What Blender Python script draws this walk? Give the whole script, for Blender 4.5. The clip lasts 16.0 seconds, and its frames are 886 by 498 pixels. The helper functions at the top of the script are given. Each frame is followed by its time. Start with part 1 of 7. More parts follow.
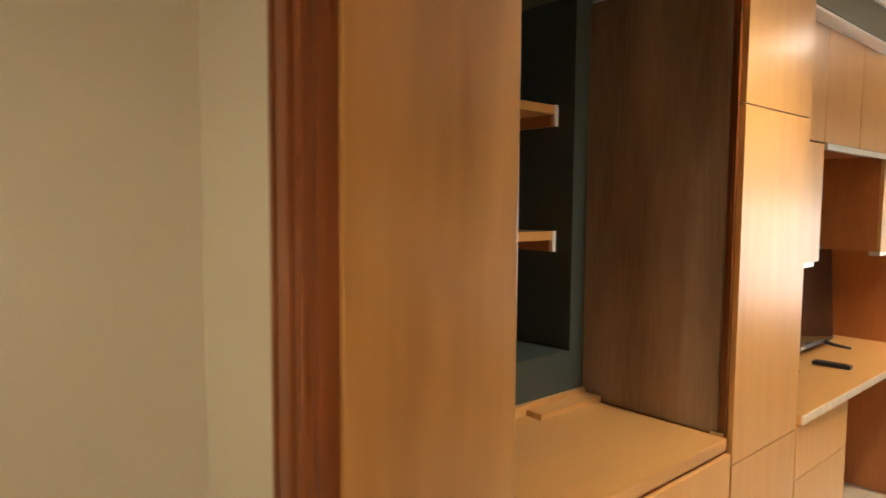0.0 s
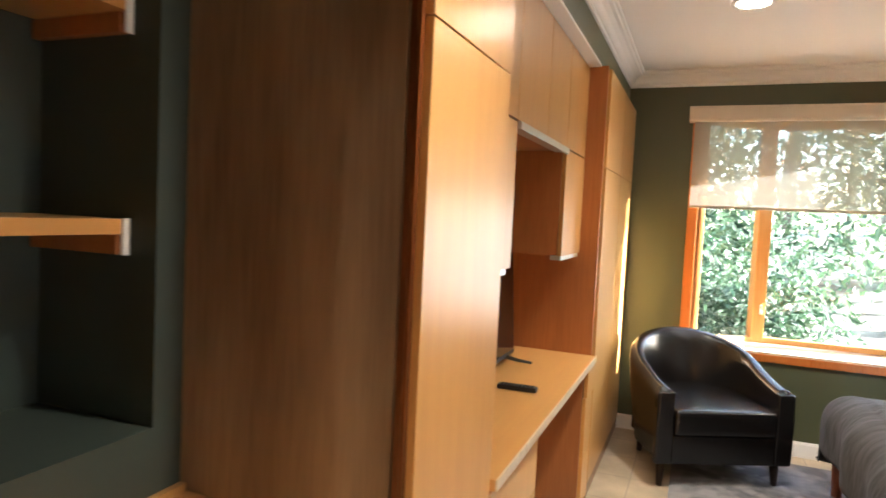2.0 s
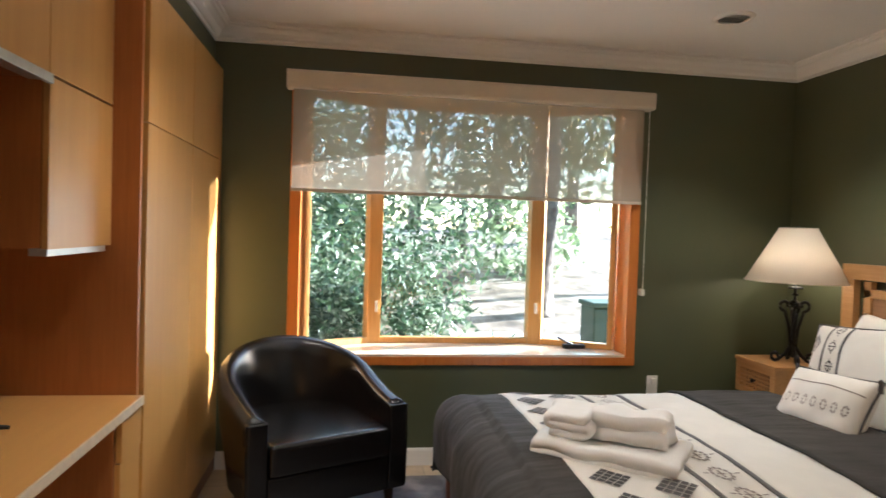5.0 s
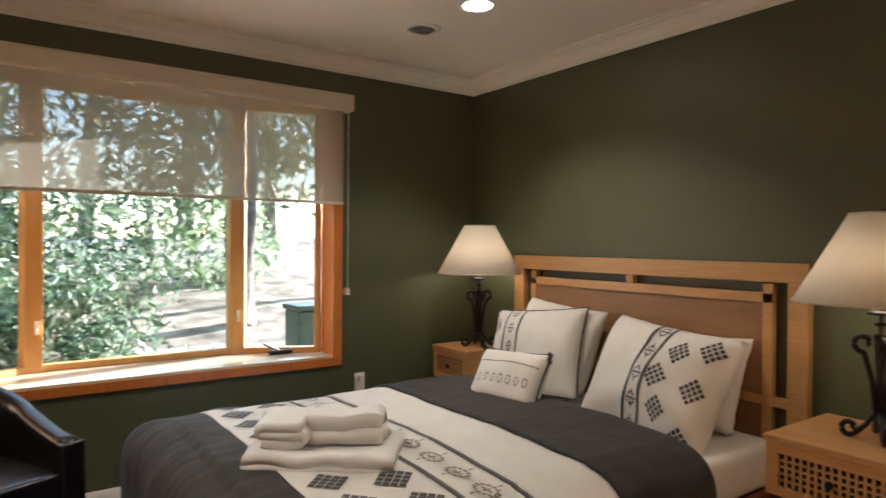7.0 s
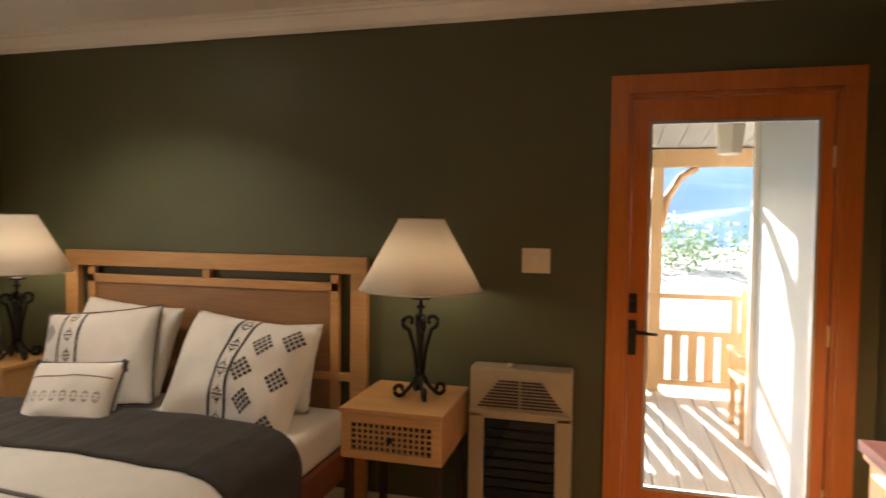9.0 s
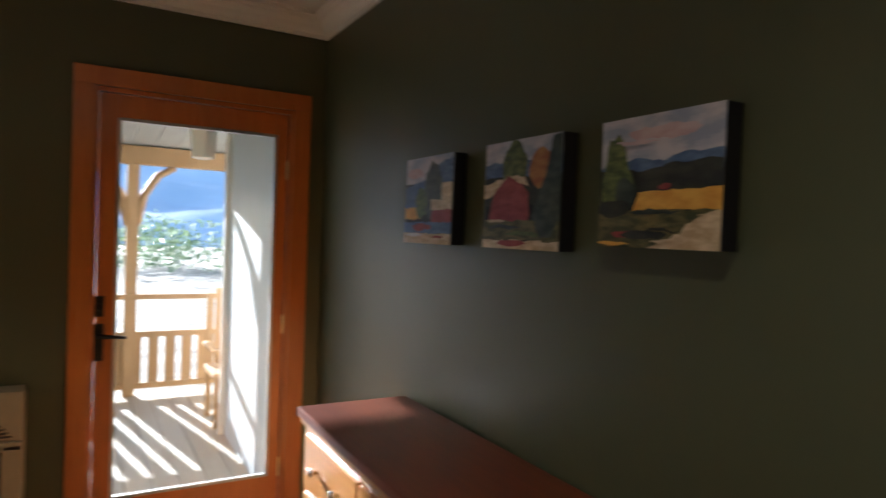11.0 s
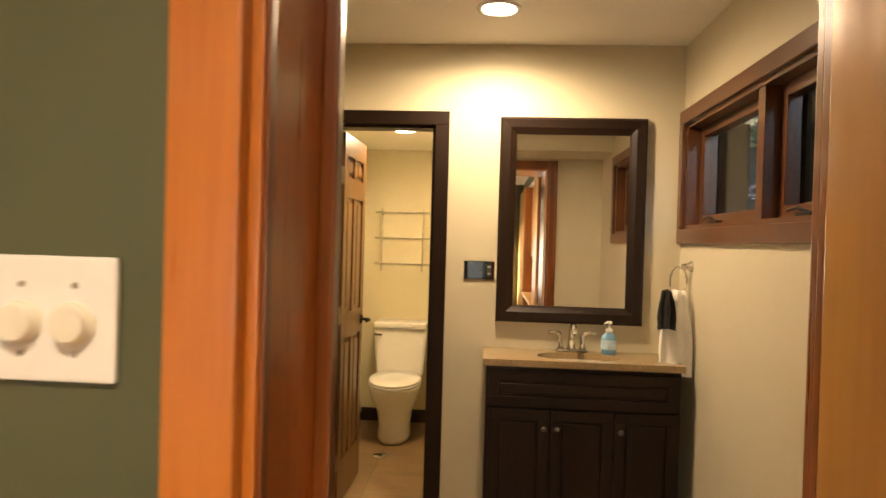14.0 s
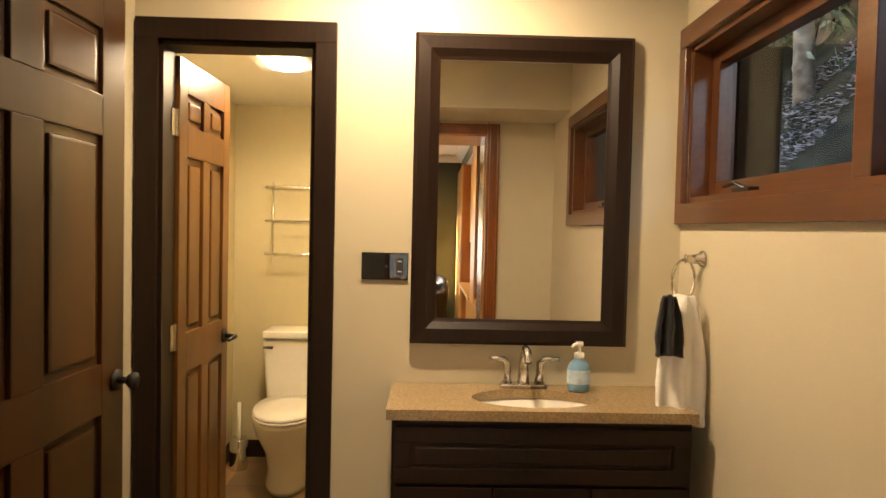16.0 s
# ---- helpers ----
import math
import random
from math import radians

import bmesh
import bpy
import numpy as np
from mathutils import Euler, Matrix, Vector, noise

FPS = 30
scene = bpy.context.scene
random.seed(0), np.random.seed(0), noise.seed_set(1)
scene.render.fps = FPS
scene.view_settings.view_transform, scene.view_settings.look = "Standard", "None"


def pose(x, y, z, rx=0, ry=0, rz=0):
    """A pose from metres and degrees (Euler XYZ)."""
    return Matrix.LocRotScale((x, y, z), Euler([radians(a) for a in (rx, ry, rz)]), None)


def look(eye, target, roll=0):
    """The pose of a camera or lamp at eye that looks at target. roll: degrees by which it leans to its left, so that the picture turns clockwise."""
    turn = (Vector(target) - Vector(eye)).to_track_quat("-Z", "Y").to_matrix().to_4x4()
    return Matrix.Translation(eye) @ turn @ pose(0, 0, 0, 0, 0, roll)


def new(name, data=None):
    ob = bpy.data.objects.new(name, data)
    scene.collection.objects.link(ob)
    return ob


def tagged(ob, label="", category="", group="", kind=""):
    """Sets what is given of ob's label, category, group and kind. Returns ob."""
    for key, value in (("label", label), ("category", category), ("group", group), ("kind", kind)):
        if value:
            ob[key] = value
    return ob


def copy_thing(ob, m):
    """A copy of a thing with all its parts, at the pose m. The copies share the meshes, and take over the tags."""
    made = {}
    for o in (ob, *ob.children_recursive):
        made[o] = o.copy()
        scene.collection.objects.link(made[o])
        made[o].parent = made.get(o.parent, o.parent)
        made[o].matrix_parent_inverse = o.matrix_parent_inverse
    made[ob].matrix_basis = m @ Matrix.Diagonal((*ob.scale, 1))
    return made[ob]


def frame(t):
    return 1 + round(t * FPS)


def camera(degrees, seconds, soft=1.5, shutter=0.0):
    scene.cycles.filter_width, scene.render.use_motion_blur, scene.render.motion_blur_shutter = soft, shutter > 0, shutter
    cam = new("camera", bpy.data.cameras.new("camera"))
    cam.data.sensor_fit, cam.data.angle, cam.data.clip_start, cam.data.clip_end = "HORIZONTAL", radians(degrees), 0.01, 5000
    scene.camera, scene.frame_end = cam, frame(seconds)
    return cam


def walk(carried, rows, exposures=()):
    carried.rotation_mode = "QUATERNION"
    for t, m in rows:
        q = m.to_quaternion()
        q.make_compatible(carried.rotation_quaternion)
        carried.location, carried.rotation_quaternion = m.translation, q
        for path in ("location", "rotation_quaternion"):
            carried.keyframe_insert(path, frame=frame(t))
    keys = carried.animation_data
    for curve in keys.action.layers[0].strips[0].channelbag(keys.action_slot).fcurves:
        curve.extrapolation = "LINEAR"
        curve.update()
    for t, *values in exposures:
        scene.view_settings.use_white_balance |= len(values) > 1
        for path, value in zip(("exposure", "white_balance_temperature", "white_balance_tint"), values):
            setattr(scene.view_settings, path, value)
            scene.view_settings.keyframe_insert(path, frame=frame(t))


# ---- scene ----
cam = camera(70.0, 16.0, 1.5, 0.4)
PATH = [
    (0, (0.342, -0.939, 1.529), (-1.173, 0.359, 1.385), 0.4),
    (0.5, (0.199, -0.747, 1.526), (-1.184, 0.69, 1.376), 1.1),
    (1, (0.113, -0.631, 1.481), (-1.08, 0.969, 1.363), 2.0),
    (1.5, (-0.009, -0.375, 1.518), (-0.964, 1.377, 1.375), 2.7),
    (2, (-0.047, -0.092, 1.474), (-0.797, 1.758, 1.359), 2.7),
    (2.5, (0.009, 0.154, 1.459), (-0.633, 2.045, 1.358), 2.4),
    (3, (0.062, 0.356, 1.452), (-0.47, 2.282, 1.362), 2.4),
    (3.5, (0.069, 0.587, 1.464), (-0.267, 2.556, 1.371), 2.2),
    (4, (0.112, 0.744, 1.452), (0.005, 2.74, 1.372), 2.1),
    (6.5, (0.27, 0.899, 1.321), (1.164, 2.688, 1.317), 0.7),
    (7, (0.217, 0.957, 1.357), (1.367, 2.593, 1.337), 0.4),
    (7.5, (0.103, 1.047, 1.417), (1.535, 2.443, 1.373), 0.6),
    (8, (0.063, 1.114, 1.45), (1.743, 2.197, 1.387), 0.5),
    (10.5, (0.016, 0.988, 1.454), (1.947, 0.473, 1.397), 1.8),
    (11, (-0.045, 1.028, 1.46), (1.693, 0.04, 1.418), 2.1),
    (11.5, (-0.009, 0.965, 1.459), (1.445, -0.407, 1.422), 2.3),
    (12, (-0.007, 0.98, 1.459), (1.083, -0.695, 1.418), 1.8),
    (12.5, (-0.007, 0.94, 1.459), (0.771, -0.902, 1.437), 1.8),
    (13, (-0.018, 0.834, 1.466), (0.523, -1.091, 1.427), 1.7),
    (13.5, (-0.004, 0.652, 1.456), (0.325, -1.32, 1.422), 1.3),
    (14, (0.010, 0.485, 1.452), (0.146, -1.509, 1.428), 1.6),
    (14.5, (-0.01, 0.176, 1.445), (0.038, -1.823, 1.414), 1.4),
    (15, (-0.043, -0.109, 1.443), (-0.039, -2.109, 1.399), 1.4),
    (15.5, (-0.075, -0.362, 1.445), (-0.105, -2.361, 1.390), 1.3),
    (16, (-0.095, -0.584, 1.443), (-0.145, -2.583, 1.378), 1.3),
]
EXPOSURES = [(0.0, 4.2, 6200, 10), (1.0, 4.25, 5900, 10), (3.0, 4.0, 5700, 10), (4.2, 3.4, 5600, 10), (6.3, 3.0, 5700, 11), (7.2, 2.9, 6000, 12), (8.2, 2.9, 6900, 14), (10.3, 2.35, 5900, 12), (11.0, 2.15, 5750, 11), (11.5, 2.1, 5800, 11), (12.0, 2.75, 6200, 11), (12.5, 3.75, 6800, 12), (13.0, 4.15, 7300, 13), (14.0, 4.25, 7600, 16), (16.0, 4.2, 7500, 16)]
walk(cam, [(t, look(eye, target, roll)) for t, eye, target, roll in PATH], EXPOSURES)

# ---- world, sun and lamps ----
world = bpy.data.worlds.new("sky")
scene.world = world
world.use_nodes = True
wn = world.node_tree.nodes
sky = wn.new("ShaderNodeTexSky")
sky.sky_type = "NISHITA"
sky.sun_disc = False
sky.sun_elevation = radians(13.6)
sky.sun_rotation = radians(75)
world.node_tree.links.new(sky.outputs[0], wn["Background"].inputs[0])
wn["Background"].inputs[1].default_value = 0.15
sun = new("sun", bpy.data.lights.new("sun", "SUN"))
sun.data.energy, sun.data.angle, sun.data.color = 5.0, radians(0.5), (1.0, 0.97, 0.92)
SUN_WAY = Vector((-0.80, -0.17, -0.198))
sun.matrix_world = Matrix.Translation((6, 6, 8)) @ SUN_WAY.to_track_quat("-Z", "Y").to_matrix().to_4x4()


def spot(name, x, y, z, watts, size=1.9, color=(1.0, 0.88, 0.72), blend=0.8):
    """A recessed ceiling lamp's light, pointing down."""
    ob = new(name, bpy.data.lights.new(name, "SPOT"))
    ob.data.energy, ob.data.spot_size, ob.data.spot_blend, ob.data.color = watts, size, blend, color
    ob.data.shadow_soft_size = 0.05
    ob.matrix_world = pose(x, y, z)
    return ob


def window_light(name, x, y, z, wide, high, watts, turn):
    """The sky's light in a window's opening, facing into the room."""
    ob = new(name, bpy.data.lights.new(name, "AREA"))
    ob.data.shape, ob.data.size, ob.data.size_y = "RECTANGLE", wide, high
    ob.data.energy, ob.data.color = watts, (0.88, 0.94, 1.0)
    ob.matrix_world = pose(x, y, z, 90, 0, turn)
    return ob


window_light("north_window_light", 0.91, 4.66, 1.13, 1.7, 0.85, 0.55, 180)
window_light("east_door_light", 3.10, 0.57, 1.1, 0.62, 1.6, 0.12, 90)


def bulb(name, x, y, z, watts, color=(1.0, 0.80, 0.58), radius=0.03):
    ob = new(name, bpy.data.lights.new(name, "POINT"))
    ob.data.energy, ob.data.color, ob.data.shadow_soft_size = watts, color, radius
    ob.matrix_world = pose(x, y, z)
    return ob

# ---- materials ----
def material(name, rough=0.5, metal=0.0):
    m = bpy.data.materials.new(name)
    m.use_nodes = True
    b = m.node_tree.nodes["Principled BSDF"]
    b.inputs["Roughness"].default_value = rough
    b.inputs["Metallic"].default_value = metal
    return m, m.node_tree.nodes, m.node_tree.links, b


def noise_node(n, l, scale, detail=3.0, stretch=(1, 1, 1), space="Object"):
    tc = n.new("ShaderNodeTexCoord")
    mp = n.new("ShaderNodeMapping")
    mp.inputs["Scale"].default_value = stretch
    nz = n.new("ShaderNodeTexNoise")
    nz.inputs["Scale"].default_value, nz.inputs["Detail"].default_value = scale, detail
    l.new(tc.outputs[space], mp.inputs["Vector"])
    l.new(mp.outputs["Vector"], nz.inputs["Vector"])
    return nz


def ramp(n, l, source, stops):
    r = n.new("ShaderNodeValToRGB")
    while len(r.color_ramp.elements) < len(stops):
        r.color_ramp.elements.new(0.5)
    for e, (p, c) in zip(r.color_ramp.elements, stops):
        e.position, e.color = p, (*c, 1)
    l.new(source, r.inputs[0])
    return r


def mixc(n, l, a, b, fac, how="MIX"):
    m = n.new("ShaderNodeMix")
    m.data_type, m.blend_type = "RGBA", how
    for sock, v in ((m.inputs[0], fac), (m.inputs[6], a), (m.inputs[7], b)):
        if isinstance(v, (int, float)):
            sock.default_value = v
        elif isinstance(v, tuple):
            sock.default_value = (*v, 1)
        else:
            l.new(v, sock)
    return m.outputs[2]


def bump(n, l, b, height, strength=0.2, dist=0.01):
    bp = n.new("ShaderNodeBump")
    bp.inputs["Strength"].default_value, bp.inputs["Distance"].default_value = strength, dist
    l.new(height, bp.inputs["Height"])
    l.new(bp.outputs[0], b.inputs["Normal"])


def paint(name, color, rough=0.6, vary=0.06, grain=220.0, relief=0.08):
    """Rolled wall paint: fine orange-peel relief and broad faint unevenness."""
    m, n, l, b = material(name, rough)
    big = noise_node(n, l, 1.7, 4)
    dark = tuple(c * (1 - vary) for c in color)
    lite = tuple(min(1, c * (1 + vary)) for c in color)
    r = ramp(n, l, big.outputs[0], [(0.3, dark), (0.7, lite)])
    l.new(r.outputs[0], b.inputs["Base Color"])
    bump(n, l, b, noise_node(n, l, grain, 2).outputs[0], relief, 0.002)
    return m


def wood(name, a, c, rough=0.35, axis=2, scale=14.0, stretch=10.0, coat=0.0, blotch=0.25):
    """Grain that runs along an axis (0 x, 1 y, 2 z), over broad blotches."""
    m, n, l, b = material(name, rough)
    s = [stretch, stretch, stretch]
    s[axis] = 0.6
    fine = noise_node(n, l, scale, 6, tuple(s))
    s2 = [2.2, 2.2, 2.2]
    s2[axis] = 0.5
    broad = noise_node(n, l, 2.0, 3, tuple(s2))
    info = n.new("ShaderNodeObjectInfo")
    r = ramp(n, l, fine.outputs[0], [(0.28, a), (0.72, c)])
    dark = tuple(v * 0.72 for v in a)
    br = ramp(n, l, broad.outputs[0], [(0.35, dark), (0.65, c)])
    col = mixc(n, l, r.outputs[0], br.outputs[0], blotch)
    vr = ramp(n, l, info.outputs["Random"], [(0.0, (0.92, 0.92, 0.92)), (1.0, (1.06, 1.05, 1.04))])
    l.new(mixc(n, l, col, vr.outputs[0], 1.0, "MULTIPLY"), b.inputs["Base Color"])
    rr = n.new("ShaderNodeMapRange")
    rr.inputs["To Min"].default_value, rr.inputs["To Max"].default_value = rough * 0.93, rough * 1.08
    l.new(fine.outputs[0], rr.inputs[0])
    l.new(rr.outputs[0], b.inputs["Roughness"])
    b.inputs["Coat Weight"].default_value, b.inputs["Coat Roughness"].default_value = coat, 0.26
    bump(n, l, b, fine.outputs[0], 0.02, 0.0006)
    return m


def plain(name, color, rough=0.5, metal=0.0, vary=0.08, scale=30.0):
    m, n, l, b = material(name, rough, metal)
    nz = noise_node(n, l, scale, 4)
    r = ramp(n, l, nz.outputs[0], [(0.3, tuple(c * (1 - vary) for c in color)), (0.7, tuple(min(1, c * (1 + vary)) for c in color))])
    l.new(r.outputs[0], b.inputs["Base Color"])
    return m


def cloth(name, color, rough=0.9, weave=900.0, sheen=0.3, vary=0.1):
    m, n, l, b = material(name, rough)
    nz = noise_node(n, l, 9.0, 5)
    r = ramp(n, l, nz.outputs[0], [(0.3, tuple(c * (1 - vary) for c in color)), (0.7, tuple(min(1, c * (1 + vary)) for c in color))])
    l.new(r.outputs[0], b.inputs["Base Color"])
    b.inputs["Sheen Weight"].default_value = sheen
    bump(n, l, b, noise_node(n, l, weave, 2).outputs[0], 0.25, 0.002)
    return m


def glow(name, color, strength):
    m, n, l, b = material(name, 0.5)
    b.inputs["Base Color"].default_value = (*color, 1)
    b.inputs["Emission Color"].default_value = (*color, 1)
    b.inputs["Emission Strength"].default_value = strength
    return m


def glass(name, rough=0.0, tint=(1, 1, 1)):
    m, n, l, b = material(name, rough)
    b.inputs["Base Color"].default_value = (*tint, 1)
    b.inputs["Transmission Weight"].default_value = 1.0
    b.inputs["IOR"].default_value = 1.02
    b.inputs["Specular IOR Level"].default_value = 0.5
    return m


def pane_glass(name, tint=(0.97, 0.98, 0.98)):
    """Thin window glass: clear, with a weak mirror image."""
    m, n, l, b = material(name, 0.0)
    tr = n.new("ShaderNodeBsdfTransparent")
    tr.inputs[0].default_value = (*tint, 1)
    gl = n.new("ShaderNodeBsdfGlossy")
    gl.inputs["Roughness"].default_value = 0.0
    mx = n.new("ShaderNodeMixShader")
    lw = n.new("ShaderNodeLayerWeight")
    pw, ad = n.new("ShaderNodeMath"), n.new("ShaderNodeMath")
    pw.operation, ad.operation = "POWER", "MULTIPLY_ADD"
    pw.inputs[1].default_value, ad.inputs[1].default_value, ad.inputs[2].default_value = 4.5, 0.55, 0.025
    l.new(lw.outputs["Facing"], pw.inputs[0])
    l.new(pw.outputs[0], ad.inputs[0])
    l.new(ad.outputs[0], mx.inputs[0])
    l.new(tr.outputs[0], mx.inputs[1])
    l.new(gl.outputs[0], mx.inputs[2])
    l.new(mx.outputs[0], n["Material Output"].inputs["Surface"])
    return m


GREEN = paint("olive_green_paint", (0.076, 0.083, 0.040), 0.45, 0.07)
BEIGE = paint("beige_paint", (0.56, 0.50, 0.36), 0.55, 0.03)
CREAM = paint("cream_wall_paint", (0.80, 0.77, 0.70), 0.6, 0.02)
WHITE = paint("white_trim_paint", (0.80, 0.78, 0.74), 0.4, 0.02, 60, 0.03)
CEIL = paint("ceiling_paint", (0.78, 0.75, 0.70), 0.8, 0.02)
MAPLE = wood("maple_veneer", (0.55, 0.275, 0.072), (0.62, 0.33, 0.095), 0.31, 2, 3, 7, 0.35, 0.12)
MAPLE_GLOSS = wood("varnished_maple_panel", (0.37, 0.165, 0.036), (0.50, 0.25, 0.066), 0.22, 2, 3, 7, 0.8, 0.6)
MAPLE_Y = wood("maple_worktop", (0.555, 0.28, 0.078), (0.60, 0.31, 0.09), 0.30, 1, 4, 14, 0.4, 0.15)
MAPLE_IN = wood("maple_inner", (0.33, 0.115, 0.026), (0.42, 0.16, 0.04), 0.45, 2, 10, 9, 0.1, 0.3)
MAPLE_END = wood("maple_end_panel", (0.21, 0.128, 0.066), (0.43, 0.29, 0.165), 0.42, 2, 9, 10, 0.1, 0.65)
FIR = wood("orange_fir", (0.44, 0.125, 0.016), (0.57, 0.19, 0.031), 0.28, 2, 9, 12, 0.5, 0.4)
FIR_DARK = wood("dark_fir", (0.13, 0.034, 0.007), (0.27, 0.078, 0.015), 0.28, 2, 8, 9, 0.5, 0.5)
WALNUT = wood("stained_alder", (0.008, 0.003, 0.0011), (0.055, 0.0185, 0.0034), 0.33, 2, 3, 5, 0.08, 0.75)
BROWNFIR = wood("window_fir", (0.075, 0.023, 0.007), (0.135, 0.047, 0.014), 0.32, 1, 8, 9, 0.4, 0.5)
ESPRESSO = wood("espresso_wood", (0.011, 0.0052, 0.003), (0.020, 0.0095, 0.0055), 0.42, 2, 8, 9, 0.0, 0.3)
ESPRESSO.node_tree.nodes["Principled BSDF"].inputs["Specular IOR Level"].default_value = 0.25
OAKLIGHT = wood("light_oak", (0.42, 0.21, 0.07), (0.56, 0.31, 0.12), 0.4, 1, 10, 9, 0.15, 0.35)
OAKPANEL = wood("oak_panel", (0.22, 0.105, 0.04), (0.31, 0.16, 0.065), 0.45, 1, 10, 9, 0.1, 0.35)
CHERRY = wood("cherry_top", (0.12, 0.024, 0.009), (0.20, 0.048, 0.016), 0.38, 0, 8, 9, 0.08, 0.4)
# the varnished panel is faintly wavy along its grain
vn, vl = MAPLE_GLOSS.node_tree.nodes, MAPLE_GLOSS.node_tree.links
wave = vn.new("ShaderNodeBump")
wave.inputs["Strength"].default_value, wave.inputs["Distance"].default_value = 0.5, 0.012
vl.new(noise_node(vn, vl, 2.6, 2, (3.0, 3.0, 0.35)).outputs[0], wave.inputs["Height"])
vl.new(vn["Principled BSDF"].inputs["Normal"].links[0].from_socket, wave.inputs["Normal"])
vl.new(wave.outputs[0], vn["Principled BSDF"].inputs["Normal"])
BLACK = plain("black_plastic", (0.012, 0.012, 0.013), 0.35)
IRON = plain("black_iron", (0.010, 0.009, 0.009), 0.45, 0.3)
NICKEL = plain("brushed_nickel", (0.62, 0.58, 0.52), 0.25, 1.0)
CHROME = plain("chrome", (0.8, 0.8, 0.8), 0.08, 1.0, 0.02)
BRASS = plain("pale_brass", (0.80, 0.68, 0.40), 0.3, 0.7)
PORCELAIN = plain("porcelain", (0.80, 0.77, 0.70), 0.12, 0, 0.01)
WHITEPL = plain("white_plastic", (0.78, 0.76, 0.70), 0.35, 0, 0.02)
IVORY = plain("ivory_plastic", (0.72, 0.62, 0.42), 0.35, 0, 0.03)
LEATHER = plain("black_leather", (0.006, 0.0055, 0.0055), 0.27, 0, 0.2, 60)
GREYCLOTH = cloth("grey_duvet_cloth", (0.036, 0.0315, 0.027), 0.9, 900.0, 0.03)
gn, gl = GREYCLOTH.node_tree.nodes, GREYCLOTH.node_tree.links
puff = gn.new("ShaderNodeBump")
puff.inputs["Strength"].default_value, puff.inputs["Distance"].default_value = 0.8, 0.02
gl.new(noise_node(gn, gl, 7.0, 2, (0.5, 1.6, 0.7)).outputs[0], puff.inputs["Height"])
was = gn["Principled BSDF"].inputs["Normal"].links
if was:
    gl.new(was[0].from_socket, puff.inputs["Normal"])
gl.new(puff.outputs[0], gn["Principled BSDF"].inputs["Normal"])
WHITECLOTH = cloth("white_cotton", (0.72, 0.69, 0.63), 0.9, 900, 0.3, 0.04)
TOWELCLOTH = cloth("terry_towel", (0.80, 0.78, 0.74), 0.95, 350, 0.5, 0.05)
BLACKCLOTH = cloth("black_towel", (0.01, 0.01, 0.01), 0.95, 350, 0.3)
DARKPRINT = cloth("grey_print", (0.06, 0.055, 0.055), 0.9)
STONE = plain("tan_quartz", (0.31, 0.22, 0.12), 0.18, 0, 0.25, 180)
GLASS = pane_glass("window_glass")
BULB = glow("lamp_glow", (1.0, 0.86, 0.62), 6.0)

def tile_material(name, a, c, grout, w, h, rough=0.35, turn=0.0):
    m, n, l, b = material(name, rough)
    tc = n.new("ShaderNodeTexCoord")
    mp = n.new("ShaderNodeMapping")
    mp.inputs["Rotation"].default_value = (0, 0, turn)
    br = n.new("ShaderNodeTexBrick")
    br.offset = 0.0
    for k, v in (("Scale", 1.0), ("Mortar Size", 0.004), ("Brick Width", w), ("Row Height", h), ("Bias", 0.0)):
        br.inputs[k].default_value = v
    br.inputs["Color1"].default_value, br.inputs["Color2"].default_value, br.inputs["Mortar"].default_value = (*a, 1), (*c, 1), (*grout, 1)
    l.new(tc.outputs["Object"], mp.inputs[0])
    l.new(mp.outputs[0], br.inputs["Vector"])
    cloud = noise_node(n, l, 5.0, 6)
    cr = ramp(n, l, cloud.outputs[0], [(0.3, (0.72, 0.70, 0.66)), (0.7, (1.1, 1.08, 1.05))])
    l.new(mixc(n, l, br.outputs[0], cr.outputs[0], 1.0, "MULTIPLY"), b.inputs["Base Color"])
    bump(n, l, b, br.outputs["Fac"], -0.4, 0.003)
    return m


TILE = tile_material("stone_floor", (0.52, 0.43, 0.30), (0.46, 0.38, 0.27), (0.36, 0.31, 0.24), 0.33, 0.33)
TILE_B = tile_material("slate_tile", (0.20, 0.125, 0.06), (0.26, 0.165, 0.085), (0.13, 0.10, 0.07), 0.33, 0.33, 0.3)
# darker, bluer than GREEN; for the niche's back and recess walls
GREEN_DARK = paint("darker_green_wall", (0.045, 0.058, 0.044), 0.5, 0.07)
BEIGE_Y = paint("warm_beige_paint", (0.58, 0.51, 0.32), 0.55, 0.03)
MAPLE_IN2 = wood("reddish_veneer", (0.36, 0.125, 0.030), (0.46, 0.175, 0.045), 0.4, 2, 9, 12, 0.2, 0.35)
EDGE = plain("pale_edge", (0.62, 0.50, 0.34), 0.35, 0, 0.1)
ALU = plain("aluminium", (0.62, 0.60, 0.55), 0.35, 0.8, 0.05)
SCREEN = plain("black_screen", (0.006, 0.006, 0.007), 0.02, 0, 0.0)
DARKRUB = plain("dark_rubber", (0.03, 0.03, 0.03), 0.6)
PINE = wood("golden_pine", (0.55, 0.28, 0.07), (0.68, 0.38, 0.12), 0.35, 2, 9, 10, 0.3, 0.3)
# sill paler than the frame wood, with sky reflection put into its colour
SILL = wood("sky_paled_sill", (0.60, 0.48, 0.34), (0.70, 0.58, 0.42), 0.18, 0, 9, 10, 0.5, 0.2)
SHADEBOX = cloth("shade_box_cloth", (0.60, 0.53, 0.42), 0.8, 500, 0.1, 0.03)
HEM = plain("shade_hem", (0.50, 0.44, 0.34), 0.6)


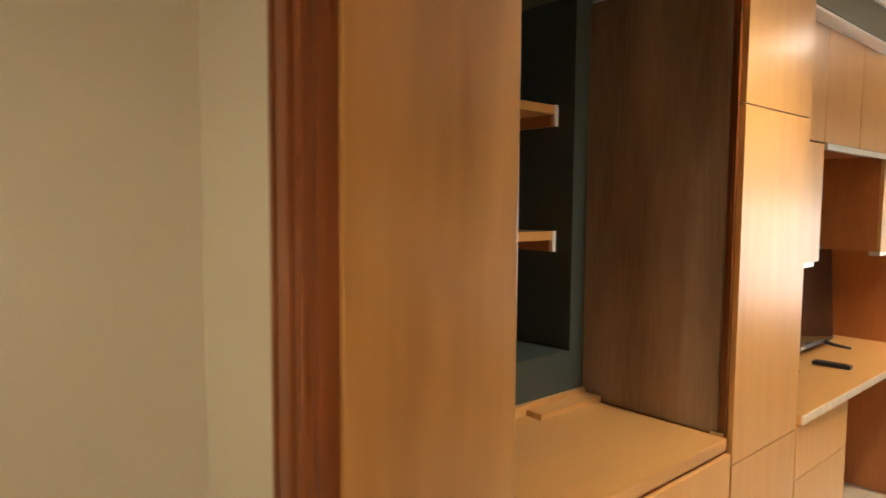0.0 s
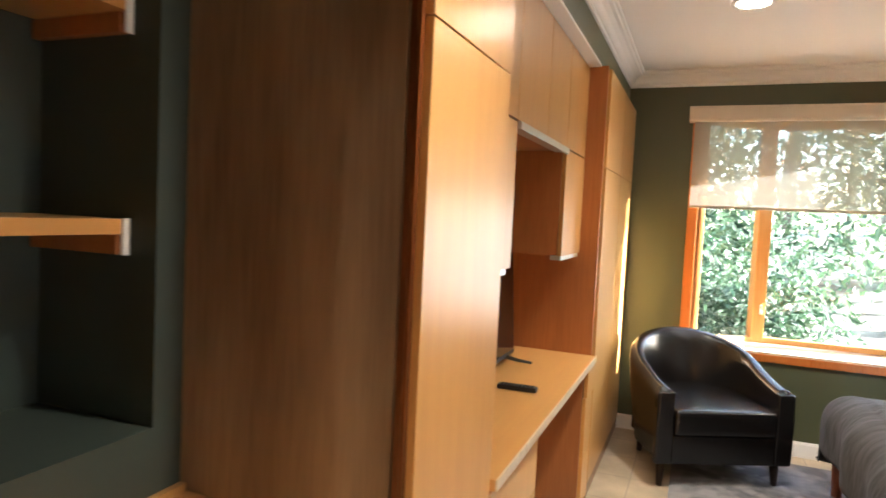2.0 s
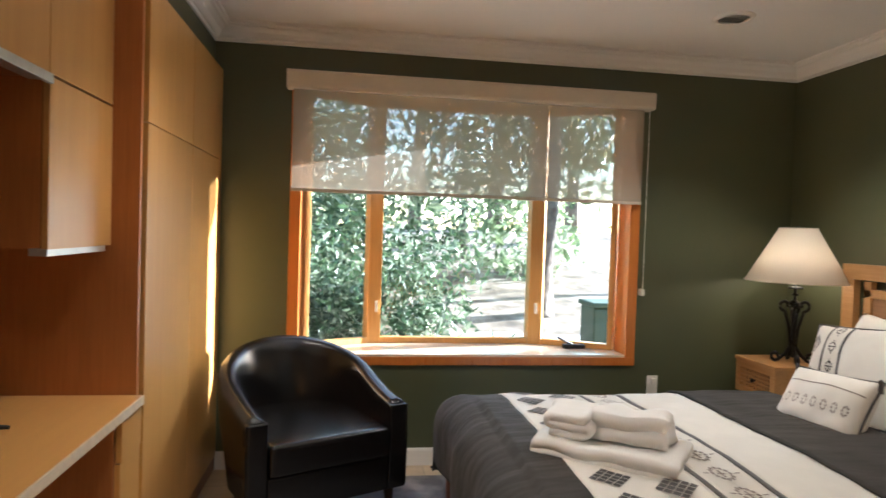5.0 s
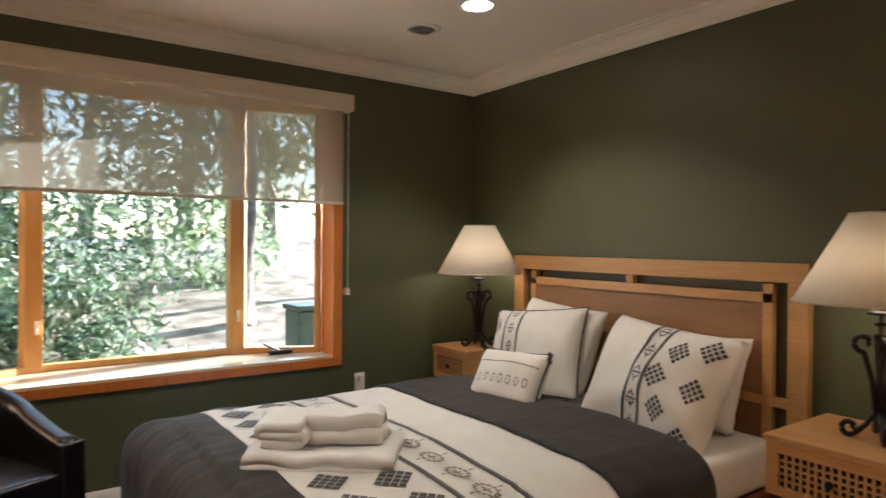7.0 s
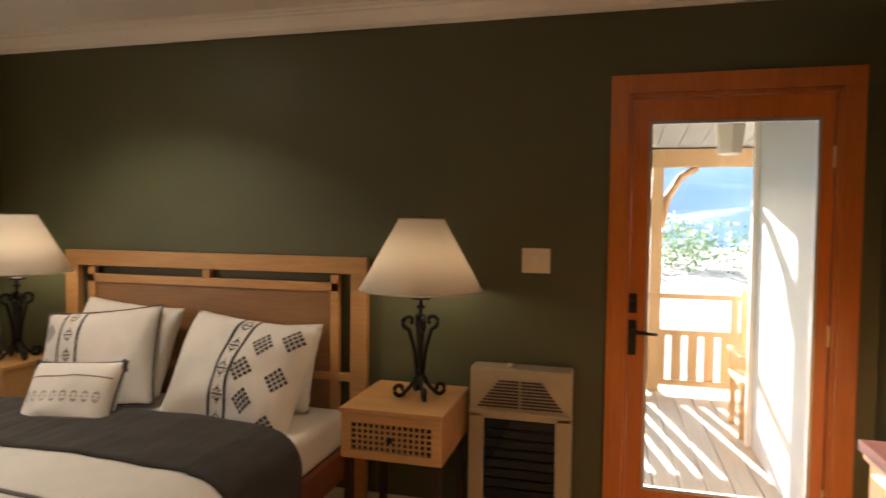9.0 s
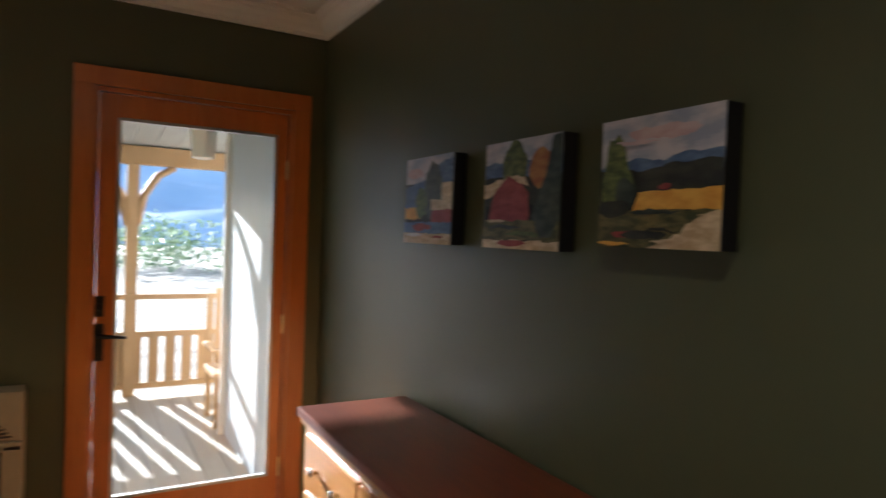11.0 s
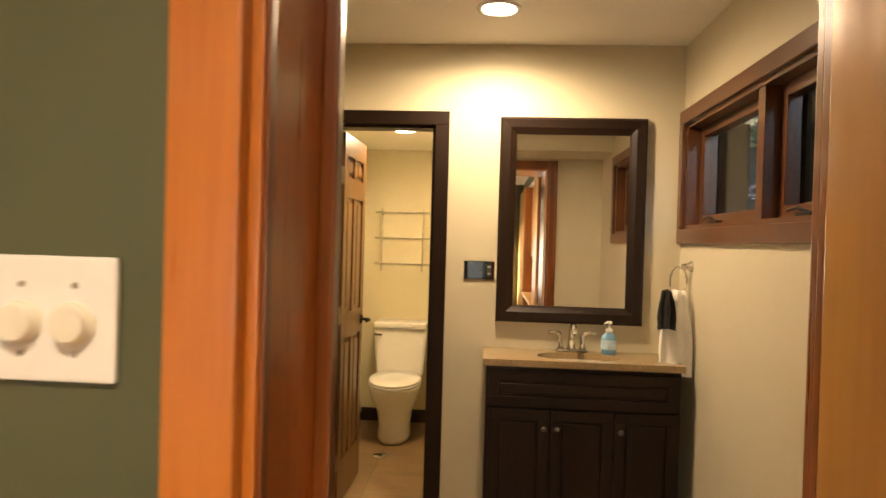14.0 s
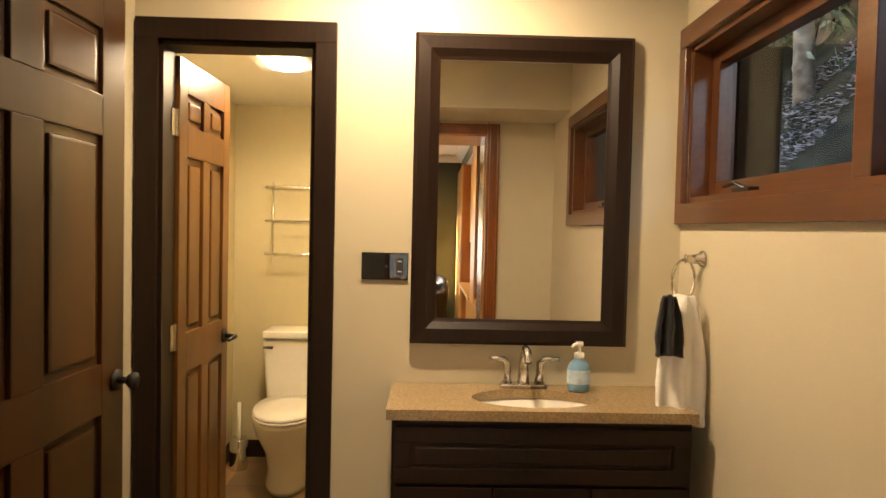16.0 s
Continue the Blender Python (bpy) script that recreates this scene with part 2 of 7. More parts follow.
def screen_cloth(name, color, open_part, through_part=0.45):
    """Woven sunscreen cloth: part of the light passes straight through its holes, part is scattered."""
    m, n, l, b = material(name, 0.9)
    b.inputs["Base Color"].default_value = (*color, 1)
    tl = n.new("ShaderNodeBsdfTranslucent")
    tl.inputs[0].default_value = (*color, 1)
    tr = n.new("ShaderNodeBsdfTransparent")
    m1, m2 = n.new("ShaderNodeMixShader"), n.new("ShaderNodeMixShader")
    m1.inputs[0].default_value, m2.inputs[0].default_value = through_part, open_part
    l.new(b.outputs[0], m1.inputs[1]); l.new(tl.outputs[0], m1.inputs[2])
    l.new(m1.outputs[0], m2.inputs[1]); l.new(tr.outputs[0], m2.inputs[2])
    l.new(m2.outputs[0], n["Material Output"].inputs["Surface"])
    return m


SHADE = screen_cloth("shade_cloth", (0.47, 0.43, 0.35), 0.40, 0.30)
LAMPSHADE = screen_cloth("lamp_shade_cloth", (0.84, 0.78, 0.68), 0.0)
CHERRYBED = wood("reddish_bed_wood", (0.20, 0.06, 0.025), (0.30, 0.10, 0.045), 0.4, 0, 9, 9, 0.2, 0.3)
MIDPRINT = cloth("mid_print", (0.22, 0.18, 0.16), 0.9)
HEATBEIGE = plain("heater_enamel", (0.42, 0.35, 0.24), 0.35, 0.2, 0.03)
HEATDARK = plain("heater_slots", (0.04, 0.035, 0.03), 0.5)
IVORYW = plain("pale_ivory", (0.76, 0.70, 0.56), 0.35, 0, 0.02)
CHROMEDULL = plain("glazing_bead_metal", (0.45, 0.45, 0.45), 0.4, 0.6)
PINEW = wood("honey_pine", (0.46, 0.20, 0.055), (0.58, 0.28, 0.085), 0.3, 0, 9, 9, 0.3, 0.35)
BLACKEDGE = plain("black_canvas_edge", (0.012, 0.012, 0.014), 0.7)


def daub(name, a, c, scale=22.0):
    """Brushed paint in two tones."""
    m, n, l, b = material(name, 0.55)
    nz = noise_node(n, l, scale, 5, (1, 1, 2.2))
    r = ramp(n, l, nz.outputs[0], [(0.38, a), (0.62, c)])
    l.new(r.outputs[0], b.inputs["Base Color"])
    bump(n, l, b, nz.outputs[0], 0.3, 0.004)
    return m


P_SKY = daub("paint_sky", (0.30, 0.33, 0.42), (0.55, 0.52, 0.55), 14)
P_PINK = daub("paint_pink", (0.50, 0.33, 0.33), (0.58, 0.45, 0.45))
P_HILL = daub("paint_hill", (0.055, 0.10, 0.20), (0.12, 0.19, 0.32))
P_DARK = daub("paint_dark", (0.012, 0.014, 0.012), (0.035, 0.035, 0.022))
P_DARKTREE = daub("paint_dark_tree", (0.02, 0.035, 0.03), (0.06, 0.08, 0.06))
P_GOLD = daub("paint_gold", (0.62, 0.30, 0.04), (0.75, 0.42, 0.07))
P_OLIVE = daub("paint_olive", (0.05, 0.06, 0.02), (0.17, 0.14, 0.05), 30)
P_TAN = daub("paint_tan", (0.45, 0.32, 0.18), (0.66, 0.52, 0.34), 30)
P_TREE = daub("paint_tree", (0.05, 0.08, 0.025), (0.15, 0.18, 0.05), 34)
P_AUTUMN = daub("paint_autumn", (0.30, 0.10, 0.03), (0.42, 0.20, 0.05))
P_RED = daub("paint_red", (0.22, 0.025, 0.025), (0.32, 0.06, 0.05))


def rug_material():
    m, n, l, b = material("distressed_rug", 0.95)
    tc = n.new("ShaderNodeTexCoord")
    vo = n.new("ShaderNodeTexVoronoi")
    vo.distance, vo.inputs["Scale"].default_value = "MANHATTAN", 7.0
    l.new(tc.outputs["Object"], vo.inputs["Vector"])
    r = ramp(n, l, vo.outputs[0], [(0.25, (0.26, 0.245, 0.24)), (0.5, (0.10, 0.096, 0.10))])
    w = noise_node(n, l, 6.0, 8)
    f = ramp(n, l, w.outputs[0], [(0.4, (0, 0, 0)), (0.6, (1, 1, 1))])
    l.new(mixc(n, l, r.outputs[0], (0.23, 0.215, 0.21), f.outputs[0]), b.inputs["Base Color"])
    bump(n, l, b, noise_node(n, l, 400.0, 2).outputs[0], 0.5, 0.004)
    return m


RUG = rug_material()
LAMP_W = 0.42
SPOT_W = 10.5
NICKELDARK = plain("pewter", (0.22, 0.20, 0.18), 0.35, 0.9)
SOAP = plain("blue_soap", (0.18, 0.36, 0.55), 0.08, 0, 0.05)
SOAPLABEL = plain("soap_label", (0.45, 0.60, 0.72), 0.4, 0, 0.25, 40)
MIRROR = plain("mirror_silver", (0.92, 0.92, 0.90), 0.0, 1.0, 0.0)
# lighter than WALNUT: amber lamplight on the toilet room door is in the colour
ALDER = wood("amber_lit_alder", (0.055, 0.021, 0.006), (0.16, 0.068, 0.017), 0.3, 2, 7, 8, 0.2, 0.6)
HALLFLOOR = wood("hall_floor_wood", (0.42, 0.25, 0.11), (0.55, 0.35, 0.17), 0.35, 1, 8, 9, 0.2, 0.3)
P_PALE = daub("paint_pale_grey", (0.55, 0.56, 0.58), (0.72, 0.72, 0.72), 12)
BLUE = cloth("blue_cloth", (0.06, 0.14, 0.30))
BATH_W = 6.8
TOILET_W = 1.1
HALL_FILL_W = 110.0


def mottled(name, stops, scale, rough=0.9, relief=0.4):
    m, n, l, b = material(name, rough)
    a = noise_node(n, l, scale, 8)
    r = ramp(n, l, a.outputs[0], stops)
    l.new(r.outputs[0], b.inputs["Base Color"])
    bump(n, l, b, a.outputs[0], relief, 0.03)
    return m


def leaf_material(name, a, c, light):
    m, n, l, b = material(name, 0.4)
    g = n.new("ShaderNodeNewGeometry")
    r = ramp(n, l, g.outputs["Random Per Island"], [(0.0, a), (0.6, c), (1.0, light)])
    l.new(r.outputs[0], b.inputs["Base Color"])
    tl = n.new("ShaderNodeBsdfTranslucent")
    l.new(r.outputs[0], tl.inputs[0])
    mx = n.new("ShaderNodeMixShader")
    mx.inputs[0].default_value = 0.35
    l.new(b.outputs[0], mx.inputs[1]); l.new(tl.outputs[0], mx.inputs[2])
    l.new(mx.outputs[0], n["Material Output"].inputs["Surface"])
    return m


# soil, path and LEAF2 colours are lifted to carry the garden's sunlight
SOIL = mottled("leafy_soil", [(0.3, (0.10, 0.075, 0.05)), (0.5, (0.26, 0.21, 0.15)), (0.72, (0.46, 0.41, 0.33))], 3.0)
PATHSTONE = mottled("path_stone", [(0.3, (0.48, 0.44, 0.38)), (0.7, (0.66, 0.62, 0.55))], 5.0)
LEAF = leaf_material("shrub_leaf", (0.025, 0.055, 0.026), (0.08, 0.135, 0.065), (0.32, 0.38, 0.27))
LEAF2 = leaf_material("sun_lifted_leaf", (0.10, 0.16, 0.07), (0.23, 0.30, 0.16), (0.44, 0.49, 0.36))
# litter tones lifted and blued for the skylight that falls on them
LITTER = leaf_material("skylit_litter_leaf", (0.04, 0.032, 0.032), (0.24, 0.215, 0.235), (0.55, 0.53, 0.58))
# the hillside's tree shade is put into this dark colour; outer jambs reuse it
ROCKSOIL = mottled("shade_dark_soil", [(0.3, (0.006, 0.006, 0.005)), (0.5, (0.015, 0.015, 0.010)), (0.72, (0.034, 0.033, 0.024))], 2.2)
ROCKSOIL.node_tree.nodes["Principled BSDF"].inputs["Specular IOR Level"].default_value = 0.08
BARK = mottled("grey_bark", [(0.3, (0.09, 0.075, 0.06)), (0.7, (0.24, 0.21, 0.18))], 9.0)
BINGREEN = plain("green_plastic", (0.06, 0.10, 0.07), 0.5)
DECK = wood("weathered_deck", (0.40, 0.33, 0.25), (0.55, 0.48, 0.38), 0.7, 0, 8, 9, 0.0, 0.3)
GREYBOARD = wood("grey_boards", (0.30, 0.31, 0.30), (0.42, 0.43, 0.42), 0.6, 0, 8, 9, 0.0, 0.3)
PORCHWOOD = wood("porch_cedar", (0.34, 0.20, 0.09), (0.48, 0.31, 0.16), 0.55, 2, 8, 9, 0.0, 0.3)
SIDING = paint("siding_paint", (0.42, 0.45, 0.47), 0.6, 0.05)
# distance haze is mixed into the hills' pale blue base colour
HAZE = mottled("haze_blued_hillside", [(0.35, (0.30, 0.38, 0.48)), (0.65, (0.44, 0.52, 0.62))], 0.06, 1.0, 0.0)

# ---- mesh helpers ----
def finish(name, bm, mat, smooth=False):
    me = bpy.data.meshes.new(name)
    bmesh.ops.recalc_face_normals(bm, faces=bm.faces)
    bm.to_mesh(me)
    bm.free()
    for f in me.polygons:
        f.use_smooth = smooth
    me.materials.append(mat)
    return new(name, me)


def part(name, bm, mat, parent, label="", smooth=False):
    ob = finish(name, bm, mat, smooth)
    ob.parent = parent
    if parent.type == "EMPTY":
        ob.matrix_parent_inverse = Matrix.Translation(-parent.location)
    if label:
        tagged(ob, label)
    return ob


def thing(name, label, category, group="", kind="", at=(0, 0, 0)):
    ob = new(name)
    ob.empty_display_size = 0.1
    ob.location = at
    return tagged(ob, label, category, group, kind)


def add_box(bm, x0, x1, y0, y1, z0, z1, bevel=0.0, seg=2, m=None):
    r = bmesh.ops.create_cube(bm, size=1.0)
    vs = r["verts"]
    bmesh.ops.scale(bm, vec=(abs(x1 - x0), abs(y1 - y0), abs(z1 - z0)), verts=vs)
    bmesh.ops.translate(bm, vec=((x0 + x1) / 2, (y0 + y1) / 2, (z0 + z1) / 2), verts=vs)
    if bevel:
        es = list({e for v in vs for e in v.link_edges})
        g = bmesh.ops.bevel(bm, geom=es, offset=bevel, segments=seg, profile=0.7, affect="EDGES")
        vs = list({v for f in g["faces"] for v in f.verts} | {v for v in vs if v.is_valid})
    if m is not None:
        bmesh.ops.transform(bm, matrix=m, verts=vs)
    return vs


def bx(x0, x1, y0, y1, z0, z1, bevel=0.0, seg=2):
    bm = bmesh.new()
    add_box(bm, x0, x1, y0, y1, z0, z1, bevel, seg)
    return bm


def boxes(*rows, bevel=0.0):
    bm = bmesh.new()
    for r in rows:
        add_box(bm, *r[:6], r[6] if len(r) > 6 else bevel)
    return bm


def add_cyl(bm, p, q, r0, r1=None, seg=16, caps=True):
    p, q = Vector(p), Vector(q)
    d = q - p
    m = Matrix.Translation((p + q) / 2) @ d.to_track_quat("Z", "Y").to_matrix().to_4x4()
    return bmesh.ops.create_cone(bm, cap_ends=caps, segments=seg, radius1=r0, radius2=r0 if r1 is None else r1, depth=d.length, matrix=m)["verts"]


def cyl(p, q, r0, r1=None, seg=16):
    bm = bmesh.new()
    add_cyl(bm, p, q, r0, r1, seg)
    return bm


def add_tube(bm, pts, r, seg=8, closed=False):
    """A round bar along points."""
    pts = [Vector(p) for p in pts]
    rings = []
    n = len(pts)
    for i, p in enumerate(pts):
        a = pts[(i - 1) % n] if closed or i > 0 else p
        b = pts[(i + 1) % n] if closed or i < n - 1 else p
        q = (b - a).to_track_quat("Z", "Y") if i == 0 else (b - a).to_track_quat("Z", "Y")
        rr = r[i] if isinstance(r, (list, tuple)) else r
        rings.append([bm.verts.new(p + q @ Vector((math.cos(2 * math.pi * k / seg) * rr, math.sin(2 * math.pi * k / seg) * rr, 0))) for k in range(seg)])
    for i in range(n if closed else n - 1):
        u, v = rings[i], rings[(i + 1) % n]
        for k in range(seg):
            bm.faces.new((u[k], u[(k + 1) % seg], v[(k + 1) % seg], v[k]))
    if not closed:
        bm.faces.new(rings[0][::-1])
        bm.faces.new(rings[-1])


def lathe(profile, center=(0, 0, 0), seg=32, sx=1.0, sy=1.0, cap=True):
    """A turned body from (radius, height) rows."""
    bm = bmesh.new()
    rings = []
    for r, z in profile:
        rings.append([bm.verts.new((center[0] + sx * r * math.cos(2 * math.pi * k / seg), center[1] + sy * r * math.sin(2 * math.pi * k / seg), center[2] + z)) for k in range(seg)])
    for u, v in zip(rings, rings[1:]):
        for k in range(seg):
            bm.faces.new((u[k], u[(k + 1) % seg], v[(k + 1) % seg], v[k]))
    if cap:
        bm.faces.new(rings[0][::-1])
        bm.faces.new(rings[-1])
    return bm


def extrude_profile(profile, p, q, up=(0, 0, 1), out=None, shift0=0.0, shift1=0.0):
    """Sweeps (out, up) rows from p to q; mitres by shift per unit of out."""
    p, q, up = Vector(p), Vector(q), Vector(up)
    d = (q - p).normalized()
    o = Vector(out) if out else d.cross(up)
    bm = bmesh.new()
    a = [bm.verts.new(p + o * u + up * v + d * shift0 * u) for u, v in profile]
    b = [bm.verts.new(q + o * u + up * v - d * shift1 * u) for u, v in profile]
    n = len(profile)
    for i in range(n):
        bm.faces.new((a[i], a[(i + 1) % n], b[(i + 1) % n], b[i]))
    bm.faces.new(a[::-1])
    bm.faces.new(b)
    return bm


def wall(name, x0, x1, y0, y1, z0, z1, mat, axis, holes=(), label="", kind="structure"):
    """A wall with through openings; axis is the one it runs along; holes are (from, to, bottom, top)."""
    bm = bmesh.new()
    s0, s1 = (x0, x1) if axis == "x" else (y0, y1)
    cuts = sorted({s0, s1, *[h[0] for h in holes], *[h[1] for h in holes]})
    for a, b in zip(cuts, cuts[1:]):
        over = [h for h in holes if h[0] < (a + b) / 2 < h[1]]
        spans = [(z0, z1)]
        for h in over:
            spans = [s for z in spans for s in ((z[0], min(z[1], h[2])), (max(z[0], h[3]), z[1])) if s[1] - s[0] > 1e-4]
        for lo, hi in spans:
            if axis == "x":
                add_box(bm, a, b, y0, y1, lo, hi)
            else:
                add_box(bm, x0, x1, a, b, lo, hi)
    bmesh.ops.remove_doubles(bm, verts=bm.verts, dist=1e-5)
    seen = {}
    for f in bm.faces:
        seen.setdefault(tuple(round(v, 4) for v in f.calc_center_median()), []).append(f)
    bmesh.ops.delete(bm, geom=[f for fs in seen.values() if len(fs) > 1 for f in fs], context="FACES_ONLY")
    ob = finish(name, bm, mat)
    return tagged(ob, label or name.replace("_", " "), "wall", kind=kind)

# ---- the bedroom's shell ----
XE, YN, ZC = 2.99, 4.535, 2.50       # east and north wall faces, ceiling
XW, XF, XU = -1.08, -0.52, -0.62     # niche wall, cabinet fronts, upper cabinet fronts
XB = -0.930                          # bathroom's window wall
YB = -2.655                          # bathroom's mirror wall
ZB = 2.43                            # bathroom ceiling
FB = 0.04                            # bathroom floor, a low step up
YS = -0.48                           # bathroom side of the wall west of the doorway
JX0, JX1 = -0.465, 0.205             # doorway
XH = 0.855                           # bathroom's hall wall

tagged(finish("floor", bx(XW - 0.4, XE + 0.12, -0.02, YN + 0.15, -0.12, 0.0), TILE), "pale beige stone tile floor of the bedroom", "floor", kind="structure")
tagged(finish("floor_bathroom", boxes((XB - 0.12, XH + 0.1, -4.5, -0.024, -0.12, FB), (XH + 0.1, 1.4, -4.5, YB - 0.1, -0.12, FB - 0.001)), TILE_B), "brown slate-look tile floor of the bathroom", "floor", kind="structure")
tagged(finish("ceiling", bx(XW - 0.4, XE + 0.12, -0.55, YN + 0.12, ZC, ZC + 0.1), CEIL), "white painted bedroom ceiling", "ceiling", kind="structure")
tagged(finish("ceiling_bathroom", bx(XB - 0.12, XH + 0.12, YB - 0.1, -0.58, ZB, ZB + 0.09), CEIL), "white painted bathroom ceiling", "ceiling", kind="structure")
tagged(finish("ceiling_toilet_room", bx(0.0, 1.4, -4.5, YB - 0.104, 2.15, 2.25), CEIL), "low painted ceiling of the toilet room", "ceiling", kind="structure")

WX0, WX1, WZ0, WZ1 = -0.14, 1.96, 0.60, 2.20      # north window opening
wall("wall_north", XW - 0.4, XE + 0.12, YN, YN + 0.14, 0, ZC, GREEN, "x", [(WX0 + 0.06, WX1 - 0.06, WZ0 + 0.03, WZ1)], "olive green painted wall with the bay window")
DY0, DY1, DZ = 0.155, 1.0, 2.035
wall("wall_east", XE, XE + 0.14, -0.1, YN, 0, ZC, GREEN, "y", [(DY0, DY1, 0.0, DZ)], "olive green painted wall behind the bed")
wall("wall_south", JX1, XE, -0.158, 0.0, 0, ZC, GREEN, "x", [], "olive green painted wall with pictures")
tagged(finish("wall_over_doorway", bx(JX0 - 0.6, JX1, -0.26, 0.0, 2.082, ZC), GREEN), "olive green wall over the doorway", "wall", kind="structure")
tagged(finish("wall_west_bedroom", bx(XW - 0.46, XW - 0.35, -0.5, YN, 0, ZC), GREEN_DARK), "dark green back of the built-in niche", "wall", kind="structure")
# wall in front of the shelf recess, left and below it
tagged(finish("wall_niche", boxes((XW - 0.35, XW, -0.1, 0.889, 0, 0.996), (XW - 0.35, XW, 0.889, 0.974, 0, ZC), (XW - 0.35, XW, -0.1, 0.05, 0.996, ZC), (XW - 0.35, XW, 0.05, 0.889, 2.3, ZC)), GREEN_DARK), "darker green wall round the shelf recess", "wall", kind="structure")
tagged(finish("bulkhead", bx(XW - 0.34, -0.565, -0.08, YN, 2.26, ZC), GREEN), "olive green bulkhead over the built-in cabinets", "wall", kind="structure")
tagged(finish("soffit_board", bx(XW, -0.563, 0.98, 3.2, 2.245, 2.256), WHITE), "pale painted soffit board over the cabinets", "trim", kind="structure")

# crown moulding
CROWN = [(0, 0), (0.012, 0), (0.012, 0.018), (0.022, 0.022), (0.03, 0.03), (0.04, 0.05), (0.06, 0.068), (0.075, 0.072), (0.08, 0.082), (0.092, 0.084), (0.092, 0.1), (0, 0.1)]
for nm, p, q, out in (("crown_north", (-0.565, YN, ZC - 0.1), (XE, YN, ZC - 0.1), (0, -1, 0)), ("crown_east", (XE, YN, ZC - 0.1), (XE, 0, ZC - 0.1), (-1, 0, 0)),
                      ("crown_south", (XE, 0, ZC - 0.1), (-0.565, 0, ZC - 0.1), (0, 1, 0)), ("crown_west", (-0.565, 0, ZC - 0.1), (-0.565, YN, ZC - 0.1), (1, 0, 0))):
    tagged(finish(nm, extrude_profile(CROWN, p, q, out=out, shift0=1.0, shift1=1.0), WHITE), "white painted crown moulding", "moulding", kind="structure")
BASE = [(0, 0), (0.014, 0), (0.014, 0.085), (0.008, 0.1), (0, 0.1)]
for nm, p, q, out in (("baseboard_north", (XF, YN, 0), (XE, YN, 0), (0, -1, 0)), ("baseboard_east", (XE, YN, 0), (XE, DY1 + 0.085, 0), (-1, 0, 0)), ("baseboard_south", (XE, 0, 0), (JX1 + 0.07, 0, 0), (0, 1, 0))):
    tagged(finish(nm, extrude_profile(BASE, p, q, out=out), WHITE), "white painted baseboard", "baseboard", kind="structure")

# ---- bathroom shell ----
BWY0, BWY1, BWZ0, BWZ1 = -2.61, -1.05, 1.54, 2.042
wall("wall_bath_west", XB - 0.14, XB, -4.5, YS + 0.1, 0, ZC, BEIGE, "y", [(BWY0, BWY1, BWZ0, BWZ1)], "beige painted bathroom wall with the window")
TX0, TX1, TZ = 0.272, 0.782, 2.03
wall("wall_bath_south", XB, 1.4, YB - 0.1, YB, 0, ZC, BEIGE, "x", [(TX0, TX1, 0.0, TZ)], "beige painted bathroom wall behind the vanity")
tagged(finish("wall_bath_north", boxes((XB, JX0 - 0.033, YS, -0.38, 0, ZC), (JX0 - 0.02, JX1 + 0.02, YS, -0.38, 2.08, ZC)), BEIGE), "beige painted bathroom wall beside the doorway", "wall", kind="structure")
tagged(finish("wall_bath_north_east", bx(JX1, XH + 0.1, -0.197, -0.160, 0, ZC), BEIGE), "beige painted bathroom wall beside the doorway", "wall", kind="structure")
tagged(finish("bathroom_soffit", bx(XB, XH, -0.95, YS, 2.16, ZB), BEIGE), "beige painted dropped soffit", "wall", kind="structure")
HY0, HY1 = -1.592, -0.66
wall("wall_hall", XH, XH + 0.1, YB, -0.198, 0, ZC, BEIGE, "y", [(HY0 - 0.03, HY1, 0.0, 2.05)], "beige painted bathroom wall with the hall doorway")
tagged(finish("wall_toilet_back", bx(0.0, 1.4, -4.52, -4.4, 0, 2.3), BEIGE_Y), "warm beige wall behind the toilet", "wall", kind="structure")
tagged(finish("wall_toilet_left", bx(1.06, 1.4, -4.4, YB - 0.1, 0, 2.3), BEIGE_Y), "warm beige wall of the toilet room", "wall", kind="structure")
tagged(finish("wall_toilet_right", bx(0.0, 0.12, -4.4, YB - 0.1, 0, 2.3), BEIGE_Y), "warm beige wall of the toilet room", "wall", kind="structure")

# ---- doorway between bedroom and bathroom ----
trim = thing("door_1", "orange varnished fir door frame between bedroom and bathroom", "door frame", kind="structure")
part("jamb", bx(JX1 - 0.018, JX1 - 0.0005, -0.195, 0.0, 0, 2.06, 0.002), FIR, trim, "deep glossy orange fir jamb")
part("stop_bead", boxes((JX1 - 0.036, JX1 - 0.018, -0.199, -0.17, 0, 2.05, 0.004), (JX1 - 0.022, JX1 - 0.018, -0.018, -0.004, 0, 2.05, 0.002)), FIR_DARK, trim)
part("casing", bx(JX1 - 0.008, JX1 + 0.05, 0.0005, 0.02, 0, 2.13, 0.004), FIR, trim)
part("casing", bx(JX0 - 0.1, JX1 + 0.062, 0.0, 0.02, 2.132, 2.2, 0.004), FIR, trim)
part("casing", boxes((JX0 - 0.022, JX0 - 0.010, -0.48, -0.4425, 0, 2.06, 0.003), (JX0 - 0.095, JX0 - 0.012, -0.505, -0.48, 0, 2.14, 0.005), (JX0 - 0.065, JX0 - 0.03, -0.517, -0.50, 0, 2.14, 0.005), (JX0 - 0.095, JX0 - 0.08, -0.515, -0.50, 0, 2.14, 0.005)), FIR_DARK, trim, "dark orange moulded casing")
part("casing", bx(JX0 - 0.012, XH - 0.64, -0.50, -0.48, 2.07, 2.14, 0.004), FIR_DARK, trim)
part("head_jamb", bx(JX0 - 0.02, JX1, -0.48, 0.0, 2.06, 2.08, 0.002), FIR, trim)

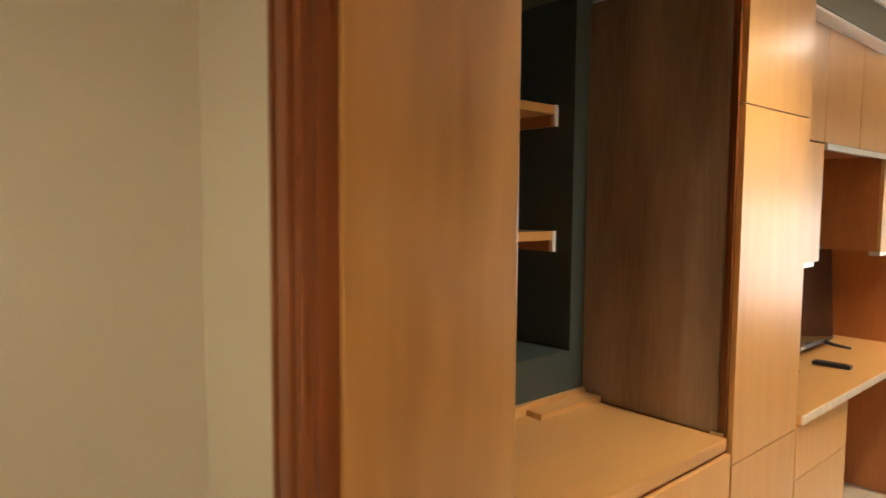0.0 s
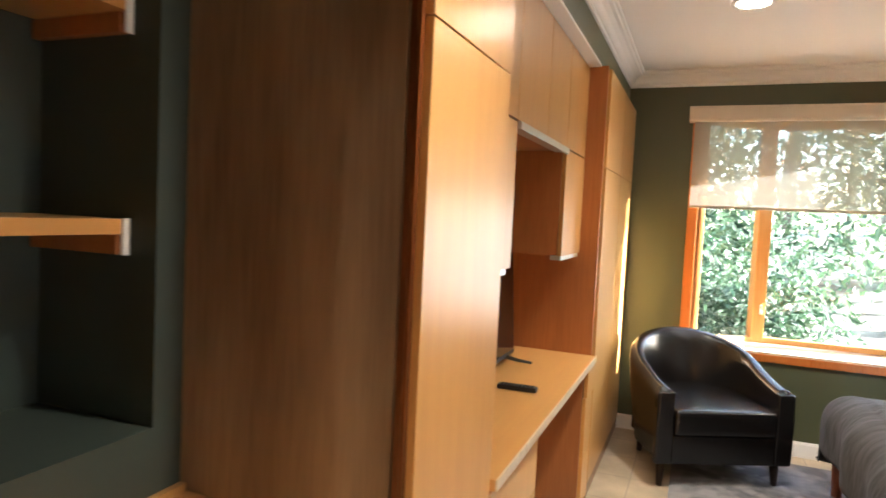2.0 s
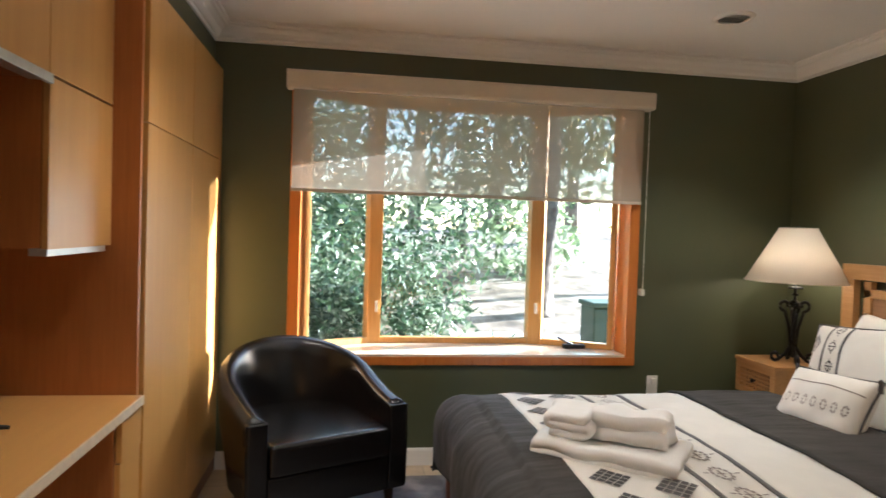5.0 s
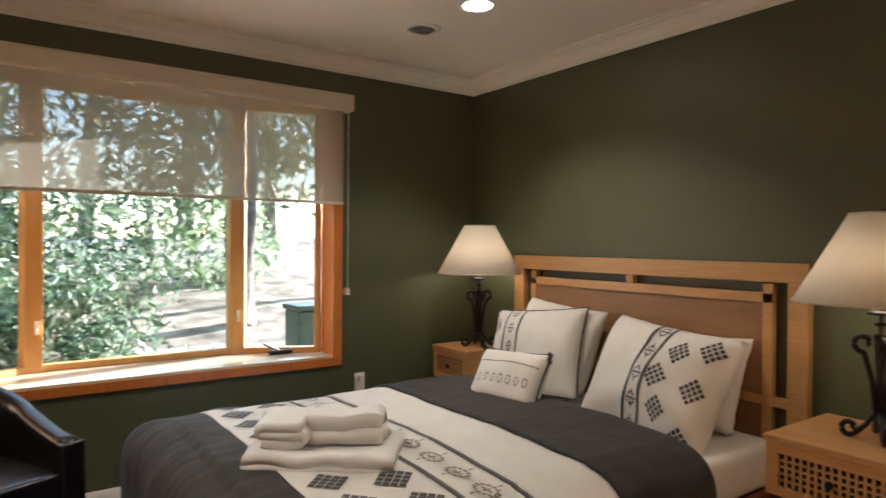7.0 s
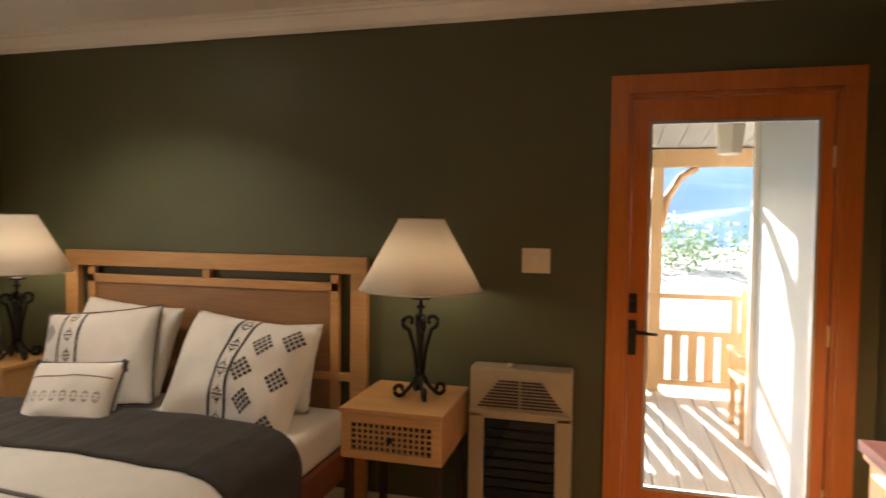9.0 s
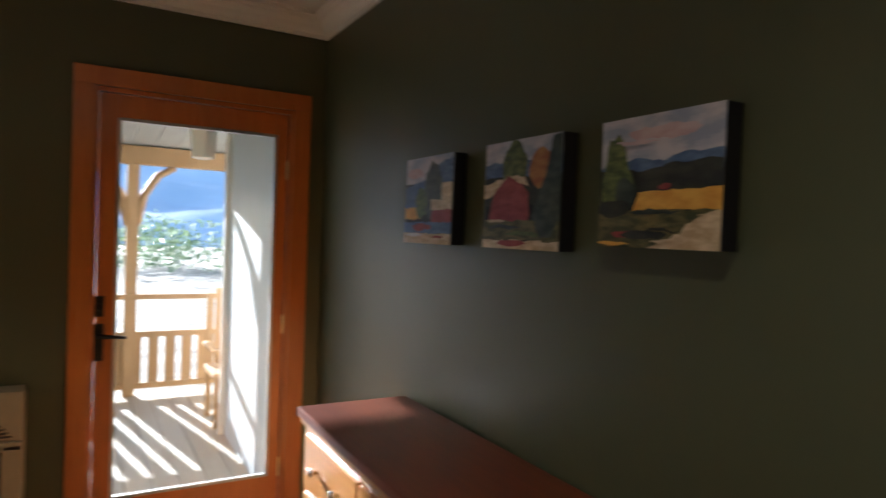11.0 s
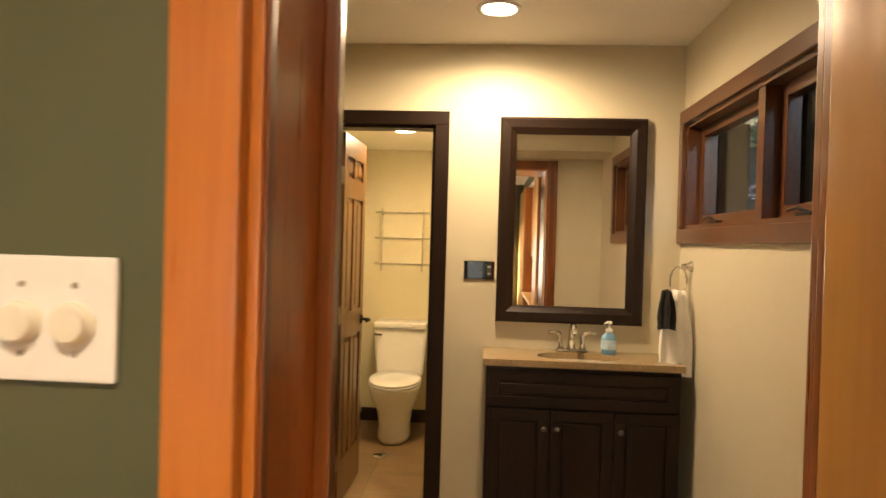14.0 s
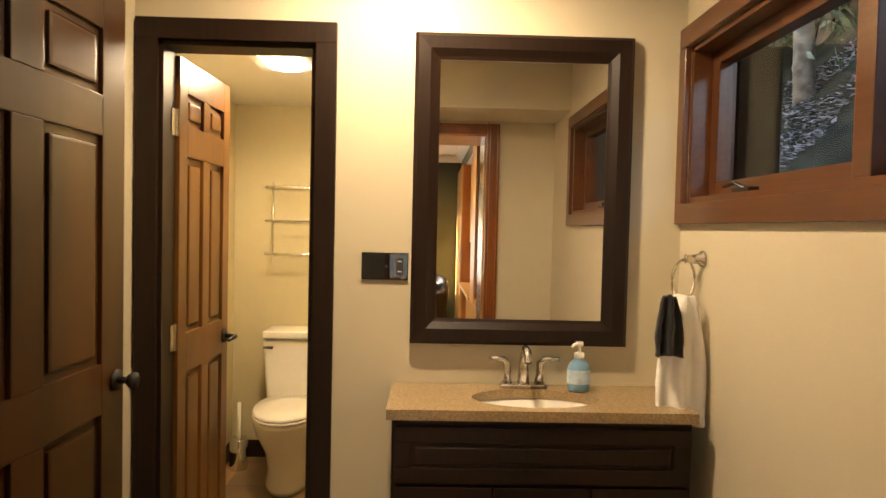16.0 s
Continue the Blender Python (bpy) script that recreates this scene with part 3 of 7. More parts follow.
panel = thing("end_panel", "wide golden maple veneer end panel beside the doorway", "panel", at=(-0.5, -0.28, 0))
part("face", bx(JX0 - 0.03, JX0, -0.442, -0.062, 0, 2.258, 0.004), MAPLE_GLOSS, panel)
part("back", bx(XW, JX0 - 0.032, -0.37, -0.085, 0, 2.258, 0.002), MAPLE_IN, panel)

# ---- built-in maple cabinets ----
GAP = 0.0022


def front(name, parent, y0, y1, z0, z1, x=XF, label="", mat=None):
    """A flush slab door or drawer front."""
    return part(name, bx(x - 0.018, x, y0 + GAP, y1 - GAP, z0 + GAP, z1 - GAP, 0.0015), mat or MAPLE, parent, label)


base = thing("base_cabinet", "low maple base cabinet under the shelf recess", "cabinet", "built-in maple cabinets", at=(-0.8, 0.45, 0))
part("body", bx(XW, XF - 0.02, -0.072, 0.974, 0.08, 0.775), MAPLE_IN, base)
part("plinth", bx(XW, XF - 0.06, -0.072, 0.974, 0, 0.08), FIR_DARK, base)
for a, b in ((-0.07, 0.45), (0.45, 0.974)):
    front("door", base, a, b, 0.08, 0.765)
top = tagged(finish("worktop", bx(XW, XF - 0.008, -0.072, 0.958, 0.777, 0.815, 0.003), MAPLE_Y), "maple worktop in the shelf recess with a pale front edge", "worktop", "built-in maple cabinets")
up = tagged(finish("upstand", boxes((XW, XW + 0.018, -0.07, 0.974, 0.815, 0.852, 0.002), (XW + 0.018, XW + 0.085, 0.64, 0.974, 0.8152, 0.835, 0.002)), MAPLE_Y), "narrow maple upstand board at the back of the worktop", "upstand")
for z in (1.43, 1.885):
    sh = thing("shelf", "thick maple shelf with a pale end edge in the dark recess", "shelf", "recess shelves", at=(-1.25, 0.45, z))
    part("board", bx(XW - 0.345, XW - 0.075, 0.052, 0.884, z - 0.032, z, 0.002), MAPLE_Y, sh)
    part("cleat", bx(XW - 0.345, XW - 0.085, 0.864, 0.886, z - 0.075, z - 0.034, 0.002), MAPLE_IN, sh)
    part("end_edge", bx(XW - 0.076, XW - 0.07, 0.868, 0.886, z - 0.076, z + 0.001, 0.001), WHITE, sh, "pale end edge")

tall = thing("tall_cabinet", "tall golden maple cabinet with a grey-brown side panel", "cabinet", "built-in maple cabinets", at=(-0.8, 1.23, 0))
part("body", bx(XW, XF - 0.021, 0.985, 1.484, 0, 2.243), MAPLE_IN, tall)
part("side_panel", bx(XW, XF - 0.045, 0.968, 0.984, 0.8155, 2.243, 0.001), MAPLE_END, tall, "grey-brown veneer side panel")
# dark strips put in for the shaded groove beside the door edge
part("edge_strip", boxes((XF - 0.043, XF - 0.03, 0.974, 0.984, 0.8155, 2.243), (XF - 0.026, XF - 0.019, 0.968, 0.985, 0.815, 2.243)), FIR_DARK, tall)
part("track_stop", bx(XF - 0.06, XF - 0.02, 0.956, 0.968, 0.816, 0.828, 0.002), NICKEL, tall, "small metal stop")
front("upper_door", tall, 0.979, 1.484, 1.832, 2.243)
front("lower_door", tall, 0.979, 1.484, 0.725, 1.832)
front("drawer", tall, 0.979, 1.484, 0.41, 0.725)
front("drawer", tall, 0.979, 1.484, 0.08, 0.41)

tall2 = thing("tall_cabinet", "tall maple wardrobe cabinet standing beside the window wall", "cabinet", "built-in maple cabinets", at=(-0.8, 3.87, 0))
part("body", bx(XW, XF - 0.03, 3.224, YN - 0.004, 0.0, 2.243), MAPLE_IN, tall2)
part("side_panel", bx(XW, XF - 0.008, 3.2, 3.222, 0.0, 2.25, 0.002), MAPLE_IN2, tall2, "orange-brown veneer side panel")
# black strip stands in for the shadow between side panel and doors
part("shadow_gap", bx(XF - 0.028, XF - 0.02, 3.223, 3.237, 0, 2.243), BLACK, tall2)
ym = 3.885
for a, b in ((3.238, ym), (ym, YN - 0.006)):
    front("upper_door", tall2, a, b, 1.742, 2.243, XF + 0.004)
    front("lower_door", tall2, a, b, 0.08, 1.742, XF + 0.004)
part("plinth", bx(XF - 0.02, XF - 0.003, 3.238, YN - 0.006, 0.0, 0.078), FIR_DARK, tall2)

upper = thing("wall_cabinet", "row of golden maple wall cabinets with four slab doors", "cabinet", "built-in maple cabinets", at=(-0.85, 2.3, 1.765))
part("body", bx(XW, XU - 0.02, 1.487, 3.198, 1.788, 2.243), MAPLE_IN, upper)
for a, b in ((1.487, 1.92), (1.92, 2.345), (2.345, 2.73), (2.73, 3.198)):
    front("door", upper, a, b, 1.785, 2.243, XU)
part("light_rail", boxes((XU - 0.004, XU + 0.012, 1.92, 2.728, 1.757, 1.783, 0.002), (XU - 0.05, XU - 0.01, 1.93, 2.72, 1.765, 1.772)), ALU, upper, "pale aluminium light rail")
part("recess_top", bx(XW, XU - 0.052, 1.922, 2.728, 1.772, 1.784), MAPLE_IN2, upper)
part("puck_light", lathe([(0.03, 0), (0.03, -0.006), (0.022, -0.009), (0.001, -0.009)], (-0.84, 2.4, 1.772), 20), NICKEL, upper, "small chrome puck light", True)
for nm, a, b in (("left", 1.487, 1.92), ("right", 2.73, 3.198)):
    w = thing("wall_cabinet", "small maple wall cabinet with one slab door beside the recess", "cabinet", "built-in maple cabinets", at=(-0.85, (a + b) / 2, 1.3))
    part("body", bx(XW, XU - 0.02, a + 0.002, b - 0.002, 1.305, 1.783), MAPLE_IN2, w)
    front("door", w, a, b, 1.3, 1.782, XU)
    part("bottom_rail", bx(XU - 0.05, XU - 0.001, a + 0.002, b - 0.05, 1.283, 1.304, 0.002), ALU, w, "pale metal bottom rail")

desk = thing("desk", "built-in maple desk with a drawer unit and an open knee space", "desk", "built-in maple cabinets", at=(-0.8, 2.3, 0))
part("desktop", bx(XW, XF + 0.014, 1.486, 3.198, 0.742, 0.775, 0.004), MAPLE_Y, desk)
part("front_edge", bx(XF + 0.014, XF + 0.02, 1.486, 3.198, 0.743, 0.7745, 0.002), EDGE, desk, "pale desk front edge")
part("back_panel", bx(XW, XW + 0.015, 1.486, 3.198, 0.0, 1.3), MAPLE_IN2, desk)
part("drawer_unit", bx(XW + 0.02, XF - 0.02, 1.487, 2.03, 0.0, 0.74), MAPLE_IN, desk)
front("drawer", desk, 1.487, 2.03, 0.53, 0.735)
front("drawer", desk, 1.487, 2.03, 0.3, 0.53)
front("drawer", desk, 1.487, 2.03, 0.07, 0.3)
part("end_unit", bx(XW + 0.02, XF - 0.01, 2.99, 3.196, 0.0, 0.74, 0.001), MAPLE_IN2, desk)
front("drawer", desk, 3.0, 3.196, 0.60, 0.735, XF + 0.012)
front("drawer", desk, 3.0, 3.196, 0.3, 0.60, XF + 0.008)
front("drawer", desk, 3.0, 3.196, 0.05, 0.3, XF + 0.008)
outl = thing("power_outlet", "small brown power outlet plate above the desk", "outlet", at=(XW + 0.02, 3.0, 0.88))
part("plate", bx(XW + 0.0155, XW + 0.021, 2.93, 3.05, 0.85, 0.92, 0.002), FIR, outl)
part("socket", boxes((XW + 0.021, XW + 0.023, 2.945, 2.98, 0.865, 0.905, 0.001), (XW + 0.021, XW + 0.023, 3.0, 3.035, 0.865, 0.905, 0.001)), IVORY, outl)

# television
TVM = pose(-0.86, 2.44, 0.8, 0, -3.5, 0.5) @ Matrix.Translation((0, 0, -0.8))
tv = thing("television", "black flat-screen television on splayed feet on the desk", "television", at=(-0.86, 2.44, 0.775))
bm = bmesh.new()
add_box(bm, -0.02, 0.012, -0.44, 0.44, 0.81, 1.315, 0.004, m=TVM)
add_box(bm, -0.055, -0.02, -0.3, 0.3, 0.83, 1.1, 0.012, m=TVM)
part("case", bm, BLACK, tv)
bm = bmesh.new()
add_box(bm, 0.0122, 0.0135, -0.43, 0.43, 0.832, 1.306, m=TVM)
part("screen", bm, SCREEN, tv, "glossy black screen")
for s in (-1, 1):
    bm = bmesh.new()
    for d in (-1, 1):
        add_tube(bm, [TVM @ Vector((-0.005, s * 0.31, 0.815)), TVM @ Vector((d * 0.06, s * 0.33, 0.795)), TVM @ Vector((d * 0.12, s * 0.355, 0.781))], [0.011, 0.009, 0.006], 8)
    part("foot", bm, BLACK, tv, smooth=True)
part("logo", bx(-0.85, -0.846, 2.42, 2.46, 0.817, 0.824), ALU, tv)
rem = thing("remote_control", "black television remote control lying on the desk", "remote control", at=(-0.68, 2.33, 0.775))
RM = pose(-0.69, 2.36, 0.776, 0, 0, 3)
bm = bmesh.new()
add_box(bm, -0.08, 0.08, -0.021, 0.021, 0, 0.019, 0.006, m=RM)
part("body", bm, BLACK, rem)
bm = bmesh.new()
for i in range(9):
    for j in range(3):
        add_box(bm, -0.066 + i * 0.015, -0.056 + i * 0.015, -0.015 + j * 0.011, -0.008 + j * 0.011, 0.019, 0.0215, m=RM)
part("buttons", bm, DARKRUB, rem)

# ---- bay window with a roller shade ----
win = thing("window_1", "orange fir bay window with three panes and a deep sill", "window", kind="structure")
cw = 0.062
part("casing", bx(WX0, WX0 + cw, YN - 0.018, YN + 0.16, WZ0 + 0.002, WZ1, 0.004), FIR, win)
part("casing", bx(WX1 - cw, WX1, YN - 0.018, YN + 0.16, WZ0 + 0.002, WZ1, 0.004), FIR, win)
part("apron", bx(WX0, WX1, YN - 0.02, YN + 0.16, WZ0 - 0.005, WZ0 + 0.045, 0.004), FIR, win)
YO = 4.94
BX0, BX1 = 0.375, 1.425
sx0, sx1, sy = WX0 + cw, WX1 - cw, 4.70
bm = bmesh.new()
lo = [bm.verts.new((x, y, WZ0 + 0.0)) for x, y in ((sx0, YN - 0.012), (sx1, YN - 0.012), (sx1, sy + 0.06), (BX1 + 0.06, YO + 0.08), (BX0 - 0.06, YO + 0.08), (sx0, sy + 0.06))]
hi = [bm.verts.new(v.co + Vector((0, 0, 0.058))) for v in lo]
bm.faces.new(lo[::-1]); bm.faces.new(hi)
for i in range(6):
    bm.faces.new((lo[i], lo[(i + 1) % 6], hi[(i + 1) % 6], hi[i]))
part("window_sill", bm, SILL, win, "glossy pale varnished window sill")
bm = bmesh.new()
lo = [bm.verts.new((x, y, WZ1 - 0.0)) for x, y in ((sx0, YN - 0.0), (sx1, YN), (sx1, sy + 0.06), (BX1 + 0.06, YO + 0.08), (BX0 - 0.06, YO + 0.08), (sx0, sy + 0.06))]
hi = [bm.verts.new(v.co + Vector((0, 0, 0.06))) for v in lo]
bm.faces.new(lo[::-1]); bm.faces.new(hi)
for i in range(6):
    bm.faces.new((lo[i], lo[(i + 1) % 6], hi[(i + 1) % 6], hi[i]))
part("head_board", bm, PINE, win)


def sash(p, q, z0, z1, w, mat):
    """A framed pane between two plan points."""
    p, q = Vector((*p, 0)), Vector((*q, 0))
    d = q - p
    m = Matrix.Translation(p) @ Matrix.Rotation(math.atan2(d.y, d.x), 4, "Z")
    L = d.length
    bm = bmesh.new()
    for r in ((0, w, -0.03, 0.03, z0, z1), (L - w, L, -0.03, 0.03, z0, z1), (w, L - w, -0.03, 0.03, z0, z0 + w), (w, L - w, -0.03, 0.03, z1 - w, z1)):
        add_box(bm, *r, 0.004, m=m)
    part("window_frame", bm, mat, win)
    bm = bmesh.new()
    add_box(bm, w - 0.005, L - w + 0.005, -0.003, 0.003, z0 + w - 0.005, z1 - w + 0.005, m=m)
    g = part("pane", bm, GLASS, win)
    g.visible_shadow = False
    return m, L


Z0, Z1 = WZ0 + 0.058, WZ1
sash((BX0, YO), (BX1, YO), Z0, Z1, 0.035, PINE)
sash((sx0 + 0.005, sy), (BX0 - 0.03, YO - 0.01), Z0, Z1, 0.035, PINE)
sash((BX1 + 0.03, YO - 0.01), (sx1 - 0.005, sy), Z0, Z1, 0.035, PINE)
for x in (BX0, BX1):
    part("mullion", bx(x - 0.04, x + 0.035, YO - 0.05, YO + 0.05, Z0, Z1, 0.005), PINE, win)
for x in (sx0 + 0.0, sx1 - 0.02):
    part("side_jamb", bx(x, x + 0.02, YN + 0.16, sy + 0.05, Z0, Z1, 0.002), PINE, win)
for x, y in ((BX0 + 0.005, YO - 0.055), (BX1 + 0.005, YO - 0.055)):
    part("latch", boxes((x - 0.008, x + 0.008, y - 0.012, y + 0.004, 0.86, 0.93, 0.003), (x - 0.004, x + 0.004, y - 0.03, y - 0.01, 0.88, 0.89, 0.002)), WHITEPL, win)
bm = bmesh.new()
add_box(bm, 1.58, 1.72, 4.72, 4.77, 0.66, 0.685, 0.006)
add_tube(bm, [(1.64, 4.74, 0.685), (1.58, 4.72, 0.71), (1.53, 4.71, 0.735)], 0.008)
part("crank", bm, IRON, win, "dark metal window crank")

shade = thing("roller_shade", "beige translucent roller shade lowered over the top of the window", "window shade", at=(0.93, YN, 1.6))
bm = bmesh.new()
n = 10
prof = [(0.0, 0.0), (0.075, 0.0)] + [(0.075 + 0.02 * math.sin(a), 0.02 - 0.02 * math.cos(a)) for a in [math.pi * i / 2 / 5 for i in range(1, 6)]] + [(0.095, 0.085), (0.085, 0.1), (0.0, 0.1)]
bm = extrude_profile(prof, (-0.165, YN - 0.003, 2.155), (1.995, YN - 0.003, 2.155), out=(0, -1, 0))
part("cassette", bm, SHADEBOX, shade, "beige cassette box")
part("fabric", bx(-0.13, 1.945, YN - 0.052, YN - 0.0505, 1.60, 2.157), SHADE, shade)
part("hem_bar", bx(-0.132, 1.947, YN - 0.057, YN - 0.046, 1.585, 1.602, 0.003), HEM, shade)
part("chain", cyl((1.985, YN - 0.04, 1.05), (1.985, YN - 0.04, 2.16), 0.0018, seg=6), WHITEPL, shade)
part("chain_tensioner", bx(1.975, 1.995, YN - 0.05, YN - 0.001, 1.03, 1.07, 0.004), WHITEPL, shade)
ol = thing("power_outlet", "white double power outlet low on the green wall", "outlet", at=(2.09, YN, 0.47))
part("plate", bx(2.055, 2.125, YN - 0.006, YN - 0.0005, 0.415, 0.53, 0.002), WHITEPL, ol)
part("plug", bx(2.075, 2.105, YN - 0.03, YN - 0.006, 0.48, 0.515, 0.004), WHITEPL, ol)

# ---- bed ----
BX_F, BX_H, BY0, BY1, BTOP = 0.70, 2.93, 2.30, 3.96, 0.56
bed = thing("bed", "oak bed with an open slatted headboard standing against the green wall", "bed", at=(1.85, 3.12, 0))
HX0, HX1, HY_0, HY_1, HTOP = 2.94, 2.983, 2.216, 4.026, 1.28
part("headboard_frame", boxes((HX0, HX1, HY_0, HY_0 + 0.085, 0, HTOP - 0.085, 0.004), (HX0, HX1, HY_1 - 0.085, HY_1, 0, HTOP - 0.085, 0.004), (HX0, HX1, HY_0, HY_1, HTOP - 0.084, HTOP, 0.004)), OAKLIGHT, bed, "light oak outer frame")
for r_ in ((HX0 + 0.005, HX1 - 0.004, HY_0 + 0.15, HY_1 - 0.15, 1.105, 1.15, 0.003), (HX0 + 0.005, HX1 - 0.004, HY_0 + 0.15, HY_0 + 0.195, 0.35, 1.19, 0.003), (HX0 + 0.005, HX1 - 0.004, HY_1 - 0.195, HY_1 - 0.15, 0.35, 1.19, 0.003), (HX0 + 0.005, HX1 - 0.004, 3.1, 3.145, 1.151, 1.195, 0.003), (HX0 + 0.006, HX1 - 0.005, HY_0 + 0.086, HY_1 - 0.086, 0.66, 0.70, 0.003)):
    part("headboard_rail", bx(*r_), OAKLIGHT, bed)
part("headboard_panel", bx(HX0 + 0.014, HX1 - 0.014, HY_0 + 0.196, HY_1 - 0.196, 0.45, 1.104, 0.002), OAKPANEL, bed, "greyer oak panel")
part("side_rail", bx(BX_F + 0.06, HX0, BY0 - 0.0, BY0 + 0.035, 0.2, 0.34, 0.004), CHERRYBED, bed, "reddish wooden side rail")
part("side_rail", bx(BX_F + 0.06, HX0, BY1 - 0.035, BY1, 0.2, 0.34, 0.004), CHERRYBED, bed)
part("footboard", bx(BX_F + 0.02, BX_F + 0.06, BY0, BY1, 0.2, 0.36, 0.006), CHERRYBED, bed, "low reddish wooden footboard")
for x, y in ((BX_F + 0.04, BY0 + 0.04), (BX_F + 0.04, BY1 - 0.04)):
    part("leg", cyl((x, y, 0), (x, y, 0.22), 0.026, 0.034), CHERRYBED, bed)
mat_ = thing("mattress", "white mattress with a fitted cotton sheet on the bed", "mattress", at=(1.85, 3.12, 0.34))
part("core", bx(BX_F + 0.07, BX_H - 0.005, BY0 + 0.02, BY1 - 0.02, 0.345, BTOP - 0.03, 0.05, 4), WHITECLOTH, mat_, smooth=True)


def bend(s, edge, r):
    """Horizontal run and drop of a cloth that falls over a rounded edge."""
    if s <= edge - r:
        return s, 0.0
    a = (s - edge + r) / r
    if a < math.pi / 2:
        return edge - r + r * math.sin(a), r * (1 - math.cos(a))
    return edge, r + (s - edge + r - r * math.pi / 2)


XC, YC = 1.85, (BY0 + BY1) / 2
HALF_Y = (BY1 - BY0) / 2 + 0.045


def duvet_point(x, t, lift=0.0):
    """The duvet's surface: x along the bed (smaller is over the foot), t across it along the cloth."""
    s = XC - x
    hx, vx = bend(s, XC - BX_F + 0.045, 0.16)
    hy, vy = bend(abs(t), HALF_Y, 0.17)
    z = BTOP + 0.035 - max(vx, vy) - 0.25 * min(vx, vy)
    q = Vector((x * 2.1, t * 2.1, 0.3))
    drop = max(vx, vy)
    puff = 0.022 * (1 - (abs(t) / HALF_Y) ** 2 if drop == 0 else 0)
    wob = noise.noise(q) * 0.014 + noise.noise(q * 3.1) * 0.006 + noise.noise(Vector((x * 9, t * 2.0, 5))) * 0.004
    # quilted puffs on the overhang
    fold = 0.018 * math.sin(t * 11 + 2 * noise.noise(q)) * min(1, vx / 0.2) + 0.018 * math.sin(x * 12 + 2 * noise.noise(q * 1.3)) * min(1, vy / 0.2)
    px = XC - hx - (fold if vx > vy else 0)
    py = YC + math.copysign(hy + (fold if vy >= vx else 0), t)
    return Vector((px, py, max(0.17, z + puff + wob + lift)))


def duvet_strip(name, x0, x1, mat, parent, label="", t0=-1.27, t1=1.27, nx=10, ny=90, lift=0.0):
    bm = bmesh.new()
    g = [[bm.verts.new(duvet_point(x0 + (x1 - x0) * i / nx, t0 + (t1 - t0) * j / ny, lift)) for j in range(ny + 1)] for i in range(nx + 1)]
    for i in range(nx):
        for j in range(ny):
            bm.faces.new((g[i][j], g[i + 1][j], g[i + 1][j + 1], g[i][j + 1]))
    ob = part(name, bm, mat, parent, label, True)
    so = ob.modifiers.new("thick", "SOLIDIFY")
    so.thickness, so.offset = 0.012, -1
    return ob


duvet = thing("duvet", "grey and white banded duvet with printed motifs spread over the bed", "duvet", at=(1.6, 3.12, 0.6))
duvet_strip("foot_band", 0.40, 0.95, GREYCLOTH, duvet, "charcoal grey quilted band", nx=34)
duvet_strip("diamond_band", 0.95, 1.33, WHITECLOTH, duvet, "white band printed with diamonds", nx=18)
duvet_strip("stripe", 1.33, 1.355, DARKPRINT, duvet, nx=2)
duvet_strip("motif_band", 1.355, 1.53, WHITECLOTH, duvet, nx=10)
duvet_strip("stripe", 1.53, 1.555, DARKPRINT, duvet, nx=2)
duvet_strip("plain_band", 1.555, 1.86, WHITECLOTH, duvet, nx=14)
duvet_strip("fold_band", 1.86, 2.36, GREYCLOTH, duvet, "charcoal grey folded-back band", nx=24, lift=0.012, t0=-1.2, t1=1.2)


def check_cells(n=4):
    """The small squares of a printed diamond, in its own units."""
    for i in range(n):
        for j in range(n):
            yield (i - (n - 1) / 2) / n, (j - (n - 1) / 2) / n


def print_quads(rows, surf, mat, parent, name="print"):
    """Small printed patches that follow a surface; rows are centre u, v and two half-axes."""
    bm = bmesh.new()
    for u, v, (au, av), (bu, bv) in rows:
        vs = [bm.verts.new(surf(u + a * au + b * bu, v + a * av + b * bv)) for a, b in ((-1, -1), (1, -1), (1, 1), (-1, 1))]
        bm.faces.new(vs)
    return tagged(part(name, bm, mat, parent), kind="stuff")


def lifted(x, t):
    return duvet_point(x, t, 0.0035)


rows = []
for k in range(13):
    t = -1.1 + k * 0.18
    for r in range(2):
        cx, ct = 1.05 + r * 0.18, t + (0.09 if r else 0)
        for a, b in check_cells():
            # squares on a turned lattice
            u, v = (a + b) * 0.075, (a - b) * 0.075
            rows.append((cx + u, ct + v, (0.008, 0.008), (0.008, -0.008)))
print_quads(rows, lifted, DARKPRINT, duvet)
rows = []
for k in range(16):
    t = -1.12 + k * 0.15
    for i in range(12):
        a = 2 * math.pi * i / 12
        rows.append((1.443 + 0.032 * math.cos(a), t + 0.045 * math.sin(a), (0.006, 0.002), (-0.002, 0.008)))
    rows += [(1.443, t, (0.016, 0), (0, 0.004)), (1.443, t, (0.004, 0), (0, 0.026)), (1.443 + 0.055, t, (0.01, 0), (0, 0.004)), (1.443 - 0.055, t, (0.01, 0), (0, 0.004))]
print_quads(rows, lifted, MIDPRINT, duvet)


# ---- pillows ----
def pillow_point(u, v, w, h, d, side):
    """A stuffed cushion; u and v run from -1 to 1."""
    k = max(0.0, (1 - abs(u) ** 2.6)) ** 0.55 * max(0.0, (1 - abs(v) ** 2.6)) ** 0.55
    pinch = 1 - 0.06 * (1 - abs(v) ** 2) * abs(u) ** 3
    pinch2 = 1 - 0.06 * (1 - abs(u) ** 2) * abs(v) ** 3
    q = Vector((u * 1.7 + w * 7, v * 1.7, side))
    return Vector((u * w / 2 * pinch, v * h / 2 * pinch2, side * (d / 2 * k * (1 + 0.25 * noise.noise(q)) + 0.004)))


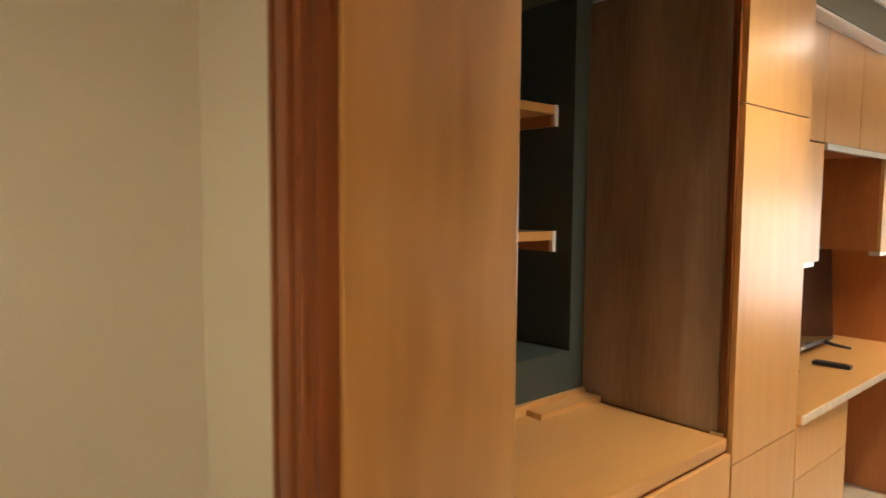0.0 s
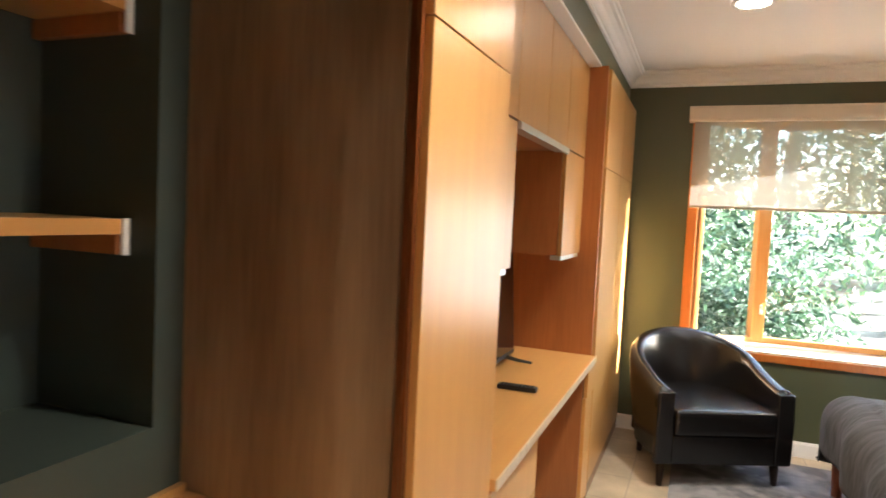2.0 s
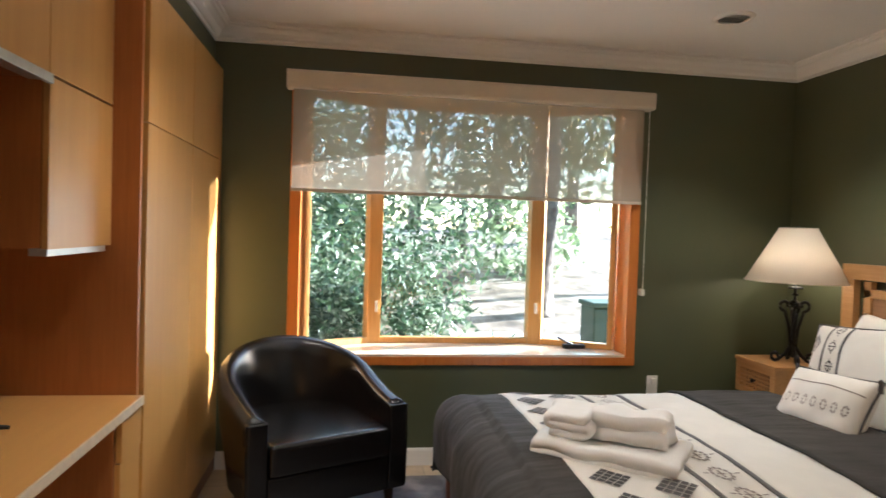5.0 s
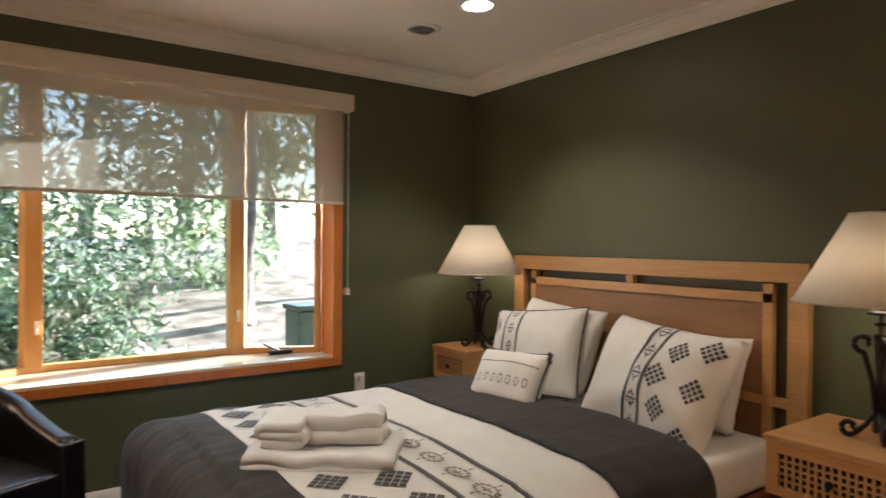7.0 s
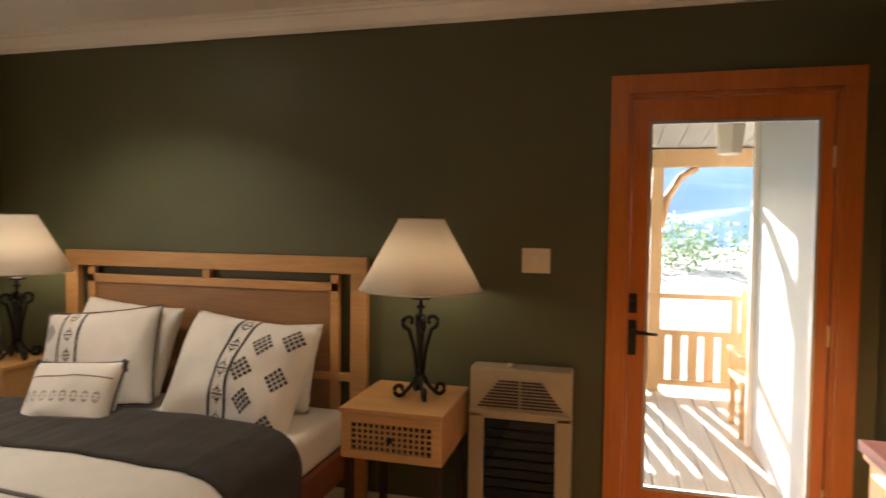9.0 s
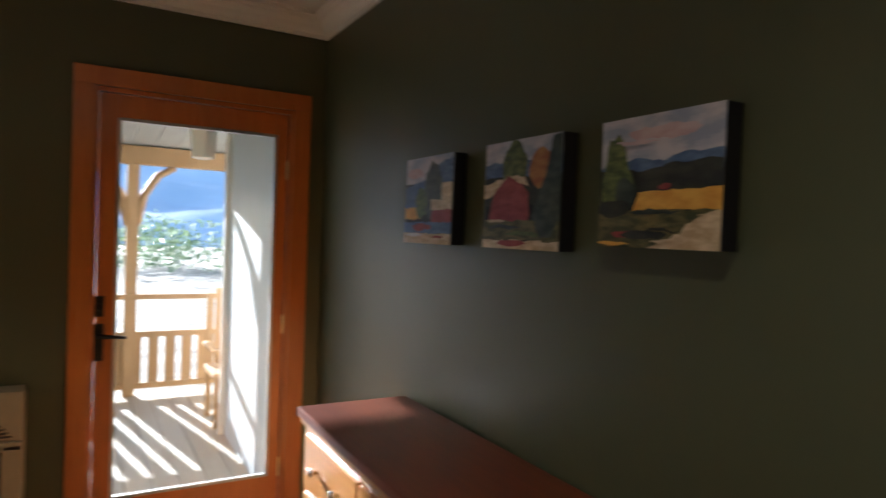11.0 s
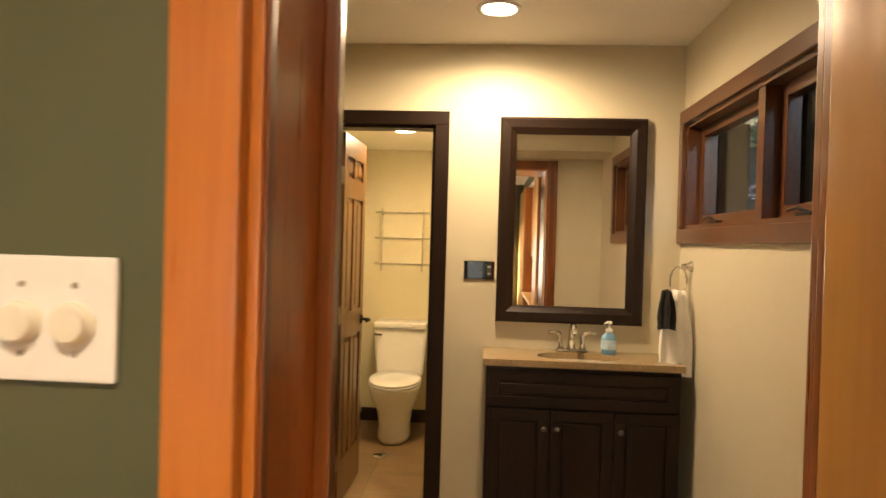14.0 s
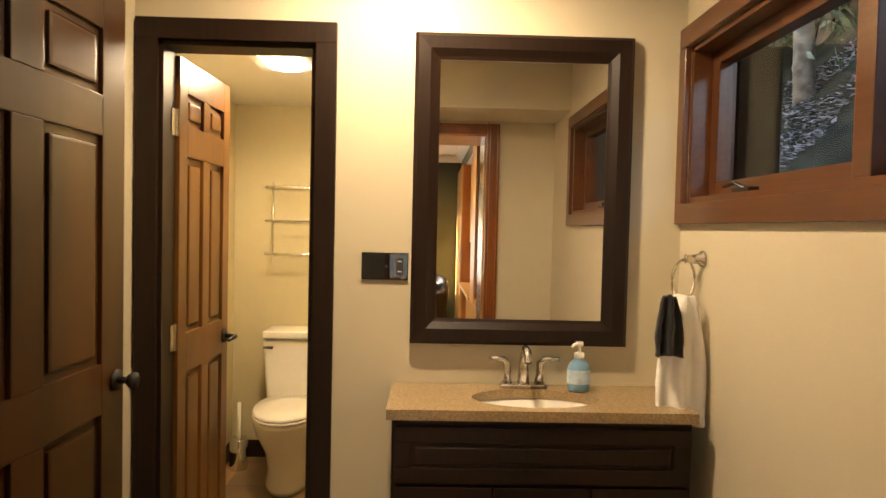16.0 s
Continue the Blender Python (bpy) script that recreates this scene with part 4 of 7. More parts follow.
def pillow(name, label, m, w, h, d, mat, group="bed pillows", piping=None, n=22):
    th = thing(name, label, "pillow", group, at=m.translation)
    bm = bmesh.new()
    for side in (1, -1):
        g = [[bm.verts.new(m @ pillow_point(-1 + 2 * i / n, -1 + 2 * j / n, w, h, d, side)) for j in range(n + 1)] for i in range(n + 1)]
        for i in range(n):
            for j in range(n):
                bm.faces.new((g[i][j], g[i + 1][j], g[i + 1][j + 1], g[i][j + 1]))
    bmesh.ops.remove_doubles(bm, verts=bm.verts, dist=0.0085)
    part("cushion", bm, mat, th, smooth=True)
    if piping:
        bm = bmesh.new()
        ring = [(-1 + 2 * i / 12, -1) for i in range(12)] + [(1, -1 + 2 * i / 12) for i in range(12)] + [(1 - 2 * i / 12, 1) for i in range(12)] + [(-1, 1 - 2 * i / 12) for i in range(12)]
        add_tube(bm, [m @ (pillow_point(u, v, w, h, d, 1) * 1.0) for u, v in ring], 0.006, 6, True)
        part("piping", bm, piping, th, smooth=True)
    return th


def lean(x, y, z, tilt, yaw, spin=0.0):
    """A cushion standing on edge: its face looks to -x, leant back by tilt and turned by yaw."""
    base_m = Matrix(((0, 0, -1, 0), (1, 0, 0, 0), (0, -1, 0, 0), (0, 0, 0, 1)))
    up_m = Matrix(((0, 0, -1), (-1, 0, 0), (0, 1, 0))).to_4x4()
    return Matrix.Translation((x, y, z)) @ Matrix.Rotation(radians(yaw), 4, "Z") @ Matrix.Rotation(radians(tilt), 4, "Y") @ up_m @ Matrix.Rotation(radians(spin), 4, "Z")


m = lean(2.82, 3.54, 0.79, 20, -4, -3)
pillow("pillow", "plain white cotton pillow leaning on the headboard", m, 0.66, 0.47, 0.20, WHITECLOTH)
m = lean(2.84, 2.68, 0.74, 24, 3)
pillow("pillow", "plain white cotton pillow leaning on the headboard", m, 0.48, 0.44, 0.17, WHITECLOTH)


def sham_print(m, w, h, d, bands, diamonds, parent):
    """Two dark lines with small motifs between them, and check diamonds beside."""
    def surf(u, v):
        return m @ (pillow_point(u, v, w, h, d, 1) + Vector((0, 0, 0.0025)))
    r = []
    for u in bands:
        for j in range(40):
            r.append((u, -0.95 + 1.9 * (j + 0.5) / 40, (0.022, 0), (0, 0.025)))
    mid = sum(bands) / 2
    for k in range(5):
        v = -0.8 + k * 0.4
        for i in range(10):
            a = 2 * math.pi * i / 10
            r.append((mid + 0.05 * math.cos(a), v + 0.09 * math.sin(a), (0.012, 0), (0, 0.018)))
        r.append((mid, v, (0.006, 0), (0, 0.15)))
        r.append((mid, v, (0.07, 0), (0, 0.012)))
    for cu, cv in diamonds:
        for a, b in check_cells(4):
            u, v = (a + b) * 0.155, (a - b) * 0.22
            if abs(cu + u) < 0.95 and abs(cv + v) < 0.95:
                r.append((cu + u, cv + v, (0.0145, 0.0205), (0.0145, -0.0205)))
    print_quads(r, surf, DARKPRINT, parent)


m = lean(2.66, 3.53, 0.755, 22, 10, 6)
w_, h_, d_ = 0.60, 0.50, 0.24
p = pillow("pillow", "white square pillow with dark stripes and printed diamonds", m, w_, h_, d_, WHITECLOTH, piping=DARKPRINT)
sham_print(m, w_, h_, d_, (-0.5, -0.18), ((-0.78, 0.5), (-0.76, -0.2)), p)
m = lean(2.63, 2.73, 0.735, 26, -8, -3)
w_, h_, d_ = 0.74, 0.56, 0.27
p = pillow("pillow", "white pillow sham with a striped band and printed check diamonds", m, w_, h_, d_, WHITECLOTH)
sham_print(m, w_, h_, d_, (-0.02, 0.20), ((0.48, 0.5), (0.82, 0.66), (0.46, -0.42), (0.78, -0.0), (0.80, -0.75), (0.33, 0.05)), p)
m = lean(2.27, 3.31, 0.682, 32, 6, 3)
w_, h_, d_ = 0.43, 0.31, 0.17
p = pillow("lumbar_pillow", "small white lumbar pillow with dark piping and tassels", m, w_, h_, d_, WHITECLOTH, piping=DARKPRINT)


def lsurf(u, v):
    return m @ (pillow_point(u, v, w_, h_, d_, 1) + Vector((0, 0, 0.0025)))


r = [(-0.93 + 1.86 * (j + 0.5) / 40, v, (0.024, 0), (0, 0.02)) for j in range(40) for v in (-0.72, 0.42)]
for k in range(8):
    for i in range(8):
        a = 2 * math.pi * i / 8
        r.append((-0.78 + k * 0.22 + 0.05 * math.cos(a), -0.15 + 0.13 * math.sin(a), (0.014, 0), (0, 0.03)))
print_quads(r, lsurf, MIDPRINT, p)
for u, v in ((1, 1), (1, -1), (-1, 1), (-1, -1)):
    c = m @ Vector((u * w_ / 2 * 0.97, v * h_ / 2 * 0.97, 0.02))
    part("tassel", lathe([(0.003, 0.012), (0.011, 0.004), (0.008, -0.008), (0.013, -0.045), (0.002, -0.046)], c, 10), DARKPRINT, p, smooth=True)


# ---- folded towels on the bed ----
def ribbon(path, thick, half, m, seed, wave=0.012):
    """A thick strip of cloth along a profile in x and z, as wide as the towel is long."""
    pts = [Vector((x, 0, z)) for x, z in path]
    rings, n = [], 14
    outline = []
    for s in (1, -1):
        row = []
        for k, p_ in enumerate(pts):
            d = (pts[min(k + 1, len(pts) - 1)] - pts[max(k - 1, 0)]).normalized()
            row.append(p_ + Vector((-d.z, 0, d.x)) * thick * 0.5 * s)
        outline += row if s == 1 else row[::-1]
    bm = bmesh.new()
    for i in range(n + 1):
        f = i / n * 2 - 1
        sc = 1 - 0.10 * abs(f) ** 6
        ring = []
        for q in outline:
            c = Vector((q.x * sc, half * f + 0.012 * noise.noise(Vector((q.x * 20, q.z * 20, seed))), q.z * sc))
            w = Vector((c.x * 7, c.y * 9, c.z * 7 + seed))
            c += Vector((noise.noise(w), noise.noise(w + Vector((4, 0, 0))), 0.6 * noise.noise(w + Vector((0, 8, 0))))) * wave
            c.z = max(c.z, 0.001)
            ring.append(bm.verts.new(c))
        rings.append(ring)
    k = len(outline)
    for a, b in zip(rings, rings[1:]):
        for i in range(k):
            bm.faces.new((a[i], a[(i + 1) % k], b[(i + 1) % k], b[i]))
    h = k // 2
    for ring, flip in ((rings[0], True), (rings[-1], False)):
        for i in range(h - 1):
            f = (ring[i], ring[i + 1], ring[k - 2 - i], ring[k - 1 - i])
            bm.faces.new(f[::-1] if flip else f)
    bmesh.ops.recalc_face_normals(bm, faces=bm.faces)
    bm.transform(m)
    return bm


def folded_path(length, gap, layers):
    """A zigzag profile with round turns."""
    out = []
    for i in range(layers):
        s = 1 if i % 2 == 0 else -1
        z = gap * (i + 0.5)
        out += [(s * length * (k / 8 - 0.5), z) for k in range(9)]
        if i < layers - 1:
            out += [(s * (length * 0.5 + gap * 0.5 * math.sin(math.pi * k / 6)), z + gap * 0.5 * (1 - math.cos(math.pi * k / 6))) for k in range(1, 6)]
    return out


def towel(name, label, m, path, thick, half, seed, wave=0.012):
    th = thing(name, label, "towel", "towels on the bed", at=m.translation)
    part("cloth", ribbon(path, thick, half, m, seed, wave), TOWELCLOTH, th, smooth=True)


TOWZ = 0.598
towel("bath_towel", "white terry bath towel folded flat on the duvet", pose(1.15, 2.98, TOWZ, 0, 0, 52), folded_path(0.33, 0.034, 2), 0.033, 0.25, 1.0, 0.02)
towel("hand_towel", "white terry hand towel folded on the bath towel", pose(1.045, 3.07, TOWZ + 0.071, 0, 0, -34), folded_path(0.15, 0.030, 3), 0.028, 0.125, 2.0, 0.02)
towel("face_towel", "puffy white face towel folded over beside the hand towel", pose(1.215, 2.955, TOWZ + 0.071, 0, 0, 52), folded_path(0.17, 0.050, 2), 0.048, 0.135, 8.0, 0.034)


# ---- bedside lamps and tables ----
def scroll(c, r0, r1, a0, a1, ydir, n=22):
    return [(c[0], c[1] + ydir * (r0 + (r1 - r0) * i / n) * math.cos(a0 + (a1 - a0) * i / n), c[2] + (r0 + (r1 - r0) * i / n) * math.sin(a0 + (a1 - a0) * i / n)) for i in range(n + 1)]


def table_lamp():
    """Built round the origin, its foot on z = 0."""
    lamp = thing("table_lamp", "black wrought-iron scroll table lamp with a cream cone shade", "lamp", "bedside lamps")
    bm = bmesh.new()
    add_tube(bm, [(0, 0, 0.03), (0, 0, 0.5)], 0.008, 10)
    for z, r in ((0.40, 0.02), (0.44, 0.045), (0.36, 0.022), (0.12, 0.02)):
        add_cyl(bm, (0, 0, z - 0.006), (0, 0, z + 0.006), r, r * 0.8, 16)
    part("stem", bm, IRON, lamp, smooth=True)
    for k in range(4):
        a = k * math.pi / 2 + 0.5
        turn = Matrix.Rotation(a, 4, "Z")
        pts = [(0, 0.012, 0.09), (0, 0.024, 0.2), (0, 0.05, 0.30)] + scroll((0, 0.05, 0.335), 0.035, 0.010, -math.pi / 2, 1.3 * math.pi, 1)
        bm = bmesh.new()
        add_tube(bm, [turn @ Vector(p) for p in pts], 0.0095, 8)
        foot = [(0, 0.012, 0.10), (0, 0.04, 0.05), (0, 0.075, 0.014)] + scroll((0, 0.09, 0.036), 0.028, 0.01, -math.pi / 2, math.pi * 1.2, 1)
        add_tube(bm, [turn @ Vector(p) for p in foot], 0.0095, 8)
        part("scroll", bm, IRON, lamp, smooth=True)
    bm = lathe([(0.272, 0.475), (0.1, 0.785)], seg=40, cap=False)
    sh = part("shade", bm, LAMPSHADE, lamp, "cream fabric cone shade", True)
    so = sh.modifiers.new("thick", "SOLIDIFY")
    so.thickness = 0.002
    for r, z in ((0.273, 0.476), (0.101, 0.784)):
        bm = bmesh.new()
        add_tube(bm, [(r * math.cos(2 * math.pi * i / 40), r * math.sin(2 * math.pi * i / 40), z) for i in range(40)], 0.0035, 6, True)
        part("shade_rim", bm, SHADEBOX, lamp, smooth=True)
    bm = bmesh.new()
    add_tube(bm, [(-0.1, 0, 0.78), (0.1, 0, 0.78)], 0.002, 6)
    add_cyl(bm, (0, 0, 0.5), (0, 0, 0.79), 0.004)
    add_cyl(bm, (0, 0, 0.78), (0, 0, 0.80), 0.012, 0.005)
    part("harp", bm, IRON, lamp)
    return lamp


lampR = table_lamp()
lampR.location = (2.71, 1.87, 0.685)
lampL = copy_thing(lampR, pose(2.78, 4.19, 0.685, 0, 0, 40))
for p_ in (lampR, lampL):
    bulb("bulb_light", p_.location.x, p_.location.y, p_.location.z + 0.54, LAMP_W * 1.15, radius=0.06)


def nightstand(y0, y1, x0, x1, z0, z1, label):
    ns = thing("nightstand", label, "nightstand", "bedside tables", at=((x0 + x1) / 2, (y0 + y1) / 2, 0))
    part("top", bx(x0 - 0.008, x1, y0 - 0.006, y1 + 0.006, z1 - 0.022, z1, 0.004), OAKLIGHT, ns)
    part("side", bx(x0 + 0.012, x1, y0, y0 + 0.02, z0, z1 - 0.022, 0.002), OAKLIGHT, ns)
    part("side", bx(x0 + 0.012, x1, y1 - 0.02, y1, z0, z1 - 0.022, 0.002), OAKLIGHT, ns)
    part("bottom", bx(x0 + 0.012, x1, y0 + 0.02, y1 - 0.02, z0, z0 + 0.018), OAKLIGHT, ns)
    bm = boxes((x0, x0 + 0.014, y0, y1, z0, z0 + 0.035, 0.002), (x0, x0 + 0.014, y0, y1, z1 - 0.06, z1 - 0.023, 0.002), (x0, x0 + 0.014, y0, y0 + 0.045, z0 + 0.035, z1 - 0.06, 0.002), (x0, x0 + 0.014, y1 - 0.045, y1, z0 + 0.035, z1 - 0.06, 0.002))
    fr = part("drawer_front", bm, OAKLIGHT, ns, "oak drawer front with an open lattice")
    ya, yb, za, zb = y0 + 0.045, y1 - 0.045, z0 + 0.035, z1 - 0.06
    bm = bmesh.new()
    k = int((yb - ya) / 0.024)
    for i in range(1, k):
        y = ya + (yb - ya) * i / k
        add_box(bm, x0 + 0.003, x0 + 0.009, y - 0.005, y + 0.005, za, zb)
    for i in range(1, 5):
        z = za + (zb - za) * i / 5
        add_box(bm, x0 + 0.0045, x0 + 0.0105, ya, yb, z - 0.004, z + 0.004)
    part("lattice", bm, OAKLIGHT, ns)
    part("lattice_backing", bx(x0 + 0.06, x0 + 0.065, ya - 0.02, yb + 0.02, z0 + 0.02, z1 - 0.03), BLACK, ns)
    ym_ = (y0 + y1) / 2
    part("knob", lathe([(0.004, 0), (0.006, 0.012), (0.013, 0.018), (0.012, 0.026), (0.002, 0.028)], (0, 0, 0), 14), IRON, ns, smooth=True).matrix_basis = Matrix.Translation((x0 + 0.006, ym_, (za + zb) / 2)) @ Matrix.Rotation(-math.pi / 2, 4, "Y")
    for lx in (x0 + 0.03, x1 - 0.03):
        for ly in (y0 + 0.025, y1 - 0.025):
            part("leg", bx(lx - 0.016, lx + 0.016, ly - 0.016, ly + 0.016, 0, z0, 0.003), WALNUT, ns)
    return ns


nightstand(1.70, 2.135, 2.46, 2.94, 0.475, 0.685, "light oak nightstand with a lattice drawer front beside the heater")
nightstand(4.06, 4.42, 2.58, 2.95, 0.475, 0.685, "light oak nightstand with a lattice drawer front beside the window wall")

# ---- gas wall heater ----
heat = thing("wall_heater", "beige metal gas wall heater with a louvred top and black screen", "heater", at=(2.91, 1.45, 0))
hx, hy0, hy1, hz = 2.84, 1.215, 1.675, 0.80
part("body", bx(hx + 0.02, XE - 0.002, hy0, hy1, 0.06, hz, 0.012), HEATBEIGE, heat)
part("front_frame", boxes((hx, hx + 0.022, hy0, hy0 + 0.07, 0.06, 0.60, 0.006), (hx, hx + 0.022, hy1 - 0.07, hy1, 0.06, 0.60, 0.006), (hx, hx + 0.022, hy0, hy1, 0.575, 0.61, 0.006), (hx, hx + 0.022, hy0, hy1, 0.06, 0.2, 0.006)), HEATBEIGE, heat)
part("foot", bx(hx + 0.03, XE - 0.01, hy0 + 0.04, hy0 + 0.09, 0, 0.06), BLACK, heat)
part("foot", bx(hx + 0.03, XE - 0.01, hy1 - 0.09, hy1 - 0.04, 0, 0.06), BLACK, heat)
bm = bmesh.new()
ymid = (hy0 + hy1) / 2
for i in range(9):
    z = 0.625 + i * 0.0145
    w = 0.19 - i * 0.0115
    add_box(bm, hx + 0.012, hx + 0.024, ymid - w, ymid - 0.006, z, z + 0.006)
    add_box(bm, hx + 0.012, hx + 0.024, ymid + 0.006, ymid + w, z, z + 0.006)
part("louvres", bm, HEATDARK, heat, "dark louvre slots in a trapezoid")
part("screen", bx(hx + 0.018, hx + 0.0215, hy0 + 0.07, hy1 - 0.07, 0.2, 0.575), SCREEN, heat, "black glass screen")
bm = bmesh.new()
for i in range(7):
    add_box(bm, hx + 0.008, hx + 0.013, hy0 + 0.075, hy1 - 0.075, 0.25 + i * 0.045, 0.256 + i * 0.045)
part("guard", bm, IRON, heat)
part("thermostat_knob", lathe([(0.016, 0), (0.016, 0.014), (0.012, 0.018), (0.001, 0.018)], (hx + 0.06, ymid + 0.05, hz), 16), BRASS, heat, smooth=True)
th = thing("thermostat_plate", "square ivory blank switch plate on the green wall", "switch plate", at=(XE, 1.4, 1.285))
part("plate", bx(XE - 0.007, XE - 0.0005, 1.333, 1.463, 1.228, 1.343, 0.003), IVORYW, th)
part("rocker", bx(XE - 0.009, XE - 0.007, 1.385, 1.411, 1.265, 1.305, 0.001), WHITEPL, th)

# ---- glazed exterior door ----
gd = thing("door_2", "orange fir exterior door with one tall glass pane", "door", kind="structure")
part("casing", bx(XE - 0.02, XE, DY1 - 0.004, DY1 + 0.078, 0, DZ + 0.075, 0.005), FIR, gd)
part("casing", bx(XE - 0.02, XE, DY0 - 0.078, DY0 + 0.004, 0, DZ + 0.075, 0.005), FIR, gd)
part("casing", bx(XE - 0.022, XE, DY0 - 0.078, DY1 + 0.078, DZ + 0.001, DZ + 0.079, 0.005), FIR, gd)
part("jamb", boxes((XE, XE + 0.13, DY0, DY0 + 0.018, 0, DZ, 0.001), (XE, XE + 0.13, DY1 - 0.018, DY1, 0, DZ, 0.001), (XE, XE + 0.13, DY0, DY1, DZ - 0.018, DZ, 0.001)), FIR, gd)
gx = XE + 0.028
gy0, gy1, gz0, gz1 = 0.228, 0.908, 0.26, 1.915
part("leaf", boxes((gx, gx + 0.044, DY0 + 0.02, gy0, 0.01, DZ - 0.02, 0.003), (gx, gx + 0.044, gy1, DY1 - 0.02, 0.01, DZ - 0.02, 0.003), (gx, gx + 0.044, gy0, gy1, gz1, DZ - 0.02, 0.003), (gx, gx + 0.044, gy0, gy1, 0.01, gz0, 0.003)), FIR, gd, "orange fir door leaf")
part("glazing_bead", boxes((gx - 0.004, gx + 0.02, gy0 - 0.002, gy0 + 0.012, gz0, gz1, 0.002), (gx - 0.004, gx + 0.02, gy1 - 0.012, gy1 + 0.002, gz0, gz1, 0.002), (gx - 0.004, gx + 0.02, gy0 + 0.012, gy1 - 0.012, gz1 - 0.012, gz1 + 0.002, 0.002), (gx - 0.004, gx + 0.02, gy0 + 0.012, gy1 - 0.012, gz0 - 0.002, gz0 + 0.012, 0.002)), CHROMEDULL, gd)
g = part("pane", bx(gx + 0.019, gx + 0.025, gy0 + 0.001, gy1 - 0.001, gz0 + 0.001, gz1 - 0.001), GLASS, gd)
g.visible_shadow = False
bm = boxes((gx - 0.008, gx, 0.945, 0.985, 1.06, 1.15, 0.004), (gx - 0.008, gx, 0.945, 0.985, 0.87, 1.03, 0.004))
part("lock_plates", bm, IRON, gd, "dark bronze lock plates")
bm = bmesh.new()
add_tube(bm, [(gx - 0.005, 0.962, 0.98), (gx - 0.05, 0.962, 0.98), (gx - 0.055, 0.94, 0.98), (gx - 0.053, 0.86, 0.975)], [0.009, 0.009, 0.009, 0.007], 10)
add_cyl(bm, (gx - 0.03, 0.965, 1.105), (gx, 0.965, 1.105), 0.014)
part("lever_handle", bm, IRON, gd, "dark bronze lever handle", True)
for z in (0.3, 1.0, 1.75):
    part("hinge", cyl((gx - 0.004, DY0 + 0.02, z - 0.045), (gx - 0.004, DY0 + 0.02, z + 0.045), 0.006), BRASS, gd)

# ---- dresser ----
dr = thing("dresser", "cherry-topped pine dresser with drawers against the green wall", "dresser", at=(1.25, 0.21, 0))
dx0, dx1, dy1, dz = 0.53, 1.95, 0.385, 0.885
part("top", bx(dx0 - 0.02, dx1 + 0.02, 0.018, dy1 + 0.025, dz - 0.028, dz, 0.006), CHERRY, dr, "dark cherry top")
part("top_moulding", bx(dx0 - 0.008, dx1 + 0.012, 0.018, dy1 + 0.014, dz - 0.05, dz - 0.029, 0.006), PINEW, dr)
part("body", bx(dx0, dx1, 0.02, dy1, 0.06, dz - 0.05, 0.003), PINEW, dr)
part("plinth", bx(dx0 - 0.006, dx1 + 0.006, 0.02, dy1 + 0.01, 0, 0.1, 0.005), PINEW, dr)
for r in range(4):
    z1 = dz - 0.075 - r * 0.185
    for c in range(3):
        w = (dx1 - dx0 - 0.06) / 3
        x0 = dx0 + 0.03 + c * w + 0.006
        d_ = part("drawer", bx(x0, x0 + w - 0.012, dy1 - 0.002, dy1 + 0.014, z1 - 0.165, z1, 0.005), PINEW, dr)
        for kx in (x0 + w * 0.28, x0 + w * 0.68):
            k = part("knob", lathe([(0.007, 0), (0.006, 0.012), (0.015, 0.018), (0.014, 0.026), (0.001, 0.028)], seg=14), CHROME, d_, "bright metal knob", True)
            k.matrix_basis = Matrix.Translation((kx, dy1 + 0.012, z1 - 0.08)) @ Matrix.Rotation(-math.pi / 2, 4, "X")

# ---- switch plate with two dimmer knobs ----
sw = thing("dimmer_switch", "white double switch plate with two round ivory dimmer knobs", "light switch", at=(0.352, 0, 1.38))
part("plate", bx(0.299, 0.405, 0.0005, 0.0065, 1.332, 1.432, 0.003), WHITEPL, sw)
for x in (0.333, 0.377):
    k = part("knob", lathe([(0.0175, 0), (0.0175, 0.004), (0.0155, 0.006), (0.0148, 0.0105), (0.0135, 0.012), (0.001, 0.012)], seg=32), IVORYW, sw, "round ivory dimmer knob")
    k.matrix_basis = Matrix.Translation((x, 0.0065, 1.379)) @ Matrix.Rotation(-math.pi / 2, 4, "X")
for x in (0.333, 0.377):
    for z in (1.354, 1.409):
        k = part("screw", lathe([(0.003, 0), (0.0025, 0.001), (0.0005, 0.001)], seg=10), NICKEL, sw)
        k.matrix_basis = Matrix.Translation((x, 0.0065, z)) @ Matrix.Rotation(-math.pi / 2, 4, "X")


# ---- three canvas paintings ----
def ragged(pts, seed):
    """Brushed edges: each side of a painted area broken up and shifted a little."""
    out = []
    for (a, b), (c, d) in zip(pts, list(pts[1:]) + [pts[0]]):
        n = max(1, int(math.hypot(c - a, d - b) / 0.035))
        for i in range(n):
            u, v = a + (c - a) * i / n, b + (d - b) * i / n
            q = Vector((u * 17, v * 17, seed * 5))
            if 0.004 < u < 0.996:
                u += 0.02 * noise.noise(q)
            if 0.004 < v < 0.996:
                v += 0.022 * noise.noise(q + Vector((5, 5, 0)))
            out.append((min(1, max(0, u)), min(1, max(0, v))))
    return out


def stroke(cx, cy, w, h):
    return [(cx - w, cy), (cx - w * 0.4, cy + h), (cx + w * 0.5, cy + h * 0.7), (cx + w, cy + h * 0.1), (cx + w * 0.4, cy - h), (cx - w * 0.6, cy - h * 0.6)]


